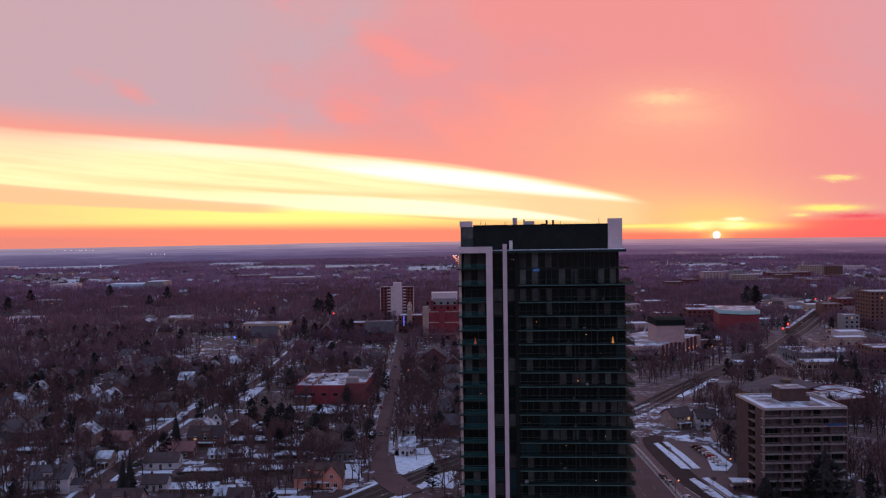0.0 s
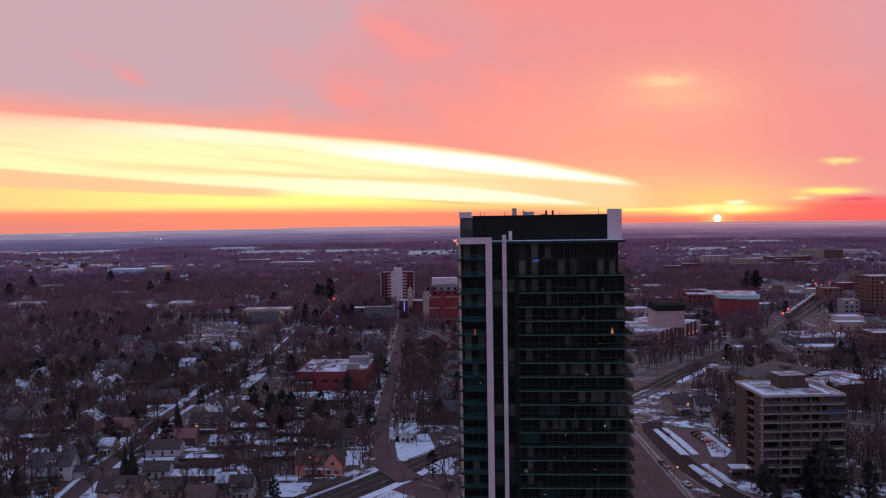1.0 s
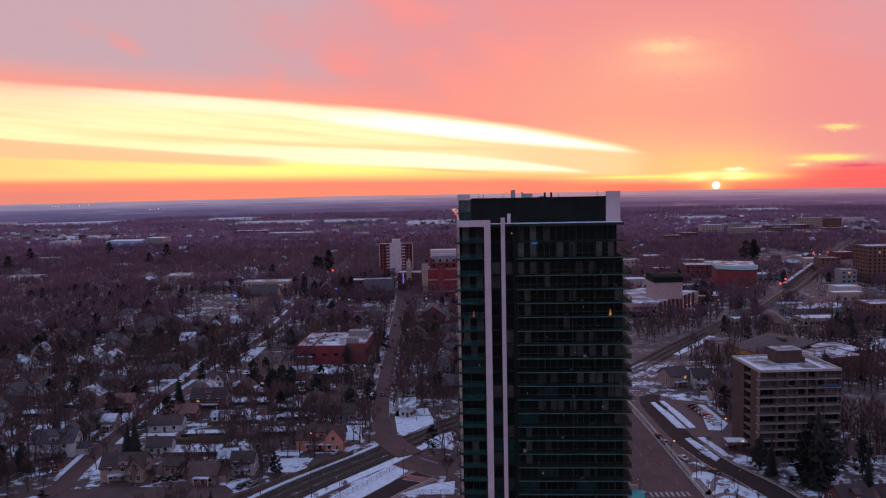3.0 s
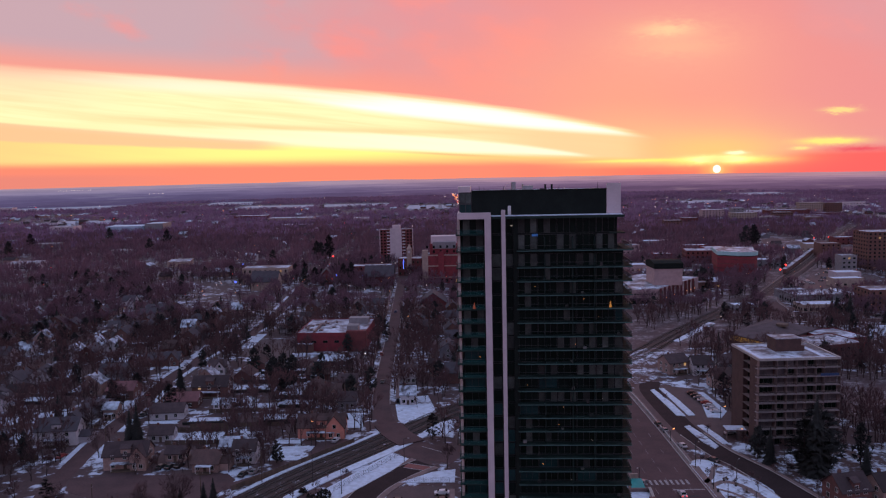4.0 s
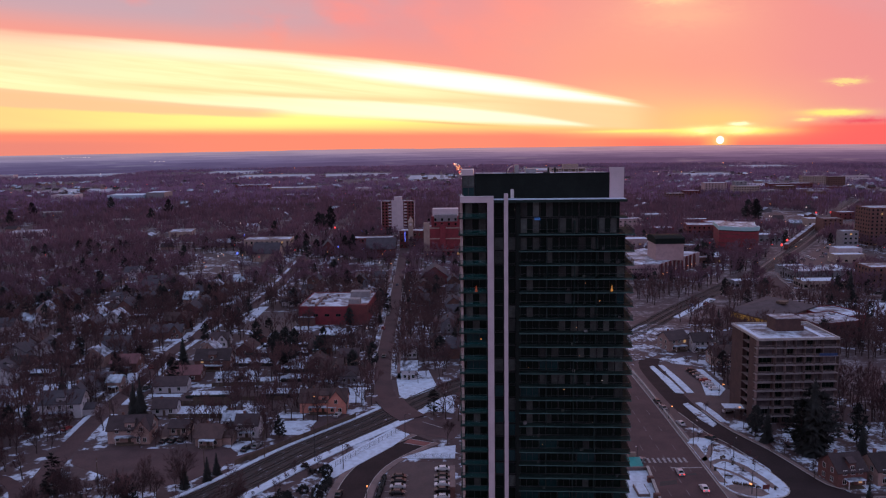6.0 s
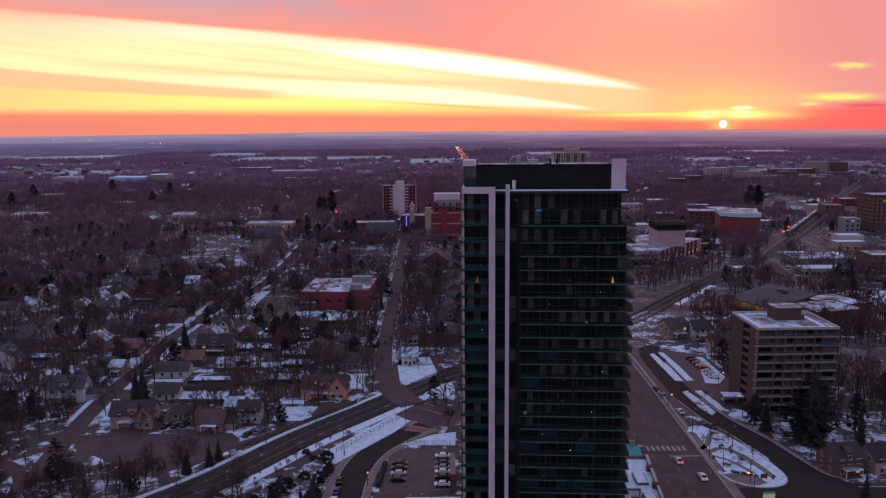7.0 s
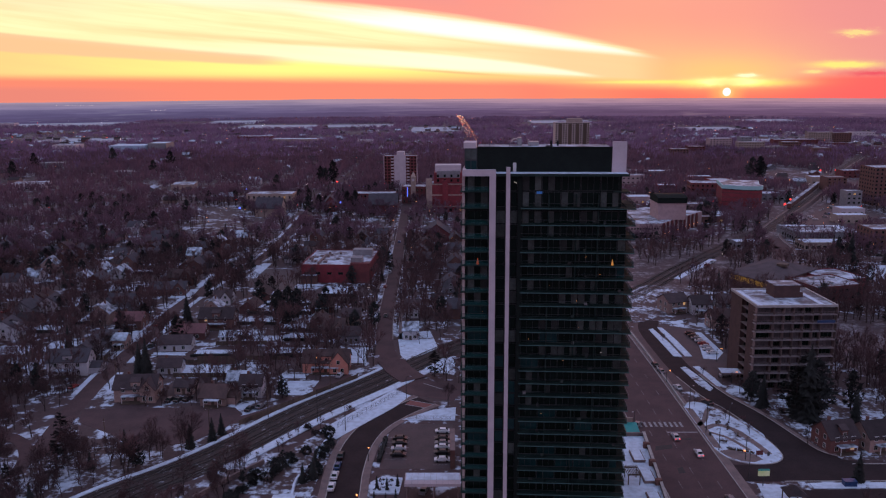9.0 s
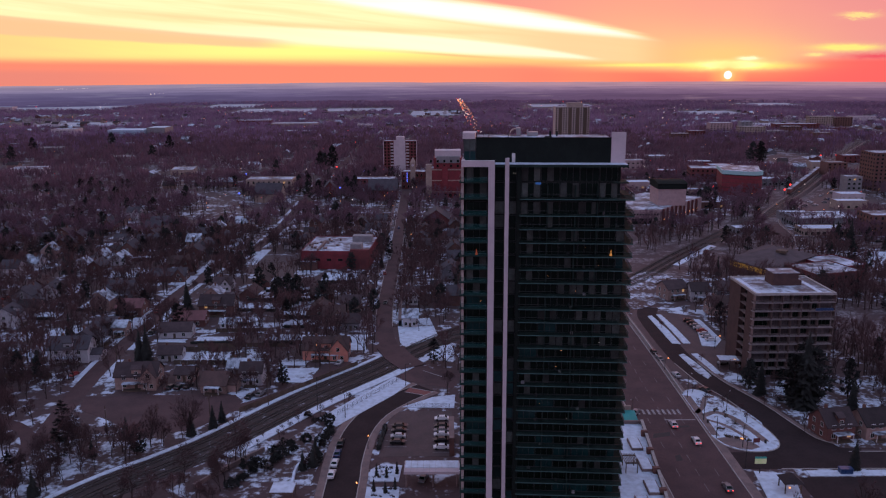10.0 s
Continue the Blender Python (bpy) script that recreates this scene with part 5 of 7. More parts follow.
def theatre():
    t = thing("theatre", pose(126, 543, 0, 0, 0, 0), "pale brick theatre with a dark-roofed fly tower and lit entrance", "theatre")
    part("wall", Shape().prism([(0, 0), (22, 0), (68, 56), (30, 80), (0, 50)], 0, 10), M_pink, t, "pinkish stone-panelled wall")
    part("roof", Shape().prism([(0.5, 0.6), (21.7, 0.6), (67, 55.8), (30, 79), (0.5, 49.6)], 10, 10.15), M_roofsnow, t)
    part("fly_tower", Shape().box(24, 44, 17, 40, 10, 22), M_pink, t, "pale windowless fly tower")
    part("fly_roof", Shape().box(23.6, 44.4, 16.6, 40.4, 22, 26).poly([(x, y, z) for x in (23.4, 44.6) for y, z in ((16.2, 25.6), (22, 27.0), (28.5, 27.5), (35, 27.0), (40.8, 25.6))], [(0, 5, 6, 1), (1, 6, 7, 2), (2, 7, 8, 3), (3, 8, 9, 4), (0, 1, 2, 3, 4), (9, 8, 7, 6, 5), (4, 9, 5, 0)]), M_dark, t, "dark-clad fly tower top")
    u = Vector((46, 56)).normalized()
    n = Vector((u.y, -u.x))
    for i in range(9):
        p = Vector((22, 0)) + u * (4 + i * 7.2)
        q = p + u * 3.4
        p, q = p + n * 0.12, q + n * 0.12
        part("window", Shape().poly([(p.x, p.y, 1), (q.x, q.y, 1), (q.x, q.y, 8), (p.x, p.y, 8)], [(0, 1, 2, 3)]), M_paleframe if i % 2 else M_curtain, t, "tall pale window bay")
        c = p + n * 0.7 - u * 1.4
        part("pier", Shape().rod((c.x, c.y, 0), (c.x, c.y, 10.4), 0.9, 0.9, 4), M_darkred, t, "red brick pier")
        part("wall_lamp", Shape().ball((c.x + n.x, c.y + n.y, 3.2), 0.35), M_lamp, t, "glowing wall lamp")
    part("arcade", Shape().box(2, 16, -0.3, 0.05, 0, 4), M_dark, t, "dark ground-floor opening")
    for i in range(10):
        part("window", window_mesh(1.0, 1.0, M_pane, M_frame), None, t, m=pose(2 + i * 2, 0, 6.2))
    BUSY.append((160, 583, 38, 44))


M_pink = mat("pinkish_stone", (0.36, 0.25, 0.25), (0.27, 0.19, 0.19), 0.85, 0.3, 4)
theatre()


def round_block():
    t = thing("rounded_office", pose(0, 0, 0), "red brick office block with a rounded glazed corner and pale roof", "office block")
    pts = [(235, 676), (249, 665.5)] + [(258 + 9.5 * math.cos(radians(a)), 673 + 9.5 * math.sin(radians(a))) for a in range(-100, 40, 14)] + [(276, 704), (243, 714)]
    part("wall", Shape().prism(pts, 0, 17), M_redbrick, t)
    c = (254, 688)
    big = [(c[0] + (x - c[0]) * 1.03, c[1] + (y - c[1]) * 1.03) for x, y in pts]
    sm = [(c[0] + (x - c[0]) * 0.98, c[1] + (y - c[1]) * 0.98) for x, y in pts]
    part("top_floor", Shape().prism(sm, 17, 18), M_tealpane, t, "glazed top storey")
    part("roof", Shape().prism(big, 17.8, 20.8), M_copper, t, "pale verdigris roof edge")
    part("roof_snow", Shape().prism(sm, 20.8, 21), M_roofsnow, t)
    for k in range(4):
        part("window_band", Shape().prism([(c[0] + (x - c[0]) * 1.004, c[1] + (y - c[1]) * 1.004) for x, y in pts], 2.0 + k * 4, 3.0 + k * 4), M_darkred, t, "darker brick string course")
    for x, y in ((256, 661), (262, 661), (246, 666)):
        part("shop_lamp", Shape().ball((x, y, 3), 0.5), M_lamp, t, "glowing shop lamp")
    BUSY.append((260, 690, 28, 30))


M_copper = mat("verdigris_metal", (0.24, 0.42, 0.42), (0.3, 0.46, 0.46), 0.6, 0.3, 4)
round_block()
block("brick_building", "three-storey red brick building with a snowy roof", "building", 226, 735, 26, 24, 15, -8, M_darkred, 4, 6, "fl", 1.5, 1.6)
block("brick_building", "three-storey red brick building with a snowy roof", "building", 254, 760, 22, 24, 14, 0, M_redbrick, 3, 5, "fl", 1.5, 1.6)
block("shop", "low shop with a snow-covered flat roof", "shop", 187, 505, 16, 10, 4.2, 4, M_grey, 1, 4, "fl", 2, 1.6, roof_m=M_snow)
block("shop", "long low shop row with a snowy flat roof", "shop", 229, 500, 30, 14, 4.5, 0, M_beige, 1, 8, "fl", 2, 1.8, roof_m=M_snow)
block("shop", "grey metal shop with a snowy roof", "shop", 236, 528, 34, 24, 6, 0, M_grey, 1, 8, "fl", 2, 1.8)
block("dark_building", "dark brown three-storey building with a snowy roof", "building", 272, 500, 26, 20, 13, 0, M_brown, 4, 6, "fl")
block("apartment_block", "brown mid-rise apartment block", "apartment block", 372, 690, 32, 26, 33, 0, M_brown, 10, 8, "fl", 1.5, 1.5)
# shops, halls and lots round the railway road
for x, y, w, d, h, yaw, wall, roof, fl, lab in (
        (162, 708, 21, 16, 6, 0, M_pink, M_snow, 1, "low pinkish shop with a snowy flat roof"), (209, 784, 18, 14, 7, -5, M_redbrick, M_snow, 2, "small red brick building with a snowy roof"),
        (225, 702, 18, 12, 5, 0, M_grey, M_roofsnow, 1, "grey shop with a patchy snow roof"), (206, 672, 18, 10, 4.5, 0, M_beige, M_snow, 1, "low beige shop with a snowy roof"),
        (196, 604, 19, 9, 4.5, 8, M_brown, M_roofsnow, 1, "low brown shop beside the railway"), (380, 793, 20, 16, 13, 0, M_brown, M_grey, 4, "dark brown four-storey block"),
        (340, 672, 13, 12, 15, 0, M_grey, M_roofsnow, 4, "narrow grey four-storey building"), (238, 553, 20, 13, 5, 0, M_grey, M_snow, 1, "long low shop with a snow-covered roof"),
        (298, 600, 24, 12, 6, 0, M_beige, M_snow, 1, "beige shop with a snowy flat roof"), (289, 726, 22, 16, 6, 0, M_grey, M_snow, 1, "grey hall with a snow-covered roof"),
        (391, 850, 25, 16, 7, 0, M_beige, M_snow, 1, "beige hall with a snowy roof"), (188, 856, 25, 16, 9, 0, M_pink, M_roofsnow, 2, "pinkish two-storey building with a snowy roof"),
        (231, 908, 20, 16, 8, 0, M_grey, M_snow, 2, "grey two-storey building with a snowy roof"), (320, 640, 20, 14, 5, 0, M_white, M_snow, 1, "white shop with a snowy roof"),
        (130, 760, 22, 14, 7, 0, M_brown, M_snow, 2, "brown two-storey building with a snowy roof"), (262, 860, 26, 14, 7, 0, M_darkred, M_snow, 2, "red brick building with a snow-covered roof"),
        (420, 720, 24, 16, 6, 0, M_grey, M_snow, 1, "grey shop with a snowy flat roof"), (450, 905, 24, 16, 8, 0, M_darkred, M_roofsnow, 2, "red brick shop with a patchy roof"),
        (543, 1183, 26, 18, 12, 0, M_brown, M_roofsnow, 1, "distant dark brown hall"), (424, 1294, 36, 18, 20, 0, M_pink, M_snow, 6, "distant pinkish apartment block"),
        (473, 1292, 19, 16, 22, 0, M_grey, M_snow, 6, "distant grey apartment block"), (550, 1346, 74, 18, 14, 0, M_darkred, M_snow, 4, "long distant red brick apartment row"),
        (-332, 1496, 86, 30, 9, 0, M_beige, M_snow, 1, "long distant shopping hall with a snowy roof"), (-277, 1335, 57, 22, 7, 0, M_pink, M_snow, 1, "distant low pinkish hall with a snowy roof"),
        (-421, 1590, 69, 26, 9, 0, M_darkred, M_snow, 1, "distant red brick hall with a snowy roof"), (-462, 1350, 100, 20, 5, 0, M_white, M_snow, 1, "distant long white shed with a snowy roof"),
        (-1239, 2180, 52, 26, 10, 0, M_white, M_snow, 1, "distant white hall with a snowy roof")):
    block("low_building", lab, "building", x, y, w, d, h + land(x, y), yaw, wall, fl, max(3, int(w / 5)), "f", 1.8, 1.4, roof_m=roof, lit=0.08)
for x0, x1, y0, y1 in ((186, 206, 690, 720), (250, 286, 705, 730), (262, 300, 560, 592), (300, 345, 740, 780), (214, 236, 640, 664), (-470, -250, 1290, 1332), (430, 470, 940, 975)):
    slab("car_park", [(x0, y0), (x1, y0 + 3), (x1 - 4, y1), (x0 + 3, y1 - 2)], 0.05, M_yard, "lot with packed snow between buildings", "car park")
ft = block("apartment_tower", "distant pale concrete apartment tower with dark balconies", "tower block", 157, 1170, 50, 24, 52, 0, M_tan, 17, 14, "f", 2.2, 1.7)
for x in (5, 19, 30, 41):
    part("balcony_bay", Shape().box(x, x + 5, -1.2, 0, 2, 51), M_wood, ft, "dark stacked balconies")
part("penthouse", Shape().box(18, 40, 4, 18, 52, 58), M_beige, ft, "set-back rooftop storey")


M_arena = mat("pale_blue_metal", (0.36, 0.46, 0.56), (0.28, 0.37, 0.46), 0.6, 0.1, 2)
ar = block("arena", "long pale blue metal arena with a snowy roof", "arena", -552, 1290, 58, 40, 13, 0, M_arena, 1, 6, "f", 4, 1.2, roof_m=M_snow)
ar = block("arena", "pale metal hall with two white roof panels", "arena", -492, 1300, 30, 40, 16, 0, M_grey, 1, 3, "f", 4, 1.2, roof_m=M_snow)

far_r = random.Random(31)
for i in range(16):
    a = far_r.uniform(-30, 30)
    r = far_r.uniform(820, 1900)
    x, y = r * math.sin(radians(a)), r * math.cos(radians(a))
    if abs(x - 180) < 60 and 1050 < y < 1260:
        continue
    w, d, h = far_r.uniform(18, 60), far_r.uniform(14, 34), far_r.choice((5, 6, 7, 9, 12))
    block("low_building", "distant low building with a snowy flat roof", "building", x, y, w, d, h + land(x, y), far_r.uniform(-12, 12), far_r.choice((M_grey, M_beige, M_darkred, M_brown, M_white)), max(1, h // 4), max(3, int(w / 6)), "f", 2.2, 1.3, roof_m=far_r.choice((M_roofsnow, M_grey)), lit=0.05)
for x, y, w, h in ((455, 1250, 40, 17), (540, 1290, 30, 14), (640, 1420, 40, 22), (690, 1430, 30, 20), (330, 1180, 26, 12), (370, 1230, 26, 12)):
    block("apartment_block", "distant mid-rise apartment block", "apartment block", x, y, w, 18, h, -5, far_r.choice((M_beige, M_darkred, M_brown)), int(h // 3), int(w // 4), "fl", 1.8, 1.5)


# ---- houses ----
def gable_roof(w, d, h, rise, m_over=0.5, thick=0.22):
    """Two pitched slabs, ridge along x, over a plan w wide and d deep."""
    r = Shape()
    for s in (0, 1):
        y0, zr = (-m_over, h + rise) if s == 0 else (d + m_over, h + rise)
        z0 = h - m_over * rise / (d / 2)
        a = [(-m_over, y0, z0), (w + m_over, y0, z0), (w + m_over, d / 2, zr), (-m_over, d / 2, zr)]
        r.poly(a + [(x, y, z + thick) for x, y, z in a], [(0, 1, 2, 3), (4, 7, 6, 5), (0, 4, 5, 1), (1, 5, 6, 2), (3, 7, 4, 0)] if s else [(3, 2, 1, 0), (5, 6, 7, 4), (1, 5, 4, 0), (2, 6, 5, 1), (0, 4, 7, 3)])
    return r


def house(m, w, d, h, rise, wall_m, roof_m, label, seed=0, porch=True, wing=0, dormer=False, group="", rich=True, gable=0.0):
    """A house with its front towards -y."""
    r = random.Random(seed)
    t = thing("house", m, label, "house", group)
    s = Shape().box(0, w, 0, d, -0.4, h)
    s.poly([(0, 0, h), (0, d, h), (0, d / 2, h + rise - 0.05), (w, 0, h), (w, d, h), (w, d / 2, h + rise - 0.05)], [(0, 2, 1), (3, 4, 5)])
    part("wall", s, wall_m, t)
    part("roof", gable_roof(w, d, h, rise), roof_m, t)
    floors = 2 if h > 4.4 else 1
    wm = window_mesh(1.1, 1.35, M_pane, M_paleframe)
    wl = window_mesh(1.1, 1.35, M_lit, M_paleframe)
    for k in range(floors):
        for x in ((0.22, 0.5, 0.78) if rich else (0.3, 0.7)):
            if k == 0 and x == 0.5:
                continue
            part("window", wl if r.random() < 0.04 else wm, None, t, m=pose(w * x, 0, 0.9 + k * 2.7))
        for y in ((0.3, 0.7) if rich else (0.5,)):
            part("window", wm, None, t, m=pose(0, d * y, 0.9 + k * 2.7, 0, 0, -90))
            part("window", wm, None, t, m=pose(w, d * y, 0.9 + k * 2.7, 0, 0, 90))
    if rise > 2.2:
        part("window", window_mesh(0.8, 1.0, M_pane, M_paleframe), None, t, m=pose(w, d / 2, h + 0.3, 0, 0, 90))
    part("door", Shape().box(w * 0.5 - 0.5, w * 0.5 + 0.5, -0.06, 0.02, 0, 2.05), M_wood, t, "wooden front door")
    part("chimney", Shape().box(w * 0.25, w * 0.25 + 0.7, d * 0.55, d * 0.55 + 0.7, h + rise * 0.4, h + rise + 0.9), M_brown, t, "brick chimney")
    if porch:
        p = part("porch", Shape().box(w * 0.2, w * 0.8, -2.2, -0.02, 2.5, 2.75), M_snowroof, t, "snow-covered porch roof")
        for x in (w * 0.22, w * 0.78):
            part("post", Shape().box(x - 0.08, x + 0.08, -2.1, -1.94, 0, 2.5), M_paleframe, p)
        part("deck", Shape().box(w * 0.2, w * 0.8, -2.2, -0.02, 0, 0.35), M_wood, p)
    if wing:
        g = Shape().box(w, w + wing, d * 0.2, d * 0.8, -0.4, 2.6)
        part("wing", g, wall_m, t, "single-storey side wing")
        part("wing_roof", gable_roof(wing, d * 0.6, 2.6, 1.4, 0.35), roof_m, t, m=pose(w, d * 0.2, 0))
    if gable:
        # a cross gable standing forward of the front wall
        g0, gl, gr = w - gable, d * 0.5 + 1.6, gable * 0.62
        g = Shape().box(g0, w, -1.6, d * 0.5, -0.4, h)
        g.poly([(g0, -1.6, h), (w, -1.6, h), ((g0 + w) / 2, -1.6, h + gr - 0.05)], [(0, 1, 2)])
        part("gable_wing", g, wall_m, t, "projecting gabled bay")
        part("gable_roof", gable_roof(gl, gable, h, gr, 0.4), roof_m, t, m=pose(w, -1.6, 0, 0, 0, 90))
        for x, z in ((0.3, 0.9), (0.7, 0.9), (0.5, h - 0.2)):
            part("window", wm, None, t, m=pose(g0 + gable * x, -1.6, z))
    if dormer:
        dm = part("dormer", Shape().box(w * 0.4, w * 0.62, d * 0.06, d * 0.45, h + 0.2, h + rise * 0.62), wall_m, t)
        part("dormer_roof", gable_roof(w * 0.22, d * 0.4, 0, 0.9, 0.25), roof_m, dm, m=pose(w * 0.4, d * 0.06, h + rise * 0.62))
        part("dormer_window", window_mesh(1.0, 0.9, M_pane, M_paleframe), None, dm, m=pose(w * 0.51, d * 0.06, h + 0.45))
    return t


def home(x, y, yaw, w, d, h, rise, wall_i, roof_m, label, **k):
    house(pose(x, y, 0, 0, 0, yaw), w, d, h, rise, WALLS[wall_i], roof_m, label, **k)
    c, s = math.cos(radians(yaw)), math.sin(radians(yaw))
    BUSY.append((x + c * w / 2 - s * d / 2, y + s * w / 2 + c * d / 2, w / 2 + 2, d / 2 + 2))


BUSY.append((-56, 400, 14, 15))
# houses that stand out
home(-54.2, 278.6, 0, 17, 8.5, 4.2, 3.6, 5, M_brownshingle, "orange-sided house with steep dark gables", dormer=True, gable=7.0, seed=1)
home(-71.5, 254.5, 0, 7.5, 7.5, 4.6, 2.6, 0, M_shingle, "white-sided house with a dark roof beside the lane", seed=3)
home(-78.2, 263.6, 0, 7, 6, 3.2, 2.2, 4, M_snowroof, "low grey house with a snowy roof", porch=False, seed=33)
home(-148, 275.5, 4, 14.5, 10, 5.6, 3.4, 0, M_greyroof, "large white house with a slate-grey roof and chimney", dormer=True, wing=4, seed=4)
home(-113, 251, 4, 14, 8.5, 4.8, 3.4, 1, M_shingle, "tan house with paired gables and a dark roof", dormer=True, gable=5.0, seed=5)
home(-95, 258, 0, 6.4, 6, 2.8, 1.8, 1, M_shingle, "small tan cottage with a dark roof", porch=False, seed=35)
home(-83, 248, -4, 8.6, 9, 3.0, 3.0, 1, M_brownshingle, "tan bungalow with a brown roof", wing=3, seed=6)
home(-117.2, 303.6, 3, 13, 8, 3.0, 2.6, 0, M_shingle, "long white bungalow with a broad dark roof", porch=False, seed=7)
home(-108, 277.6, 4, 8.5, 7, 2.8, 2.2, 0, M_shingle, "small white outbuilding with a dark roof", porch=False, seed=8)
home(-116, 318, 3, 13, 9, 3.2, 2.6, 3, M_pinkroof, "brick bungalow with a faded red roof", porch=False, seed=21)
home(-110, 334, 0, 15, 10, 4.8, 3.6, 2, M_shingle, "broad brown brick house with a dark roof", dormer=True, seed=22)
home(-115, 374, 0, 8.4, 8, 3.6, 2.6, 0, M_shingle, "small white gabled house beside the street", porch=False, gable=4.5, seed=23)
home(-95.6, 315.5, 0, 6.4, 5, 2.6, 1.6, 0, M_snowroof, "white garage with a snow-covered roof", porch=False, seed=24)
home(-146.5, 333, 0, 11.5, 9, 4.2, 2.8, 2, M_pinkroof, "brown brick house with a faded red roof", seed=25)
home(-146, 309.5, 0, 9.5, 8, 5.0, 1.2, 4, M_greyroof, "grey house with a low grey roof", porch=False, seed=26)
home(-136.6, 306, 0, 5.4, 6, 4.2, 2.0, 1, M_snowroof, "narrow tan house with a snowy porch", seed=27)
home(-153, 391, 4, 18, 10, 3.4, 2.8, 2, M_greyroof, "long brown house with a grey roof", porch=False, gable=6.0, seed=28)
home(-168, 284, 0, 5.4, 5, 2.4, 1.4, 2, M_snowroof, "small shed with a snow-covered roof", porch=False, seed=29)
home(-208, 488.5, 0, 10.8, 9, 4.0, 3.2, 3, M_shingle, "brick house with a white-trimmed gable", gable=5.5, seed=30)
home(-232, 562, 0, 8.5, 9, 6.4, 3.2, 0, M_greyroof, "tall white gabled house above a snowy yard", gable=4.0, seed=31)
home(-152, 413.5, 0, 14.4, 9, 4.4, 3.4, 3, M_brownshingle, "brick house with a wide dark gable", gable=7.0, seed=32)
home(-47, 335.5, 0, 8.2, 8, 5.2, 2.6, 1, M_shingle, "tan two-storey house beside the street", porch=False, seed=11)
home(-44, 313, 0, 7.2, 8, 3.6, 2.6, 4, M_shingle, "low grey house with a dark roof beside the street", porch=False, seed=34)
home(-53.5, 320.5, 0, 9.5, 8, 4.0, 3.6, 1, M_brownshingle, "tan house with a brown gabled roof", porch=False, gable=5.0, seed=36)
home(-20.2, 351, 0, 6.8, 9, 4.6, 2.8, 0, M_shingle, "narrow white gabled house beside the street", porch=False, gable=5.0, seed=9)
home(-19, 317, 0, 6.2, 8, 4.4, 2.6, 0, M_snowroof, "white house with a snowy roof beside the street", porch=False, seed=37)
home(-8, 362, 0, 5.2, 8, 4.8, 2.6, 1, M_shingle, "narrow tan gabled house", porch=False, gable=4.0, seed=10)
home(102.5, 355, 20, 10.5, 9.5, 5.4, 3, 1, M_shingle, "tan two-storey house with a dark hipped roof", seed=12)
home(112.8, 353, 0, 8.5, 9, 5.2, 3, 0, M_shingle, "pale two-storey house with a dark roof", seed=13)
home(115, 331, 8, 9, 8, 4.8, 3.2, 1, M_brownshingle, "tan house with a brown roof", porch=False, seed=14)
home(109.5, 211.5, 10, 9, 9, 4.6, 3.6, 3, M_shingle, "brick house with white dormer windows and a porch", dormer=True, seed=15)
home(121, 212, 10, 9, 9, 4.6, 3.4, 1, M_shingle, "tan house with a snowy porch", seed=16)
home(134, 214, 10, 10, 9, 4.8, 3.4, 3, M_shingle, "brick house with a dark roof", seed=17)
home(126, 356, 0, 9, 9, 5, 3, 4, M_shingle, "grey house with a dark roof", seed=18)

PROTO = []
pr = random.Random(5)
for i in range(9):
    w, d = pr.uniform(8, 12.5), pr.uniform(8, 10)
    two = pr.random() < 0.6
    q = house(pose(0, -900 - 30 * i, 0), w, d, 5.2 if two else 3.0, pr.uniform(2.4, 3.8), WALLS[(0, 3, 1, 2, 0, 4, 3, 1, 2)[i]],
              pr.choice((M_shingle, M_greyroof, M_brownshingle, M_snowroof, M_snowroof)), "", seed=i, porch=pr.random() < 0.6, wing=pr.choice((0, 0, 4)), dormer=pr.random() < 0.35, rich=False)
    PROTO.append((q, w, d))
HOUSE_LABELS = ["winter house with a pitched roof on a snowy lot", "detached house beside bare trees", "older house with a chimney and snowy yard"]


def free(x, y, r):
    for ex, ey, ew, ed in CELLS.get((int(x // CELL), int(y // CELL)), ()):
        if ed >= 0:
            if abs(x - ex) < ew + r and abs(y - ey) < ed + r:
                return False
        elif (ex - x) ** 2 + (ey - y) ** 2 < (ew + r) ** 2 + 9:
            return False
    return True


def in_view(x, y, margin=4):
    return y > 150 and abs(math.degrees(math.atan2(x, y))) < 29.5 + margin


hr = random.Random(17)
homes, spots = 0, []
cols = [(-126, 250, 960), (-215, 320, 980), (-305, 400, 1000), (-400, 520, 1000), (-500, 640, 1000), (-30, 440, 640), (-170, 300, 980), (-262, 420, 980), (-75, 300, 620), (-352, 500, 980), (20, 330, 900), (115, 620, 980), (330, 520, 700), (420, 620, 1000), (200, 780, 1000), (300, 800, 1000), (500, 820, 1000), (-450, 620, 1000), (60, 420, 900)]
for cx, y0, y1 in cols:
    for side in (-1, 1):
        y = y0
        while y < y1:
            y += hr.uniform(16, 25)
            x = cx + side * hr.uniform(13, 19)
            if in_view(x, y) and free(x, y, 6.5):
                spots.append((x, y, -side * 90))
hr.shuffle(spots)
near = sorted(spots, key=lambda p: p[1])
for x, y, f in near:
    q, w, d = hr.choice(PROTO)
    if homes < 100:
        yaw = f + hr.uniform(-5, 5) if hr.random() < 0.65 else f + 90 + hr.uniform(-5, 5)
        m = pose(x, y, 0, 0, 0, yaw) @ pose(-w / 2, -d / 2, 0)
        tagged(copy_thing(q, m), hr.choice(HOUSE_LABELS), "house", "houses")
        homes += 1
    BUSY.append((x, y, 6.5, 6.5))
for q, w, d in PROTO:
    for o in (*q.children_recursive, q):
        bpy.data.objects.remove(o)

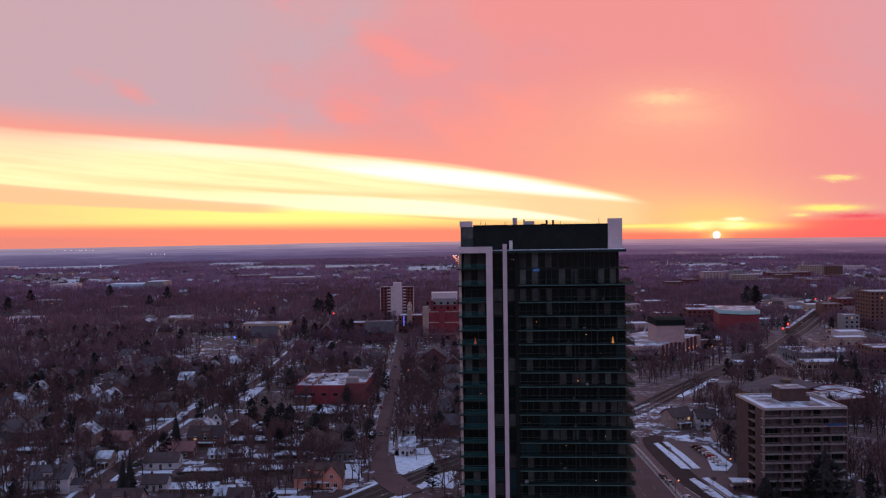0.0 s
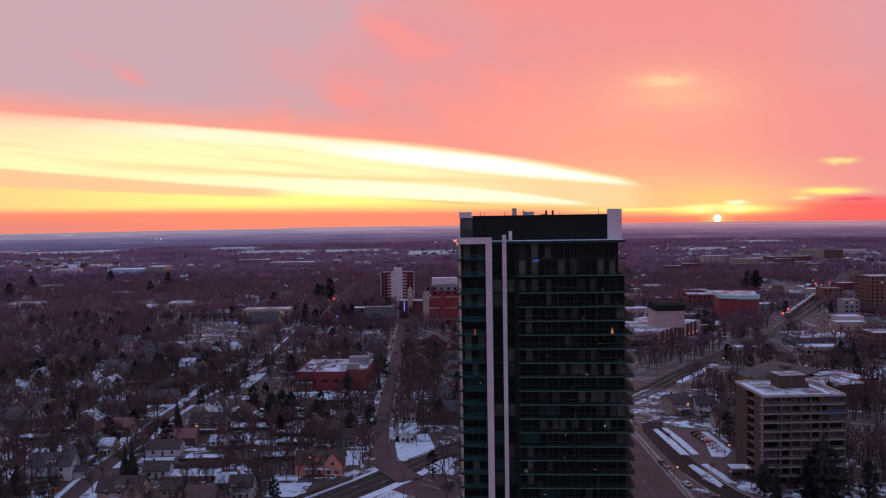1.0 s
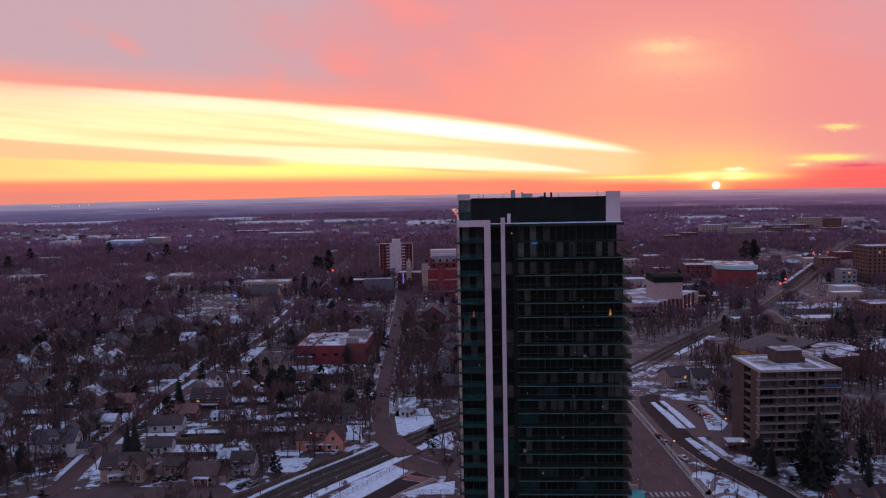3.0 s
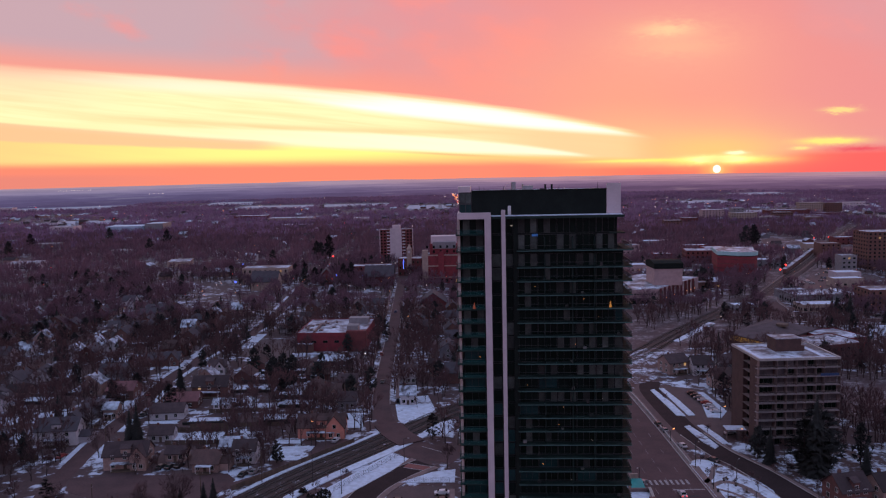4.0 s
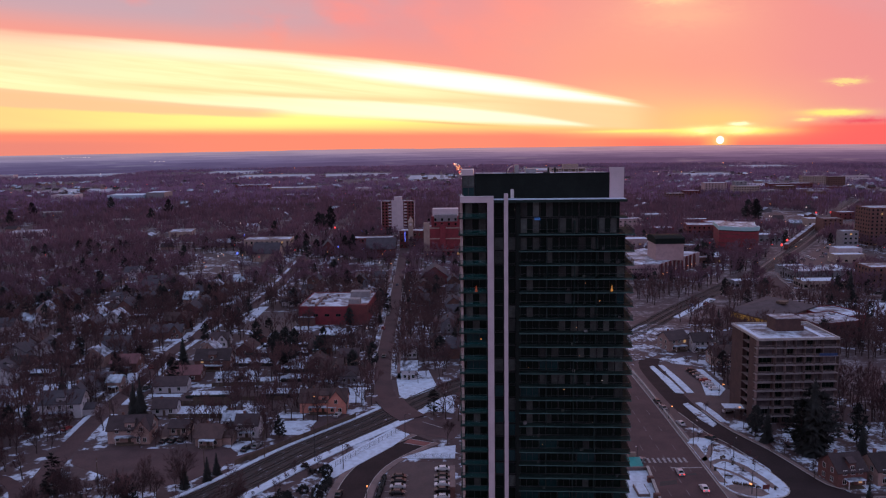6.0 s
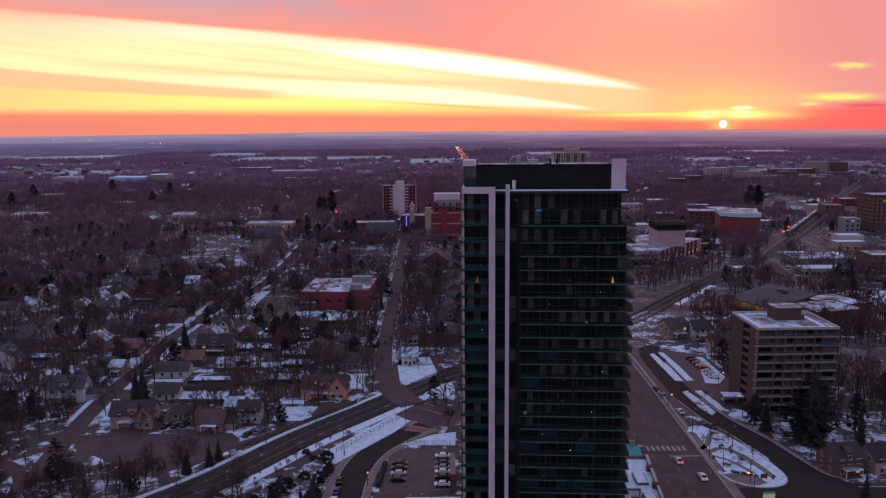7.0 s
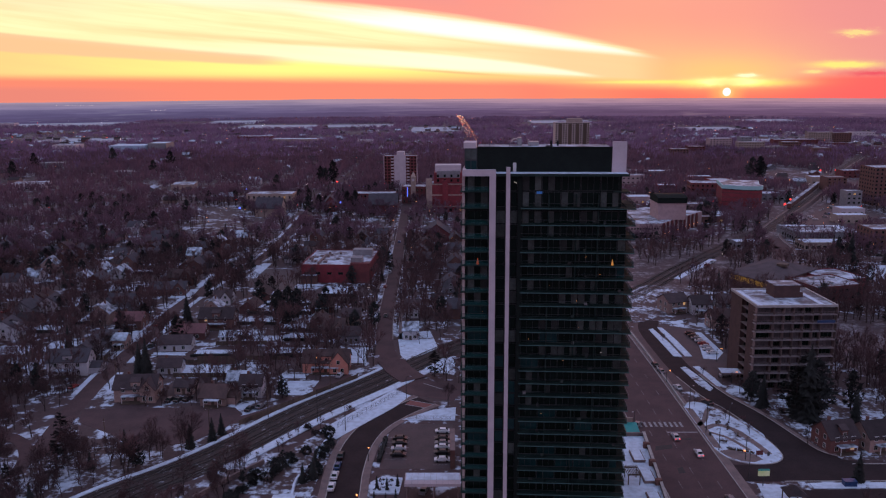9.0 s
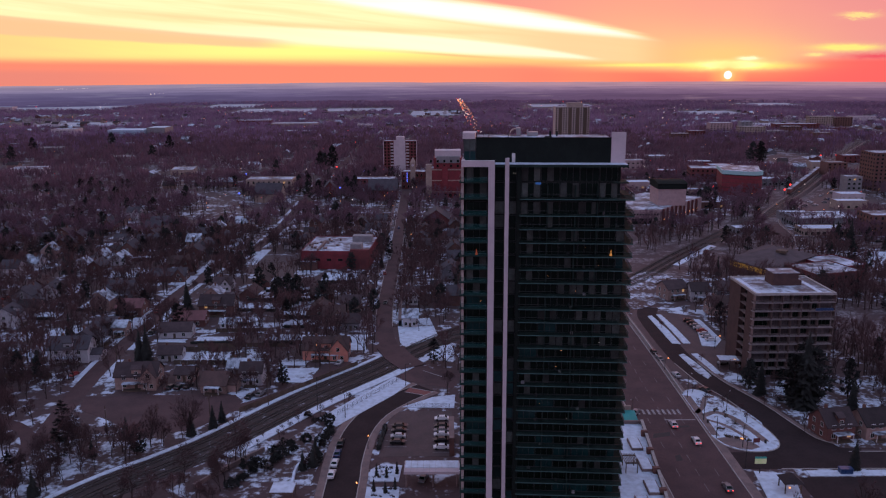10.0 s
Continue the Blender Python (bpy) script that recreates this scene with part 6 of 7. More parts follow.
# farther houses, too many to count
roofs, walls = Shape(), Shape()
for i in range(1100):
    a, r = hr.uniform(-32, 32), hr.uniform(560, 2100)
    x, y = r * math.sin(radians(a)), r * math.cos(radians(a))
    if not free(x, y, 6):
        continue
    w, d, h, e = hr.uniform(9, 14), hr.uniform(8, 10), hr.choice((3.2, 5.4)), hr.uniform(2, 3.5)
    m = pose(x, y, land(x, y), 0, 0, hr.choice((0, 90)) + hr.uniform(-8, 8))
    s = Shape().box(0, w, 0, d, -0.4, h)
    s.poly([(0, 0, h), (0, d, h), (0, d / 2, h + e), (w, 0, h), (w, d, h), (w, d / 2, h + e)], [(0, 2, 1), (3, 4, 5)])
    s.m = [hr.randrange(4)] * len(s.f)
    walls.add(s, m)
    g = gable_roof(w, d, h, e)
    g.m = [1 if hr.random() < 0.5 else 0] * len(g.f)
    roofs.add(g, m)
    BUSY.append((x, y, 4, 4))
far_homes = thing("distant_houses", pose(0, 0, 0), "far rows of small houses under bare trees", "houses", kind="stuff")
part("walls", walls, [WALLS[0], WALLS[1], WALLS[3], WALLS[4]], far_homes)
part("roofs", roofs, [M_shingle, M_snowroof], far_homes)


# ---- hedged yards ----
hg = random.Random(6)


def hedge(x0, y0, x1, y1, h=1.6, w=1.3):
    """A clipped hedge with a ragged outline."""
    a, b = Vector((x0, y0)), Vector((x1, y1))
    d = b - a
    n = int(d.length / 0.45)
    s = Shape()
    u = d.normalized()
    v = Vector((-u.y, u.x))
    for i in range(n):
        c = a + d * (i / n)
        for j in range(5):
            k = c + v * hg.uniform(-w / 2, w / 2)
            z = hg.uniform(0.1, h * 0.7)
            t = hg.uniform(0, 6.28)
            s.poly([(k.x - math.cos(t) * 0.35, k.y - math.sin(t) * 0.35, z), (k.x + math.cos(t) * 0.35, k.y + math.sin(t) * 0.35, z), (k.x + hg.uniform(-0.3, 0.3), k.y + hg.uniform(-0.3, 0.3), z + h * hg.uniform(0.3, 0.5))], [(0, 1, 2)])
    s.prism([a - v * w * 0.4, b - v * w * 0.4, b + v * w * 0.4, a + v * w * 0.4], 0, h * 0.75)
    solid("hedge", s, M_fir, "dark clipped hedge between snowy yards", "hedge", "hedges")


# snowy yards, each with a hedge or fence line on its near side: x from, x to, y from, y to
YARDS = [(-61, -47, 257, 270.5), (-73, -57.5, 297.5, 308), (-40.5, -32, 289, 307), (-86, -69, 319, 324), (-69, -56, 318, 327), (-74, -54.5, 331, 340), (-96, -83, 322, 332),
         (-118, -105, 299, 302.4), (-102, -85.5, 298.5, 305), (-75.5, -68, 272, 288), (-62, -52, 274, 277.6), (-138, -130.5, 316, 331), (-170, -154, 343, 358), (-66, -47, 389, 409),
         (-142, -131, 386, 404), (-135.5, -130, 412, 440), (-165, -157, 284, 291), (-166, -155, 303, 316), (-113, -106.5, 428, 466), (-99, -76, 342, 350), (-94, -64, 357, 364), (-90, -62, 374, 381),
         (-185, -170, 300, 312), (-190, -172, 330, 340), (-200, -182, 372, 384), (-182, -164, 402, 412), (-190, -165, 440, 450), (-238, -222, 553, 559), (-216, -198, 478, 486), (-250, -226, 430, 440)]
for i, (x0, x1, y0, y1) in enumerate(YARDS):
    j = lambda: hg.uniform(-0.8, 0.8)
    solid("snow_yard", Shape().prism([(x0 + j(), y0 + j()), (x1 + j(), y0 + j()), (x1 + j(), (y0 + y1) / 2), (x1 + j(), y1 + j()), (x0 + j(), y1 + j()), (x0 + j(), (y0 + y1) / 2)], -0.2, 0.13), M_snow if i % 3 else M_yard, "snow-covered back yard", "yard", kind="structure")
    BUSY.append(((x0 + x1) / 2, (y0 + y1) / 2, (x1 - x0) / 2 - 0.5, (y1 - y0) / 2 - 0.5))
    if i in (1, 4, 5, 6, 8, 12, 13, 19, 20, 21, 23, 26):
        hedge(x0, y0 - 1.2, x1, y0 - 1.2 + hg.uniform(-0.6, 0.6), hg.uniform(1.3, 2.2))

# ---- trees ----
def grow(shape, p, d, length, rad, level, r, twigs, sides, spray=15, blade=0.022):
    """One limb and its forks; the finest go into the crown as thin blades."""
    q = p + d * length
    if level == 0:
        u = d.orthogonal().normalized()
        u.rotate(Matrix.Rotation(r.uniform(0, 6.28), 3, d))
        twigs.poly([p - u * blade, p + u * blade, q], [(0, 1, 2)])
        return
    bend = (d + Vector((r.uniform(-0.16, 0.16), r.uniform(-0.16, 0.16), 0.06))).normalized()
    mid = p + d * length * 0.5
    q = mid + bend * length * 0.5
    shape.rod(p, mid, rad, rad * 0.8, sides, caps=False)
    shape.rod(mid, q, rad * 0.8, rad * 0.6, sides, caps=False)
    n = r.choice((3, 4)) if level > 1 else spray
    for i in range(n):
        t = r.uniform(0.35, 1.0) if i else 1.0
        a = r.uniform(0.35, 0.85) if i else r.uniform(0.05, 0.3)
        side = d.orthogonal().normalized()
        side.rotate(Matrix.Rotation(6.28 * i / n + r.uniform(-0.6, 0.6), 3, d))
        e = (bend * math.cos(a) + side * math.sin(a) + Vector((0, 0, 0.16))).normalized()
        start = p.lerp(mid, t * 2) if t < 0.5 else mid.lerp(q, t * 2 - 1)
        grow(shape if level > 2 else twigs, start, e, length * r.uniform(0.6, 0.86), rad * (0.5 if i else 0.6), level - 1, r, twigs, 3, spray, blade)


def bare_tree(seed, height, levels=4, spray=15, blade=0.022):
    r = random.Random(seed)
    wood, twigs = Shape(), Shape()
    grow(wood, Vector((0, 0, -0.3)), Vector((r.uniform(-0.06, 0.06), r.uniform(-0.06, 0.06), 1)).normalized(), height * 0.3, height * 0.012 + 0.04, levels, r, twigs, 5, spray, blade)
    return wood, twigs


def fir(seed, height, spread):
    r = random.Random(seed)
    wood, crown = Shape().rod((0, 0, -0.3), (0, 0, height * 0.97), 0.02 * height, 0.02, 6), Shape()
    layers = int(height * 2.6)
    for i in range(layers):
        k = i / layers
        z = height * (0.05 + 0.93 * k)
        rad = spread * (1 - k) ** 0.8 * r.uniform(0.6, 1.1) + 0.12
        n = max(7, int(20 * (1 - k) + 6))
        for j in range(n):
            a = 6.283 * (j + r.random()) / n
            c, s = math.cos(a), math.sin(a)
            l, w = rad * r.uniform(0.55, 1.12), rad * r.uniform(0.14, 0.24) + 0.1
            zz = z + r.uniform(-0.2, 0.2)
            tip = (c * l, s * l, zz - l * r.uniform(0.2, 0.55))
            crown.poly([(0, 0, zz + 0.25), (c * l * 0.6 - s * w, s * l * 0.6 + c * w, zz - l * 0.25), tip, (c * l * 0.6 + s * w, s * l * 0.6 - c * w, zz - l * 0.18)], [(0, 1, 2), (0, 2, 3)])
    return wood, crown


def pine(seed, height):
    """An old evergreen with a broad, dense, uneven crown."""
    r = random.Random(seed)
    wood, crown = Shape().rod((0, 0, -0.3), (0, 0, height * 0.85), 0.02 * height, 0.05, 6), Shape()
    for i in range(72):
        k = r.uniform(0.12, 0.97)
        wide = math.sin(math.pi * min(1.0, 0.22 + 0.8 * k)) ** 0.7
        rad = height * 0.27 * wide * r.random() ** 0.6
        a = r.uniform(0, 6.28)
        c = Vector((math.cos(a) * rad, math.sin(a) * rad, height * k))
        for j in range(18):
            d = Vector((r.gauss(0, 1), r.gauss(0, 1), r.gauss(0.15, 0.7))).normalized()
            u = d.orthogonal().normalized() * height * 0.02
            l = height * r.uniform(0.05, 0.12)
            crown.poly([c + u, c - u, c + d * l], [(0, 1, 2)])
    return wood, crown


def bush(seed, height, wide):
    """A dense evergreen shrub, broad and ragged."""
    r = random.Random(seed)
    wood, crown = Shape().rod((0, 0, -0.2), (0, 0, height * 0.6), 0.09, 0.04, 5), Shape()
    for i in range(60):
        a, k = r.uniform(0, 6.28), r.random() ** 0.5
        z = height * r.uniform(0.1, 0.95) * (1 - 0.55 * k * k)
        c = Vector((math.cos(a) * k * wide, math.sin(a) * k * wide, z))
        for j in range(14):
            d = Vector((r.gauss(0, 1), r.gauss(0, 1), r.gauss(0.4, 0.8))).normalized()
            u = d.orthogonal().normalized() * 0.11
            crown.poly([c + u, c - u, c + d * r.uniform(0.35, 0.8)], [(0, 1, 2)])
    return wood, crown


def tree_thing(name, pair, crown_m, label, category):
    t = thing(name, pose(0, -2000, 0), label, category)
    part("trunk", pair[0], M_trunk, t, "dark bare trunk and limbs")
    part("crown", pair[1], crown_m, t)
    return t


TREES = [tree_thing("bare_tree", bare_tree(40 + i, h, 5 if i < 4 else 4, 12 if i < 4 else 26), M_twig, "tall leafless deciduous tree standing in snow", "tree") for i, h in enumerate((13, 15, 11.5, 9.5, 12, 8))]
FIRS = [tree_thing("conifer", fir(70 + i, h, s), M_fir, "dark green conifer standing in snow", "conifer") for i, (h, s) in enumerate(((12, 3.0), (16, 3.8), (8, 2.2), (22, 6.2)))]
PINES = [tree_thing("pine", pine(80 + i, h), M_fir, "dark broad evergreen standing among houses", "evergreen") for i, h in enumerate((11, 14, 20))]
BUSHES = [tree_thing("shrub", bush(60 + i, h, w), M_fir, "dense dark evergreen shrub in a snowy garden", "shrub") for i, (h, w) in enumerate(((3.2, 1.9), (4.4, 2.3), (2.4, 1.6)))]
tr = random.Random(23)


def plant(proto, x, y, s=1.0, group="", z=0.0):
    t = copy_thing(proto, pose(x, y, z, 0, 0, tr.uniform(0, 360)) @ Matrix.Diagonal((s, s, s * tr.uniform(0.9, 1.1), 1)))
    t.scale = (s, s, s * tr.uniform(0.9, 1.1))
    if group:
        t["group"] = group
    return t


BUSY.append((-27, 256, 17, 28))
BUSY.append((-43, 208, 13, 22))
BUSY.append((rail_line[:75:2], 9.5))
# single trees that stand out
plant(FIRS[3], 113.5, 236, 1.08)
plant(PINES[2], 116.5, 237, 1.0)
plant(PINES[2], 110, 236.5, 0.95)
plant(PINES[2], 115, 240, 1.05)
for x, y, s in ((101.2, 250, .75), (103.5, 254, .6), (131, 243, .9), (141, 222, .8), (-76.5, 344, 1.0), (-72.5, 346, 1.1), (-69.5, 351, 1.0), (-79, 350, .9), (-116, 412, .95), (-112.5, 416, .8), (-52, 414, .8), (-58, 362, .8), (-47, 372, .7), (-92, 372, .9), (-115, 644, 1.2), (-109, 662, 1.2), (-85, 661, 1.3), (-79, 667, 1.2), (-131, 842, 1.6), (-126, 864, 1.7), (-137, 850, 1.5), (-210, 627, 1.2), (-178, 819, 1.2), (137, 513, .8), (150, 520, .8), (345, 900, 1.9), (355, 902, 1.9), (350, 890, 1.6), (-466, 1100, 1.6), (-517, 935, 1.5), (-540, 1030, 1.6), (-358, 958, 1.4), (-372, 1060, 1.6)):
    plant(PINES[1], x, y, s)
plant(FIRS[1], 103.5, 246, 0.75)
plant(FIRS[1], 127, 232, 0.7)
for x, y, s in ((-76.3, 216.8, 0.72), (-71.0, 221.4, 0.68), (-69.6, 226, 0.6), (-113, 274, 0.9), (-110.2, 273.4, 0.95), (-117.5, 342, 0.95), (239, 477, 1.0), (247.5, 477, 1.0), (262, 462, 1.1)):
    plant(FIRS[1 if s > 0.85 else 0], x, y, s)
rows = [curve(g, 2.6) for g in ([(-36.5, 226), (-35.4, 217), (-36.8, 209), (-37.5, 200), (-39.5, 194)], [(-41.5, 212), (-44.5, 206), (-47.5, 200), (-52, 194), (-57, 187)], [(-45.5, 210), (-50, 202), (-54, 196)], [(-43, 229), (-41, 226)])]
for line in rows:
    for q in line:
        if tr.random() < 0.85:
            plant(tr.choice(BUSHES), q.x + tr.uniform(-0.8, 0.8), q.y + tr.uniform(-0.8, 0.8), tr.uniform(0.7, 1.25), "garden shrubs")
for x, y, s in ((-36.7, 197.5, 0.62), (-39.2, 195.5, 0.5), (-37.2, 204, 0.5)):
    plant(FIRS[0], x, y, s)
for x, y, s in ((81, 246, .5), (84, 239, .5), (88, 236, .5), (91, 224, .55), (86, 228, .45), (80, 236, .45), (92, 232, .5), (105, 236, .9), (101, 252, .8), (106, 218, .7), (118, 246, 1), (128, 250, 1), (140, 240, 1), (134, 228, .9), (145, 252, 1), (110, 250, .9), (115, 238, .8), (121, 252, .9), (136, 254, 1), (127, 218, .8), (148, 232, 1), (142, 248, .9), (101, 236, .6), (-9, 321, .8), (-15, 318, .9), (-12, 312, .7), (-38, 196, .5), (-56, 284, 1), (-61, 268, .9), (93, 275, .5), (89, 315, .5), (104, 335, .6)):
    plant(TREES[3 + int(x * 7) % 3], x, y, s)
# woods and street trees, nearest first
count = 0
cands = []
for i in range(34000):
    a, r = tr.uniform(-33, 33), 160 + 640 * tr.random() ** 0.75
    cands.append((r * math.sin(radians(a)), r * math.cos(radians(a))))
cells = set()


def spaced(x, y, g):
    c = (int(x / g), int(y / g), g)
    if c in cells:
        return False
    cells.add(c)
    return True


for i in range(900):
    x, y = tr.uniform(-165, -58), tr.uniform(150, 268)
    if y > 216 and x > -130:
        continue
    if free(x, y, 0.3) and spaced(x, y, 6.0) and in_view(x, y):
        plant(tr.choice(TREES[:4]), x, y, tr.uniform(0.65, 0.95), "trees beside the railway")
        count += 1
# trees leaning over the residential street
for q in west[4:70:3]:
    for d in (-6.5, 7.0):
        if tr.random() < 0.7:
            plant(tr.choice(TREES[:5]), q.x + d + tr.uniform(-1, 1), q.y + tr.uniform(-3, 3), tr.uniform(0.7, 1.0), "street trees")
# thickets along the south side of the railway
for q in offset(rail_line, 11.5)[4:42]:
    for k in range(2):
        x, y = q.x + tr.uniform(-2.6, 2.6), q.y + tr.uniform(-2.6, 2.6)
        if tr.random() < 0.75 and y < 246:
            plant(tr.choice(TREES[3:]), x, y, tr.uniform(0.3, 0.5), "railway thicket")
cands.sort(key=lambda p: p[1])
MID = []
for i in range(6):
    MID.append(bare_tree(90 + i, tr.uniform(10, 14), 3, 22, 0.035))
rest = []
for x, y in cands:
    if not in_view(x, y) or not free(x, y, 0.5):
        continue
    dens = noise.noise((x / 70, y / 70, 2.0))
    if dens < (-0.25 if x < 50 and y < 520 else -0.35) or (-230 < x < 0 and 560 < y < 790 and dens < -0.15) or (x > 60 and dens < -0.35 and y > 385) or not spaced(x, y, 5.2 if x < 50 else 4.8 if x > 148 and y < 385 else 6.4 if x > 128 and y < 385 else 6.0):
        continue
    if count < 300:
        plant(tr.choice(FIRS[:3] + PINES[:1] * 2) if tr.random() < 0.06 and not (x > 60 and y > 385) else tr.choice(TREES), x, y, tr.uniform(0.7, 1.1), "garden trees")
        count += 1
    else:
        rest.append((x, y))


def fold(items, name, label):
    """Many trees as two meshes."""
    packs = {}
    for i, (w, t) in enumerate(MID):
        packs[i] = [(np.array(s.v), [tuple(f) for f in s.f]) for s in (w, t)]
    fw, fc = fir(99, 11, 2.6)
    pw, pc = pine(98, 11)
    packs["pine"] = [(np.array(pw.v), pw.f), (np.array(pc.v), pc.f)]
    packs["fir"] = [(np.array(fw.v), fw.f), (np.array(fc.v), fc.f)]
    data = {k: [[], [], 0] for k in ("trunks", "near_crowns", "crowns", "needles")}
    for x, y, s in items:
        key = "fir" if tr.random() < 0.012 else "pine" if tr.random() < 0.055 else tr.randrange(6)
        a = tr.uniform(0, 6.28)
        rot = np.array([[math.cos(a), -math.sin(a), 0], [math.sin(a), math.cos(a), 0], [0, 0, 1]]) * s * (1.0 if key in ("fir", "pine") else 1.3)
        # Crowns beyond 520 m take the haze-tinted twig colour.
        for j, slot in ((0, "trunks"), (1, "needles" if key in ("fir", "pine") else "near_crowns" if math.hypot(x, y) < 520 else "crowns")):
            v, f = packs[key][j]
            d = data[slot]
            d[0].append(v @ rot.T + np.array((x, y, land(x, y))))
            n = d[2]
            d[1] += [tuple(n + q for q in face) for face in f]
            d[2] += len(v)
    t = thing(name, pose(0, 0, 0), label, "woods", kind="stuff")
    for slot, m in (("trunks", M_trunk), ("near_crowns", M_twig), ("crowns", M_hazetwig), ("needles", M_fir)):
        if data[slot][0]:
            me = bpy.data.meshes.new(slot)
            me.from_pydata(np.concatenate(data[slot][0]).tolist(), [], data[slot][1])
            me.materials.append(m)
            part(slot, me, None, t)


fold([(x, y, tr.uniform(0.75, 1.15)) for x, y in rest], "town_trees", "leafless trees between the houses of the town")

# the distant woods: small crowns of many blades
wv, wf, wm = [], [], []


def tuft(x, y, s, n):
    z0 = land(x, y)
    for i in range(n):
        a, k = tr.uniform(0, 6.28), tr.random() ** 0.5
        bx, by, bz = x + math.cos(a) * k * 3.2 * s, y + math.sin(a) * k * 3.2 * s, z0 + s * tr.uniform(1.5, 6)
        h, w = s * tr.uniform(2.5, 5.0) * (1.2 - 0.5 * k), s * tr.uniform(0.25, 0.6)
        j = len(wv)
        c, e = math.cos(a * 3) * w, math.sin(a * 3) * w
        wv.extend(((bx - c, by - e, bz), (bx + c, by + e, bz), (bx + math.cos(a) * s, by + math.sin(a) * s, bz + h)))
        wf.append((j, j + 1, j + 2))
    j = len(wv)
    wv.extend(((x - 0.3, y, z0 - 0.5), (x + 0.3, y, z0 - 0.5), (x, y, z0 + 5 * s)))
    wf.append((j, j + 1, j + 2))


# open snow fields among the far woods: x from, x to, y from, y to
FIELDS = [(-1290, -930, 2190, 2600), (-720, -560, 2300, 2520), (-560, -350, 2040, 2230), (-330, -150, 2090, 2230), (-90, 30, 1900, 2080), (560, 700, 1840, 2010), (860, 1010, 2250, 2420), (240, 420, 2260, 2420), (-830, -640, 1560, 1680), (560, 690, 1480, 1570)]
for x0, x1, y0, y1 in FIELDS:
    pts = [(x0 + (x1 - x0) * i / 6, y) for y in (y0, (y0 + y1) / 2, y1) for i in range(7)]
    fs = Shape().poly([(x, y, land(x, y) + 0.9) for x, y in pts], [(7 * j + i, 7 * j + i + 1, 7 * j + i + 8, 7 * j + i + 7) for j in (0, 1) for i in range(6)])
    solid("snow_field", fs, M_field, "open snow-covered field among distant woods", "field", kind="structure")


def field(x, y):
    return any(x0 - 8 < x < x1 + 8 and y0 - 50 < y < y1 for x0, x1, y0, y1 in FIELDS)


n_far = 0
for i in range(90000):
    a, r = tr.uniform(-33, 33), 800 + 1850 * tr.random() ** 0.95
    x, y = r * math.sin(radians(a)), r * math.cos(radians(a))
    dens = noise.noise((x / 160, y / 240, 7.0)) + 0.4 * noise.noise((x / 50, y / 70, 1.0))
    if dens < (-0.45 if r < 1500 else -0.3) or n_far > 31000 or field(x, y) or not spaced(x, y, 8.0 if r < 1500 else 11.0):
        continue
    if r < 1300 and not free(x, y, 0.5):
        continue
    tuft(x, y, tr.uniform(0.9, 1.5) if r < 1600 else tr.uniform(1.0, 1.35), 22 if r < 1400 else 13)
    # Painted haze by distance: mid tone nearer, paler purple beyond about 1350 m.
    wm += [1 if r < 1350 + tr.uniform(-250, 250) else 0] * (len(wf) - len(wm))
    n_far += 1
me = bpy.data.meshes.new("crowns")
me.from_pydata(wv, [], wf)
me.materials.append(M_hazewood)
me.materials.append(M_hazetwig)
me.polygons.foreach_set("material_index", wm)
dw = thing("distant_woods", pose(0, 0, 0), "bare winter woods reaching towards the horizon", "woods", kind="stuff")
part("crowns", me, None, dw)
for q in TREES + FIRS + PINES + BUSHES:
    for o in (*q.children_recursive, q):
        bpy.data.objects.remove(o)


# ---- cars ----
def car(paint):
    t = thing("car", pose(0, -2000, 0), "parked car", "car")
    b = Shape()
    side = [(-2.2, 0.35), (2.2, 0.35), (2.25, 0.75), (1.35, 0.95), (0.75, 1.42), (-0.9, 1.45), (-1.6, 1.0), (-2.2, 0.92)]
    n = len(side)
    b.poly([(x, -0.86 if z < 1.1 else -0.68, z) for x, z in side] + [(x, 0.86 if z < 1.1 else 0.68, z) for x, z in side],
           [tuple(range(n)), tuple(range(n, 2 * n))[::-1]] + [(i, i + n, (i + 1) % n + n, (i + 1) % n) for i in range(n)])
    part("body", b, paint, t)
    g = Shape()
    g.poly([(1.33, -0.7, 0.98), (1.33, 0.7, 0.98), (0.82, 0.6, 1.4), (0.82, -0.6, 1.4)], [(0, 1, 2, 3)])
    g.v = [(x + 0.03, y, z + 0.02) for x, y, z in g.v]
    part("windscreen", g, M_pane, t, "dark windscreen")
    g = Shape().poly([(-1.6, -0.7, 1.03), (-1.6, 0.7, 1.03), (-0.98, 0.6, 1.44), (-0.98, -0.6, 1.44)], [(3, 2, 1, 0)])
    g.v = [(x - 0.03, y, z + 0.02) for x, y, z in g.v]
    part("rear_window", g, M_pane, t, "dark rear window")
    for s in (-1, 1):
        part("side_window", Shape().poly([(-1.3, s * 0.80, 1.02), (1.1, s * 0.80, 1.02), (0.65, s * 0.72, 1.36), (-0.85, s * 0.72, 1.38)], [(0, 1, 2, 3)]), M_pane, t, "dark side window")
        for x in (-1.35, 1.4):
            part("wheel", Shape().rod((x, s * 0.72, 0.32), (x, s * 0.9, 0.32), 0.33, 0.33, 12), M_tyre, t, "black tyre")
        part("headlight", Shape().box(2.16, 2.27, s * 0.6 - 0.18, s * 0.6 + 0.18, 0.62, 0.76), M_paleframe, t)
        part("tail_light", Shape().box(-2.24, -2.15, s * 0.65 - 0.15, s * 0.65 + 0.15, 0.72, 0.88), CAR_PAINT[3], t, "red tail light")
    return t


CARS = [car(p) for p in CAR_PAINT]
COLOURS = ("white", "black", "grey", "dark red", "silver", "dark blue")
cr = random.Random(8)


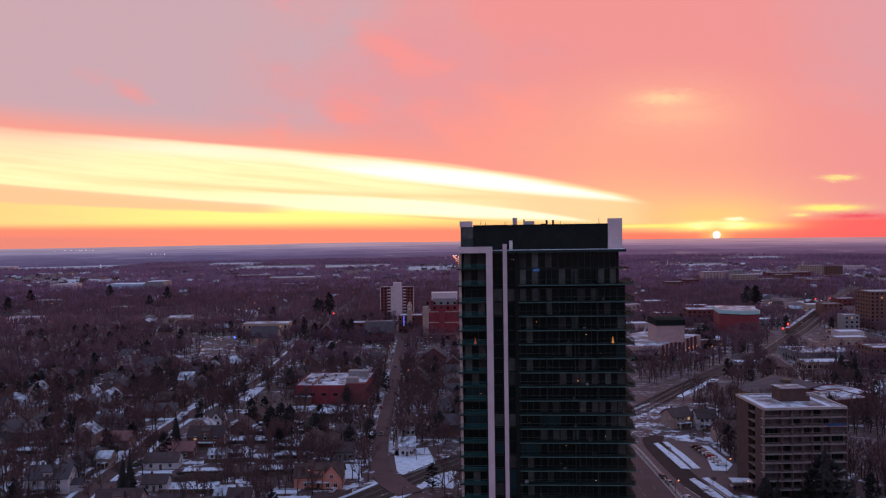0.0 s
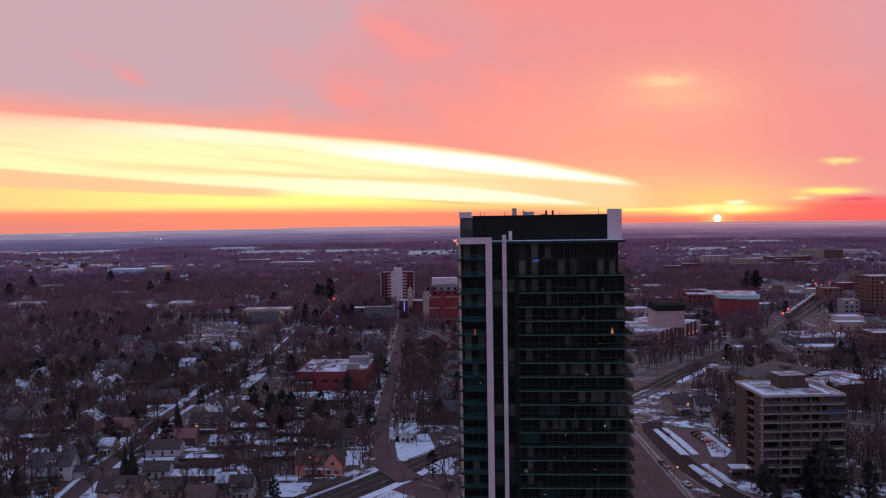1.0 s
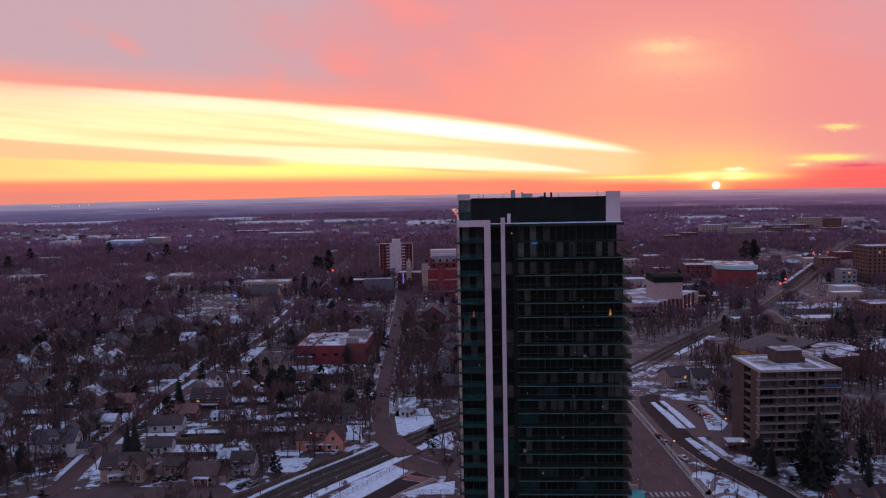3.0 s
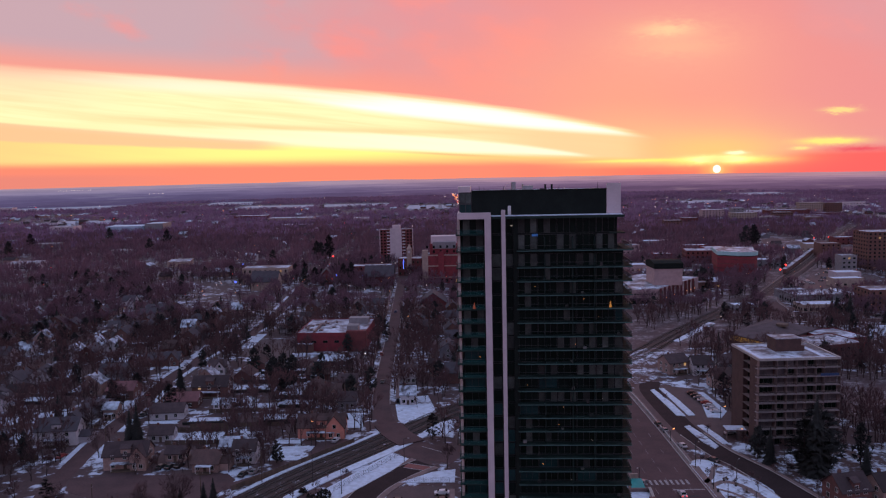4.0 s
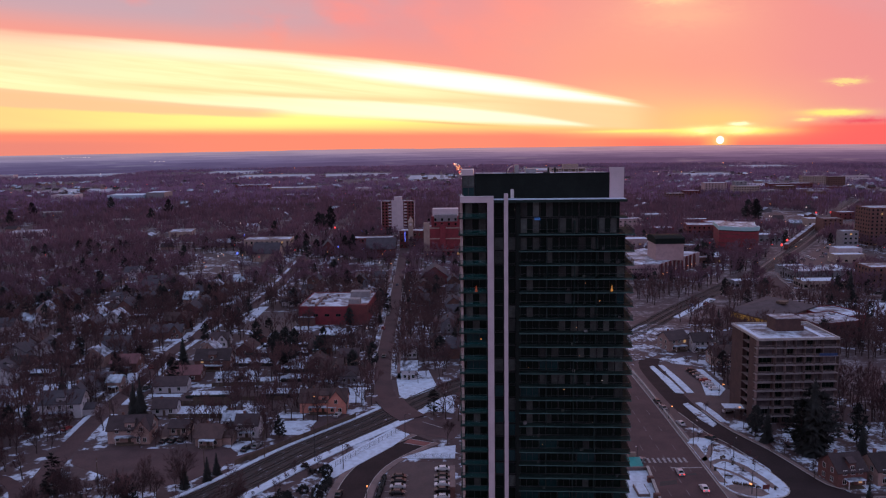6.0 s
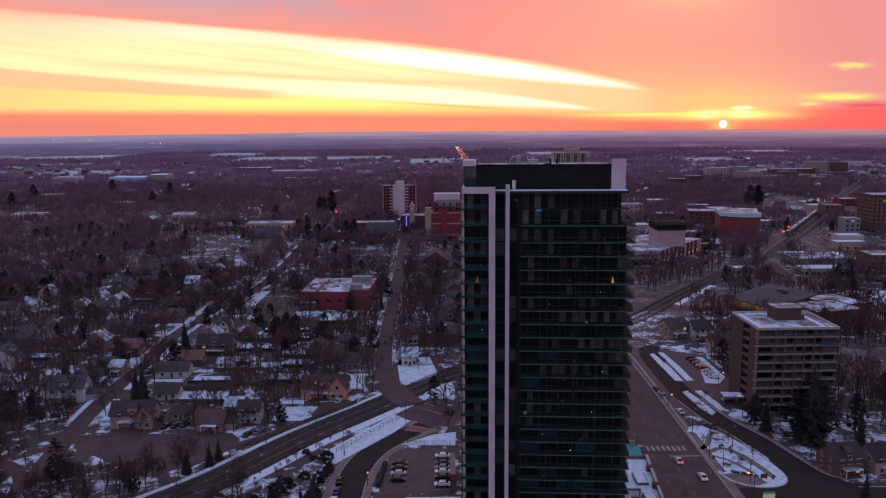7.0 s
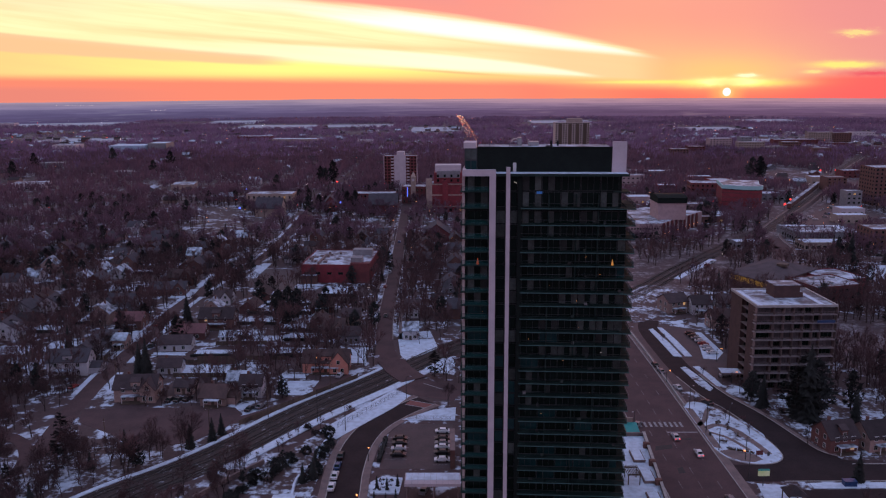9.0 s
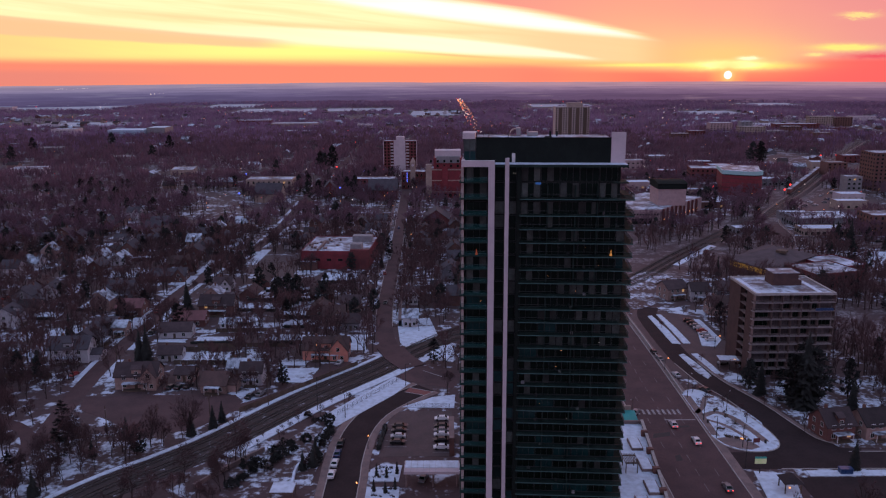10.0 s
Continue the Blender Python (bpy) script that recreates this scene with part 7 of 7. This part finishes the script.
def park(x, y, yaw, k=None, where="parked on asphalt", lights=False):
    k = cr.randrange(6) if k is None else k
    c = copy_thing(CARS[k], pose(x, y, 0.05, 0, 0, yaw))
    tagged(c, f"{COLOURS[k]} car {where}", "car", "cars")
    if lights:
        for s in (-0.6, 0.6):
            part("lit_tail_light", Shape().box(-2.3, -2.2, s - 0.16, s + 0.16, 0.7, 0.9), M_red, c, "glowing red tail light")


for y, k in ((221.5, 1), (218.3, 1), (214.6, 4), (210.9, 1)):
    park(-14.6, y, cr.choice((0, 180)), k, "parked in the marked car park")
for y, k in ((226.6, 0), (221.4, 1), (218.4, 2), (215.6, 0), (212.2, 1), (207.6, 0)):
    park(-1.9, y, 180, k, "parked in the marked car park")
for y, k in ((210.3, 1), (203.8, 5), (198.3, 0), (192.1, 0)):
    park(-31.0, y, 88, k, "parked along the street")
for i, (x, y) in enumerate(((103.0, 324), (103.3, 320.4), (103.6, 317), (104, 313.4), (104.2, 309.8), (104.1, 306.2), (103.8, 302.4), (104.3, 298.6))):
    park(x, y, cr.choice((-8, 172)), (1, 1, 2, 4, 3, 4, 4, 0)[i], "parked beside the apartment block")
for x, y, yaw, k in ((78.2, 285, 95, 1), (78.6, 278, 95, 2), (80.2, 262, 100, 4), (86.2, 248.5, 115, 1), (100.7, 274, 20, 4), (58.9, 231, 60, 2)):
    park(x, y, yaw, k)
for x, y, k in ((68.2, 222.1, 4), (71.8, 211.2, 0), (71.8, 185, 2)):
    park(x, y, 90, k, "waiting in the lane", True)
for x, y, k in ((-94.5, 252, 1), (-91.6, 252, 1), (-88.8, 253, 1), (-133, 264, 3), (-65.5, 244, 1), (-62.5, 246, 2), (-39.9, 274.6, 4), (-6.5, 190, 2)):
    park(x, y, 75, k, "parked on a snowy drive")
park(-29, 352, -90, 1, "on the street")
for i in range(26):
    x, y = cr.uniform(228, 300), cr.uniform(475, 640)
    if free(x, y, 1.5):
        park(x, y, cr.choice((0, 90)), None, "parked in a shop lot")
for i in range(24):
    s = cr.choice(((-122, 260, 520), (-130.2, 300, 520), (-211, 330, 600), (-301, 420, 640), (-33.5, 350, 600)))
    park(s[0], cr.uniform(s[1], s[2]), 90, None, "parked along the residential street")
for i in range(16):
    x, y = 262 + i * 5.2, 600 + i * 6.6
    park(x + cr.uniform(0, 14), y + cr.uniform(-10, 4), cr.choice((60, 240, 150)), None, "parked on the asphalt lot")
for x, y in ((214, 482), (222, 486), (143, 452), (152, 455), (158, 463), (420, 800), (432, 812), (428, 830), (446, 850)):
    park(x, y, cr.choice((50, 230)), None, "parked on the asphalt lot")
for q in CARS:
    for o in (*q.children_recursive, q):
        bpy.data.objects.remove(o)


# ---- lamps, poles, fences ----
# wagons standing on the railway
def wagon(p, q):
    d = q - p
    n = d.length
    t = thing("railway_wagon", pose(p.x, p.y, 0.36, 0, 0, math.degrees(math.atan2(d.y, d.x))), "tall brown railway wagon with snow on its roof", "railway wagon", "standing train")
    part("body", Shape().box(0.6, n - 0.6, -1.5, 1.5, 1.0, 4.6), M_brown, t)
    part("roof", Shape().prism([(0.5, -1.6), (n - 0.5, -1.6), (n - 0.5, 1.6), (0.5, 1.6)], 4.6, 4.85), M_roofsnow, t, "pale snow-dusted roof")
    for x in (3.2, n - 3.2):
        part("bogie", Shape().box(x - 1.5, x + 1.5, -1.2, 1.2, 0.0, 1.0), M_pole, t, "dark wheel bogie")


stand = [p for p in offset(rail_line, -4.3) if 668 < p.y < 830]
walked, here = 0.0, stand[0]
for p in stand[1:]:
    if (p - here).length > 17:
        wagon(here, p)
        here = p


def lamp_post(x, y, h=8.0, arm=1.6, yaw=0, lit=True, head=None):
    t = thing("street_lamp", pose(x, y, 0, 0, 0, yaw), "tall dark street lamp with a lit head" if lit else "tall dark unlit street lamp", "street lamp", "street lamps")
    part("pole", Shape().rod((0, 0, 0), (0, 0, h), 0.13, 0.08, 6), M_pole, t)
    part("arm", Shape().rod((0, 0, h - 0.1), (arm, 0, h + 0.25), 0.06, 0.05, 5), M_pole, t)
    part("head", Shape().box(arm - 0.1, arm + 0.5, -0.14, 0.14, h + 0.12, h + 0.32), (head or M_lamp) if lit else M_steel, t, "glowing orange lamp head" if lit else "grey lamp head")


for x, y, h, l in ((-31.9, 228, 8, 0), (-14.4, 253.5, 8, 0), (-4.8, 280, 9, 0), (-32, 288, 9, 0), (-22.8, 207.5, 3.2, 1), (-23.8, 184, 3.2, 1), (-41.6, 235, 11, 0), (-48, 271, 9, 1), (-105, 256, 3.5, 1), (78.6, 226, 9, 0), (78.6, 243, 9, 0), (80.4, 196, 8, 1), (55.6, 222, 9, 0), (55.6, 260, 9, 0), (103, 290, 5, 1), (101, 268, 4, 1), (84, 208, 7, 0), (88, 233, 6, 0), (78.5, 214, 7, 0), (112, 236, 6, 0), (77.8, 268, 4, 1)):
    lamp_post(x, y, h, 1.4, cr.uniform(0, 360), bool(l))
for i in range(60):
    road_pts = cr.choice((BUSY[0], BUSY[2], BUSY[5]))[0]
    q = cr.choice(road_pts)
    if q.y > 330:
        lamp_post(q.x + cr.choice((-1, 1)) * 8, q.y, 7.5, 1.6, cr.uniform(0, 360), cr.random() < 0.8, M_lampwhite if cr.random() < 0.4 else M_lamp)
glow = Shape()
for i in range(60):
    x, y = cr.uniform(-200, 5), cr.uniform(590, 780)
    glow.ball((x, y, cr.uniform(3, 7)), 0.28, cr.choice((0, 0, 1, 1, 2)))
for i in range(50):
    x, y = cr.uniform(200, 520), cr.uniform(520, 980)
    glow.ball((x, y, cr.uniform(2, 6)), 0.0004 * y, cr.choice((0, 1, 1, 2)))
for i in range(330):
    a, r = cr.uniform(-30, 30), cr.uniform(480, 2600)
    if a < 0 and cr.random() < 0.55:
        continue
    x, y = r * math.sin(radians(a)), r * math.cos(radians(a))
    k = cr.random()
    n = len(glow.f)
    glow.ball((x, y, land(x, y) + cr.uniform(5, 9)), 0.00034 * r, 0 if k < 0.55 else 1 if k < 0.9 else 2)
for i in range(120):
    y = 1280 + i * 12
    x = 48.5 - (y - 1280) * 0.008 + cr.uniform(-9, 9)
    glow.ball((x, y, land(x, y) + 9), 0.00036 * y, cr.choice((0, 0, 0, 2, 1)))
for i in range(15):
    a, r = -26.2 + i * 0.16 + cr.uniform(-0.03, 0.03), 3860 + cr.uniform(-20, 20)
    x, y = r * math.sin(radians(a)), r * math.cos(radians(a))
    glow.ball((x, y, 34), 0.9, 1)
for i in range(4):
    x, y = 3200 * math.sin(radians(-20.3 + i * 0.28)), 3200 * math.cos(radians(-20.3 + i * 0.28))
    glow.ball((x, y, 24), 1.3, 1)
solid("distant_lights", glow, [M_lamp, M_lampwhite, M_red], "scattered distant street and window lights", "lights", kind="stuff")
for x, y, z, m in ((432, 920, 7, M_red), (452, 925, 7, M_red), (300, 690, 6, M_red), (-95, 690, 5, M_blue), (-176, 660, 5, M_blue), (-72, 690, 4, M_blue), (-118, 838, 6, M_red), (-100, 800, 6, M_red), (-66, 806, 7, M_red), (-84, 790, 7, M_blue), (-200, 780, 6, M_blue), (286, 668, 5, M_red), (232, 690, 5, M_red)):
    t = thing("signal_light", pose(x, y, 0), "bright coloured light on a post", "signal light")
    part("post", Shape().rod((0, 0, 0), (0, 0, z), 0.12), M_pole, t)
    part("lamp", Shape().ball((0, 0, z), 1.1), m, t)


def fence(a, b, h, label, m=None, post=2.4, mesh_rows=4):
    a, b = Vector(a), Vector(b)
    d = b - a
    n = max(1, int(d.length / post))
    yaw = math.degrees(math.atan2(d.y, d.x))
    t = thing("fence", pose(a.x, a.y, 0, 0, 0, yaw), label, "fence")
    pm = Shape().rod((0, 0, 0), (0, 0, h), 0.05, 0.05, 5).mesh("post", m or M_pole)
    for i in range(n + 1):
        part("post", pm, None, t, m=pose(d.length * i / n, 0, 0))
    for k in range(mesh_rows):
        z = h * (k + 1) / mesh_rows - 0.03
        part("rail", Shape().box(0, d.length, -0.02, 0.02, z, z + 0.04), m or M_pole, t)


fence((-34.5, 230), (-16.5, 259), 1.8, "dark wire fence above the railway cutting")
fence((-13, 236.5), (0.5, 235.8), 1.4, "dark metal fence beside the car park")
fence((-4, 278), (2.5, 274), 1.6, "dark wire fence beside the crossing")
fence((229, 405), (236, 456), 4, "tall wire fence round the sports field")
fence((236, 456), (262, 454), 4, "tall wire fence round the sports field")


def board_fence(a, b, h=1.8):
    a, b = Vector(a), Vector(b)
    d = b - a
    t = thing("board_fence", pose(a.x, a.y, 0, 0, 0, math.degrees(math.atan2(d.y, d.x))), "weathered brown board fence beside a snowy yard", "fence", "yard fences")
    n = max(1, int(d.length / 2.4))
    pm = Shape().box(0, d.length / n - 0.06, -0.03, 0.03, 0.1, h).mesh("panel", M_wood)
    for i in range(n):
        part("panel", pm, None, t, m=pose(d.length * i / n, 0, 0))


for a, b in (((-33, 273), (-66, 232)), ((-101, 274.4), (-81, 274.2)), ((-103, 289), (-82, 288.4)), ((-98, 293), (-62, 293)), ((-62, 296), (-62, 310)), ((-80.6, 275), (-81.6, 287)), ((-119.5, 289), (-119.5, 299)), ((-96, 311), (-75, 312)), ((-140, 262), (-160, 262))):
    board_fence(a, b)

# utility poles along the lane and the railway
for i, (x, y) in enumerate(((-41.5, 262), (-58, 238), (-100, 214), (-72, 222), (-30, 300), (-120, 270), (-119, 320))):
    t = thing("utility_pole", pose(x, y, 0, 0, 0, cr.uniform(0, 180)), "wooden utility pole with a crossarm", "utility pole", "utility poles")
    part("pole", Shape().rod((0, 0, 0), (0, 0, 10.5), 0.16, 0.11, 6), M_wood, t)
    part("crossarm", Shape().box(-1.1, 1.1, -0.06, 0.06, 9.6, 9.75), M_wood, t)
    for k in (-0.9, 0.0, 0.9):
        part("insulator", Shape().rod((k, 0, 9.75), (k, 0, 10.0), 0.06, 0.05, 5), M_paleframe, t)

# corner sign, gazebo and blue skip by the cross street
t = thing("shop_sign", pose(83.1, 193.0, 0), "green and yellow roadside sign box on a post", "sign")
part("post", Shape().rod((0, 0, 0), (0, 0, 3), 0.12), M_pole, t)
part("board", Shape().box(-1.5, 1.5, -0.15, 0.15, 3, 4.5), mat("sign_glow", (0.35, 0.42, 0.2), (0.5, 0.5, 0.3), 0.5, 0.5, 3, emit=(0.7, 0.75, 0.4), power=0.12), t, "glowing yellow-green board")
part("band", Shape().box(-1.5, 1.5, -0.17, 0.17, 4.5, 4.9), mat("sign_green", (0.03, 0.3, 0.25), None, 0.5), t, "teal top band")
t = thing("gazebo", pose(87.5, 184.5, 0), "small dark-roofed kiosk with warm light", "kiosk")
part("roof", Shape().poly([(-2.6, -2.6, 3), (2.6, -2.6, 3), (2.6, 2.6, 3), (-2.6, 2.6, 3), (0, 0, 5)], [(0, 1, 4), (1, 2, 4), (2, 3, 4), (3, 0, 4), (3, 2, 1, 0)]), M_shingle, t)
for x in (-2, 2):
    for y in (-2, 2):
        part("post", Shape().box(x - 0.12, x + 0.12, y - 0.12, y + 0.12, 0, 3), M_wood, t)
part("lamp", Shape().ball((-1, -2.2, 2.0), 0.3), M_lamp, t, "warm lamp")
t = solid("skip", Shape().box(-1.6, 1.6, -0.9, 0.9, 0.05, 1.6).box(-1.7, 1.7, -1.0, 1.0, 1.5, 1.65), CAR_PAINT[5], "blue metal skip beside the street", "skip", m=pose(106, 193.2, 0))
t = thing("garden_pavilion", pose(-44.5, 178, 0), "flat-roofed garden pavilion with snow on top", "pavilion")
part("roof", Shape().box(0, 6, 0, 5, 2.9, 3.2), M_wood, t)
part("snow", Shape().box(0.1, 5.9, 0.1, 4.9, 3.2, 3.35), M_snow, t)
for x in (0.2, 5.6):
    for y in (0.2, 4.6):
        part("post", Shape().box(x, x + 0.2, y, y + 0.2, 0, 2.9), M_wood, t)
gw = curve([(-40.5, 186), (-41, 196), (-38, 206), (-37, 218), (-35.5, 224)], 3)
solid("garden_wall", ribbon(gw, -0.3, 0.3, 0, 1.1), M_snow, "low winding wall capped with snow", "wall")
gw = curve([(-66, 186), (-60, 195.7), (-52.3, 206.7)], 3)
solid("retaining_wall", ribbon(gw, -0.3, 0.3, 0, 1.2), M_walk, "low concrete retaining wall", "wall")
# railway embankment wall in the east
via = curve([(255, 608), (300, 672), (360, 768), (437, 893)], 12)
solid("embankment_wall", ribbon(via, 4.6, 5.4, 0, 4.0), M_walk, "long pale concrete embankment wall", "wall", kind="structure")


# ---- yards, hedges and street furniture ----
hedge(-19.8, 207, -18.9, 222, 1.4, 1.4)
slab("snow_bed", [(-20.5, 189), (-13, 189), (-12.5, 197.5), (-18, 198.5), (-21, 195)], 0.3, M_snow, "snow-covered bed beside the drop-off", "flower bed")
slab("snow_bed", [(-21, 180), (-12.5, 180), (-12.5, 186), (-21, 186)], 0.3, M_snow, "snow-covered bed beside the drop-off", "flower bed")
for x, y in ((-19, 192), (-16.3, 191), (-13.6, 193), (-19, 184), (-16, 183), (-13.6, 185)):
    t = thing("young_tree", pose(x, y, 0.28), "slim dark young tree in a snowy bed", "tree", "young trees")
    w, c = fir(int(x * 9), 3.6, 0.7)
    part("trunk", w, M_trunk, t)
    part("crown", c, M_fir, t)
dots = random.Random(4)
for i in range(34):
    x, y = dots.uniform(-20, -13.2), dots.choice((dots.uniform(190, 197), dots.uniform(181, 185.5)))
    s = Shape()
    for j in range(10):
        t, r = dots.uniform(0, 6.28), dots.uniform(0.1, 0.35)
        s.poly([(math.cos(t) * r - 0.1, math.sin(t) * r, 0), (math.cos(t) * r + 0.1, math.sin(t) * r, 0), (math.cos(t) * r * 1.6, math.sin(t) * r * 1.6, dots.uniform(0.3, 0.6))], [(0, 1, 2)])
    solid("shrub", s, M_trunk, "small bare shrub poking out of snow", "shrub", "bed shrubs", m=pose(x, y, 0.28))


def bench(x, y, yaw):
    t = thing("bench", pose(x, y, 0.16, 0, 0, yaw), "dark park bench on the plaza", "bench", "plaza benches")
    part("seat", Shape().box(-1.1, 1.1, -0.3, 0.3, 0.42, 0.5), M_wood, t)
    part("backrest", Shape().box(-1.1, 1.1, 0.26, 0.34, 0.55, 0.95), M_wood, t)
    for k in (-0.9, 0.9):
        part("leg", Shape().box(k - 0.06, k + 0.06, -0.25, 0.3, 0, 0.42), M_pole, t)


for x, y, a in ((84.5, 232.5, 35), (86.3, 228.5, 55), (87.6, 224, 70), (81.5, 219, 160)):
    bench(x, y, a)
for x, y in ((79.2, 224), (91.5, 210.5)):
    t = thing("litter_bin", pose(x, y, 0.16), "dark round litter bin", "bin", "plaza bins")
    part("body", Shape().rod((0, 0, 0), (0, 0, 1.0), 0.32, 0.35, 10), M_pole, t)
    part("lid", Shape().rod((0, 0, 1.0), (0, 0, 1.12), 0.38, 0.2, 10), M_pole, t)
t = thing("notice_board", pose(88.5, 209.5, 0.16, 0, 0, 8), "dark red notice board on two posts", "sign")
part("board", Shape().box(-1.0, 1.0, -0.06, 0.06, 0.7, 2.0), M_darkred, t)
for k in (-0.85, 0.85):
    part("post", Shape().box(k - 0.06, k + 0.06, 0.06, 0.16, 0, 2.1), M_pole, t)
for i in range(9):
    s = Shape()
    for j in range(12):
        a, r = dots.uniform(0, 6.28), dots.uniform(0.1, 0.5)
        s.poly([(math.cos(a) * r - 0.15, math.sin(a) * r, 0), (math.cos(a) * r + 0.15, math.sin(a) * r, 0), (math.cos(a) * r * 1.5, math.sin(a) * r * 1.5, dots.uniform(0.5, 0.9))], [(0, 1, 2)])
    solid("shrub", s, M_wood, "low brown winter shrub on the plaza", "shrub", "plaza shrubs", m=pose(81.5 + i * 0.75, 214.6 - i * 0.35, 0.25))
for pts in (((60, 214), (65.5, 215.5), (66, 218), (61, 217)), ((63, 200), (65, 200.5), (65, 204), (63.4, 203)), ((70, 221), (73, 221.4), (73, 222.6), (70, 222))):
    slab("road_patch", list(pts), 0.04, M_tar, "dark tar patch in the asphalt", "road")
for x0, x1, y in ((-18.4, -11.8, 0), ):
    for y in (208.9, 212.6, 216.3, 219.9, 223.2):
        solid("bay_line", Shape().box(x0, x1, y, y + 0.12, 0, 0.036), M_mark, "painted parking bay line", "road marking", "bay lines", "structure")
for y in (205.4, 209.9, 213.9, 217.0, 220.0, 224, 228.6):
    solid("bay_line", Shape().box(-4.6, 0.4, y, y + 0.12, 0, 0.036), M_mark, "painted parking bay line", "road marking", "bay lines", "structure")
# a low pale barrier along the main road
bl = curve([(77.9, 246), (78.2, 275), (78.4, 310), (77.5, 345)], 6)
solid("roadside_barrier", ribbon(bl, -0.2, 0.2, 0, 0.9), M_kerb, "low concrete barrier along the main road", "barrier", kind="structure")


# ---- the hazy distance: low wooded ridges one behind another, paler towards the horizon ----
# Haze painted as emission: ridge colour from nearest to farthest.
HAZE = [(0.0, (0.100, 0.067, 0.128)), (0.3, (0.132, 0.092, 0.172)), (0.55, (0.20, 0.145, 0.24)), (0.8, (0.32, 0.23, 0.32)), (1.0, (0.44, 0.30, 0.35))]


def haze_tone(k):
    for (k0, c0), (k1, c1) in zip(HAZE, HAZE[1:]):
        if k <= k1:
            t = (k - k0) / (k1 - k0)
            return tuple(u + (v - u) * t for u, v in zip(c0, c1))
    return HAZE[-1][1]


def ridge(r, k, seed):
    s, n = Shape(), 260
    foot = RISE * ((r - 1300) / 3500) ** 1.35
    top = foot + 8.5 + 18.5 * k ** 2.6
    for i in range(n + 1):
        t = radians(-60 + 120 * i / n)
        x, y = r * math.sin(t), r * math.cos(t)
        h = top + (5.5 - 3.6 * k) * (noise.noise((i * 0.09, seed, 0)) + 0.5 * noise.noise((i * 0.5, seed, 3)))
        h += 3.5 * max(0.0, 1 - abs((math.degrees(t) + 7) / 5.0) ** 6) if k == 1.0 and abs(math.degrees(t) + 7) < 5 else 0.0
        s.v += [(x, y, foot - 14), (x, y, h), (x * 1.012, y * 1.012, h - 16)]
    for i in range(n):
        j = 3 * i
        s.f += [(j, j + 3, j + 4, j + 1), (j + 1, j + 4, j + 5, j + 2)]
    s.m = [0] * len(s.f)
    m, p, o = surface("evening_haze_%d" % int(r))
    sp = X.tree.nodes.new("ShaderNodeSeparateXYZ")
    X.tree.links.new(place(), sp.inputs[0])
    px, py, pz = (X(sp.outputs[i]) for i in range(3))
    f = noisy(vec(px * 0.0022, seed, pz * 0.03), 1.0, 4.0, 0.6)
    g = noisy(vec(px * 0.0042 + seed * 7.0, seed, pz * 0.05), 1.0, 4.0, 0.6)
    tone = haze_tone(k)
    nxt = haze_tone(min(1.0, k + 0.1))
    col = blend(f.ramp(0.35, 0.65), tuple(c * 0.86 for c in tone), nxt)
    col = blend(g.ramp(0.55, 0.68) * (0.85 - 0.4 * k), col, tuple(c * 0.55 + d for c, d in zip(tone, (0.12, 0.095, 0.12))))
    # Painted haze tint, bluer in the west and pinker on the sun side.
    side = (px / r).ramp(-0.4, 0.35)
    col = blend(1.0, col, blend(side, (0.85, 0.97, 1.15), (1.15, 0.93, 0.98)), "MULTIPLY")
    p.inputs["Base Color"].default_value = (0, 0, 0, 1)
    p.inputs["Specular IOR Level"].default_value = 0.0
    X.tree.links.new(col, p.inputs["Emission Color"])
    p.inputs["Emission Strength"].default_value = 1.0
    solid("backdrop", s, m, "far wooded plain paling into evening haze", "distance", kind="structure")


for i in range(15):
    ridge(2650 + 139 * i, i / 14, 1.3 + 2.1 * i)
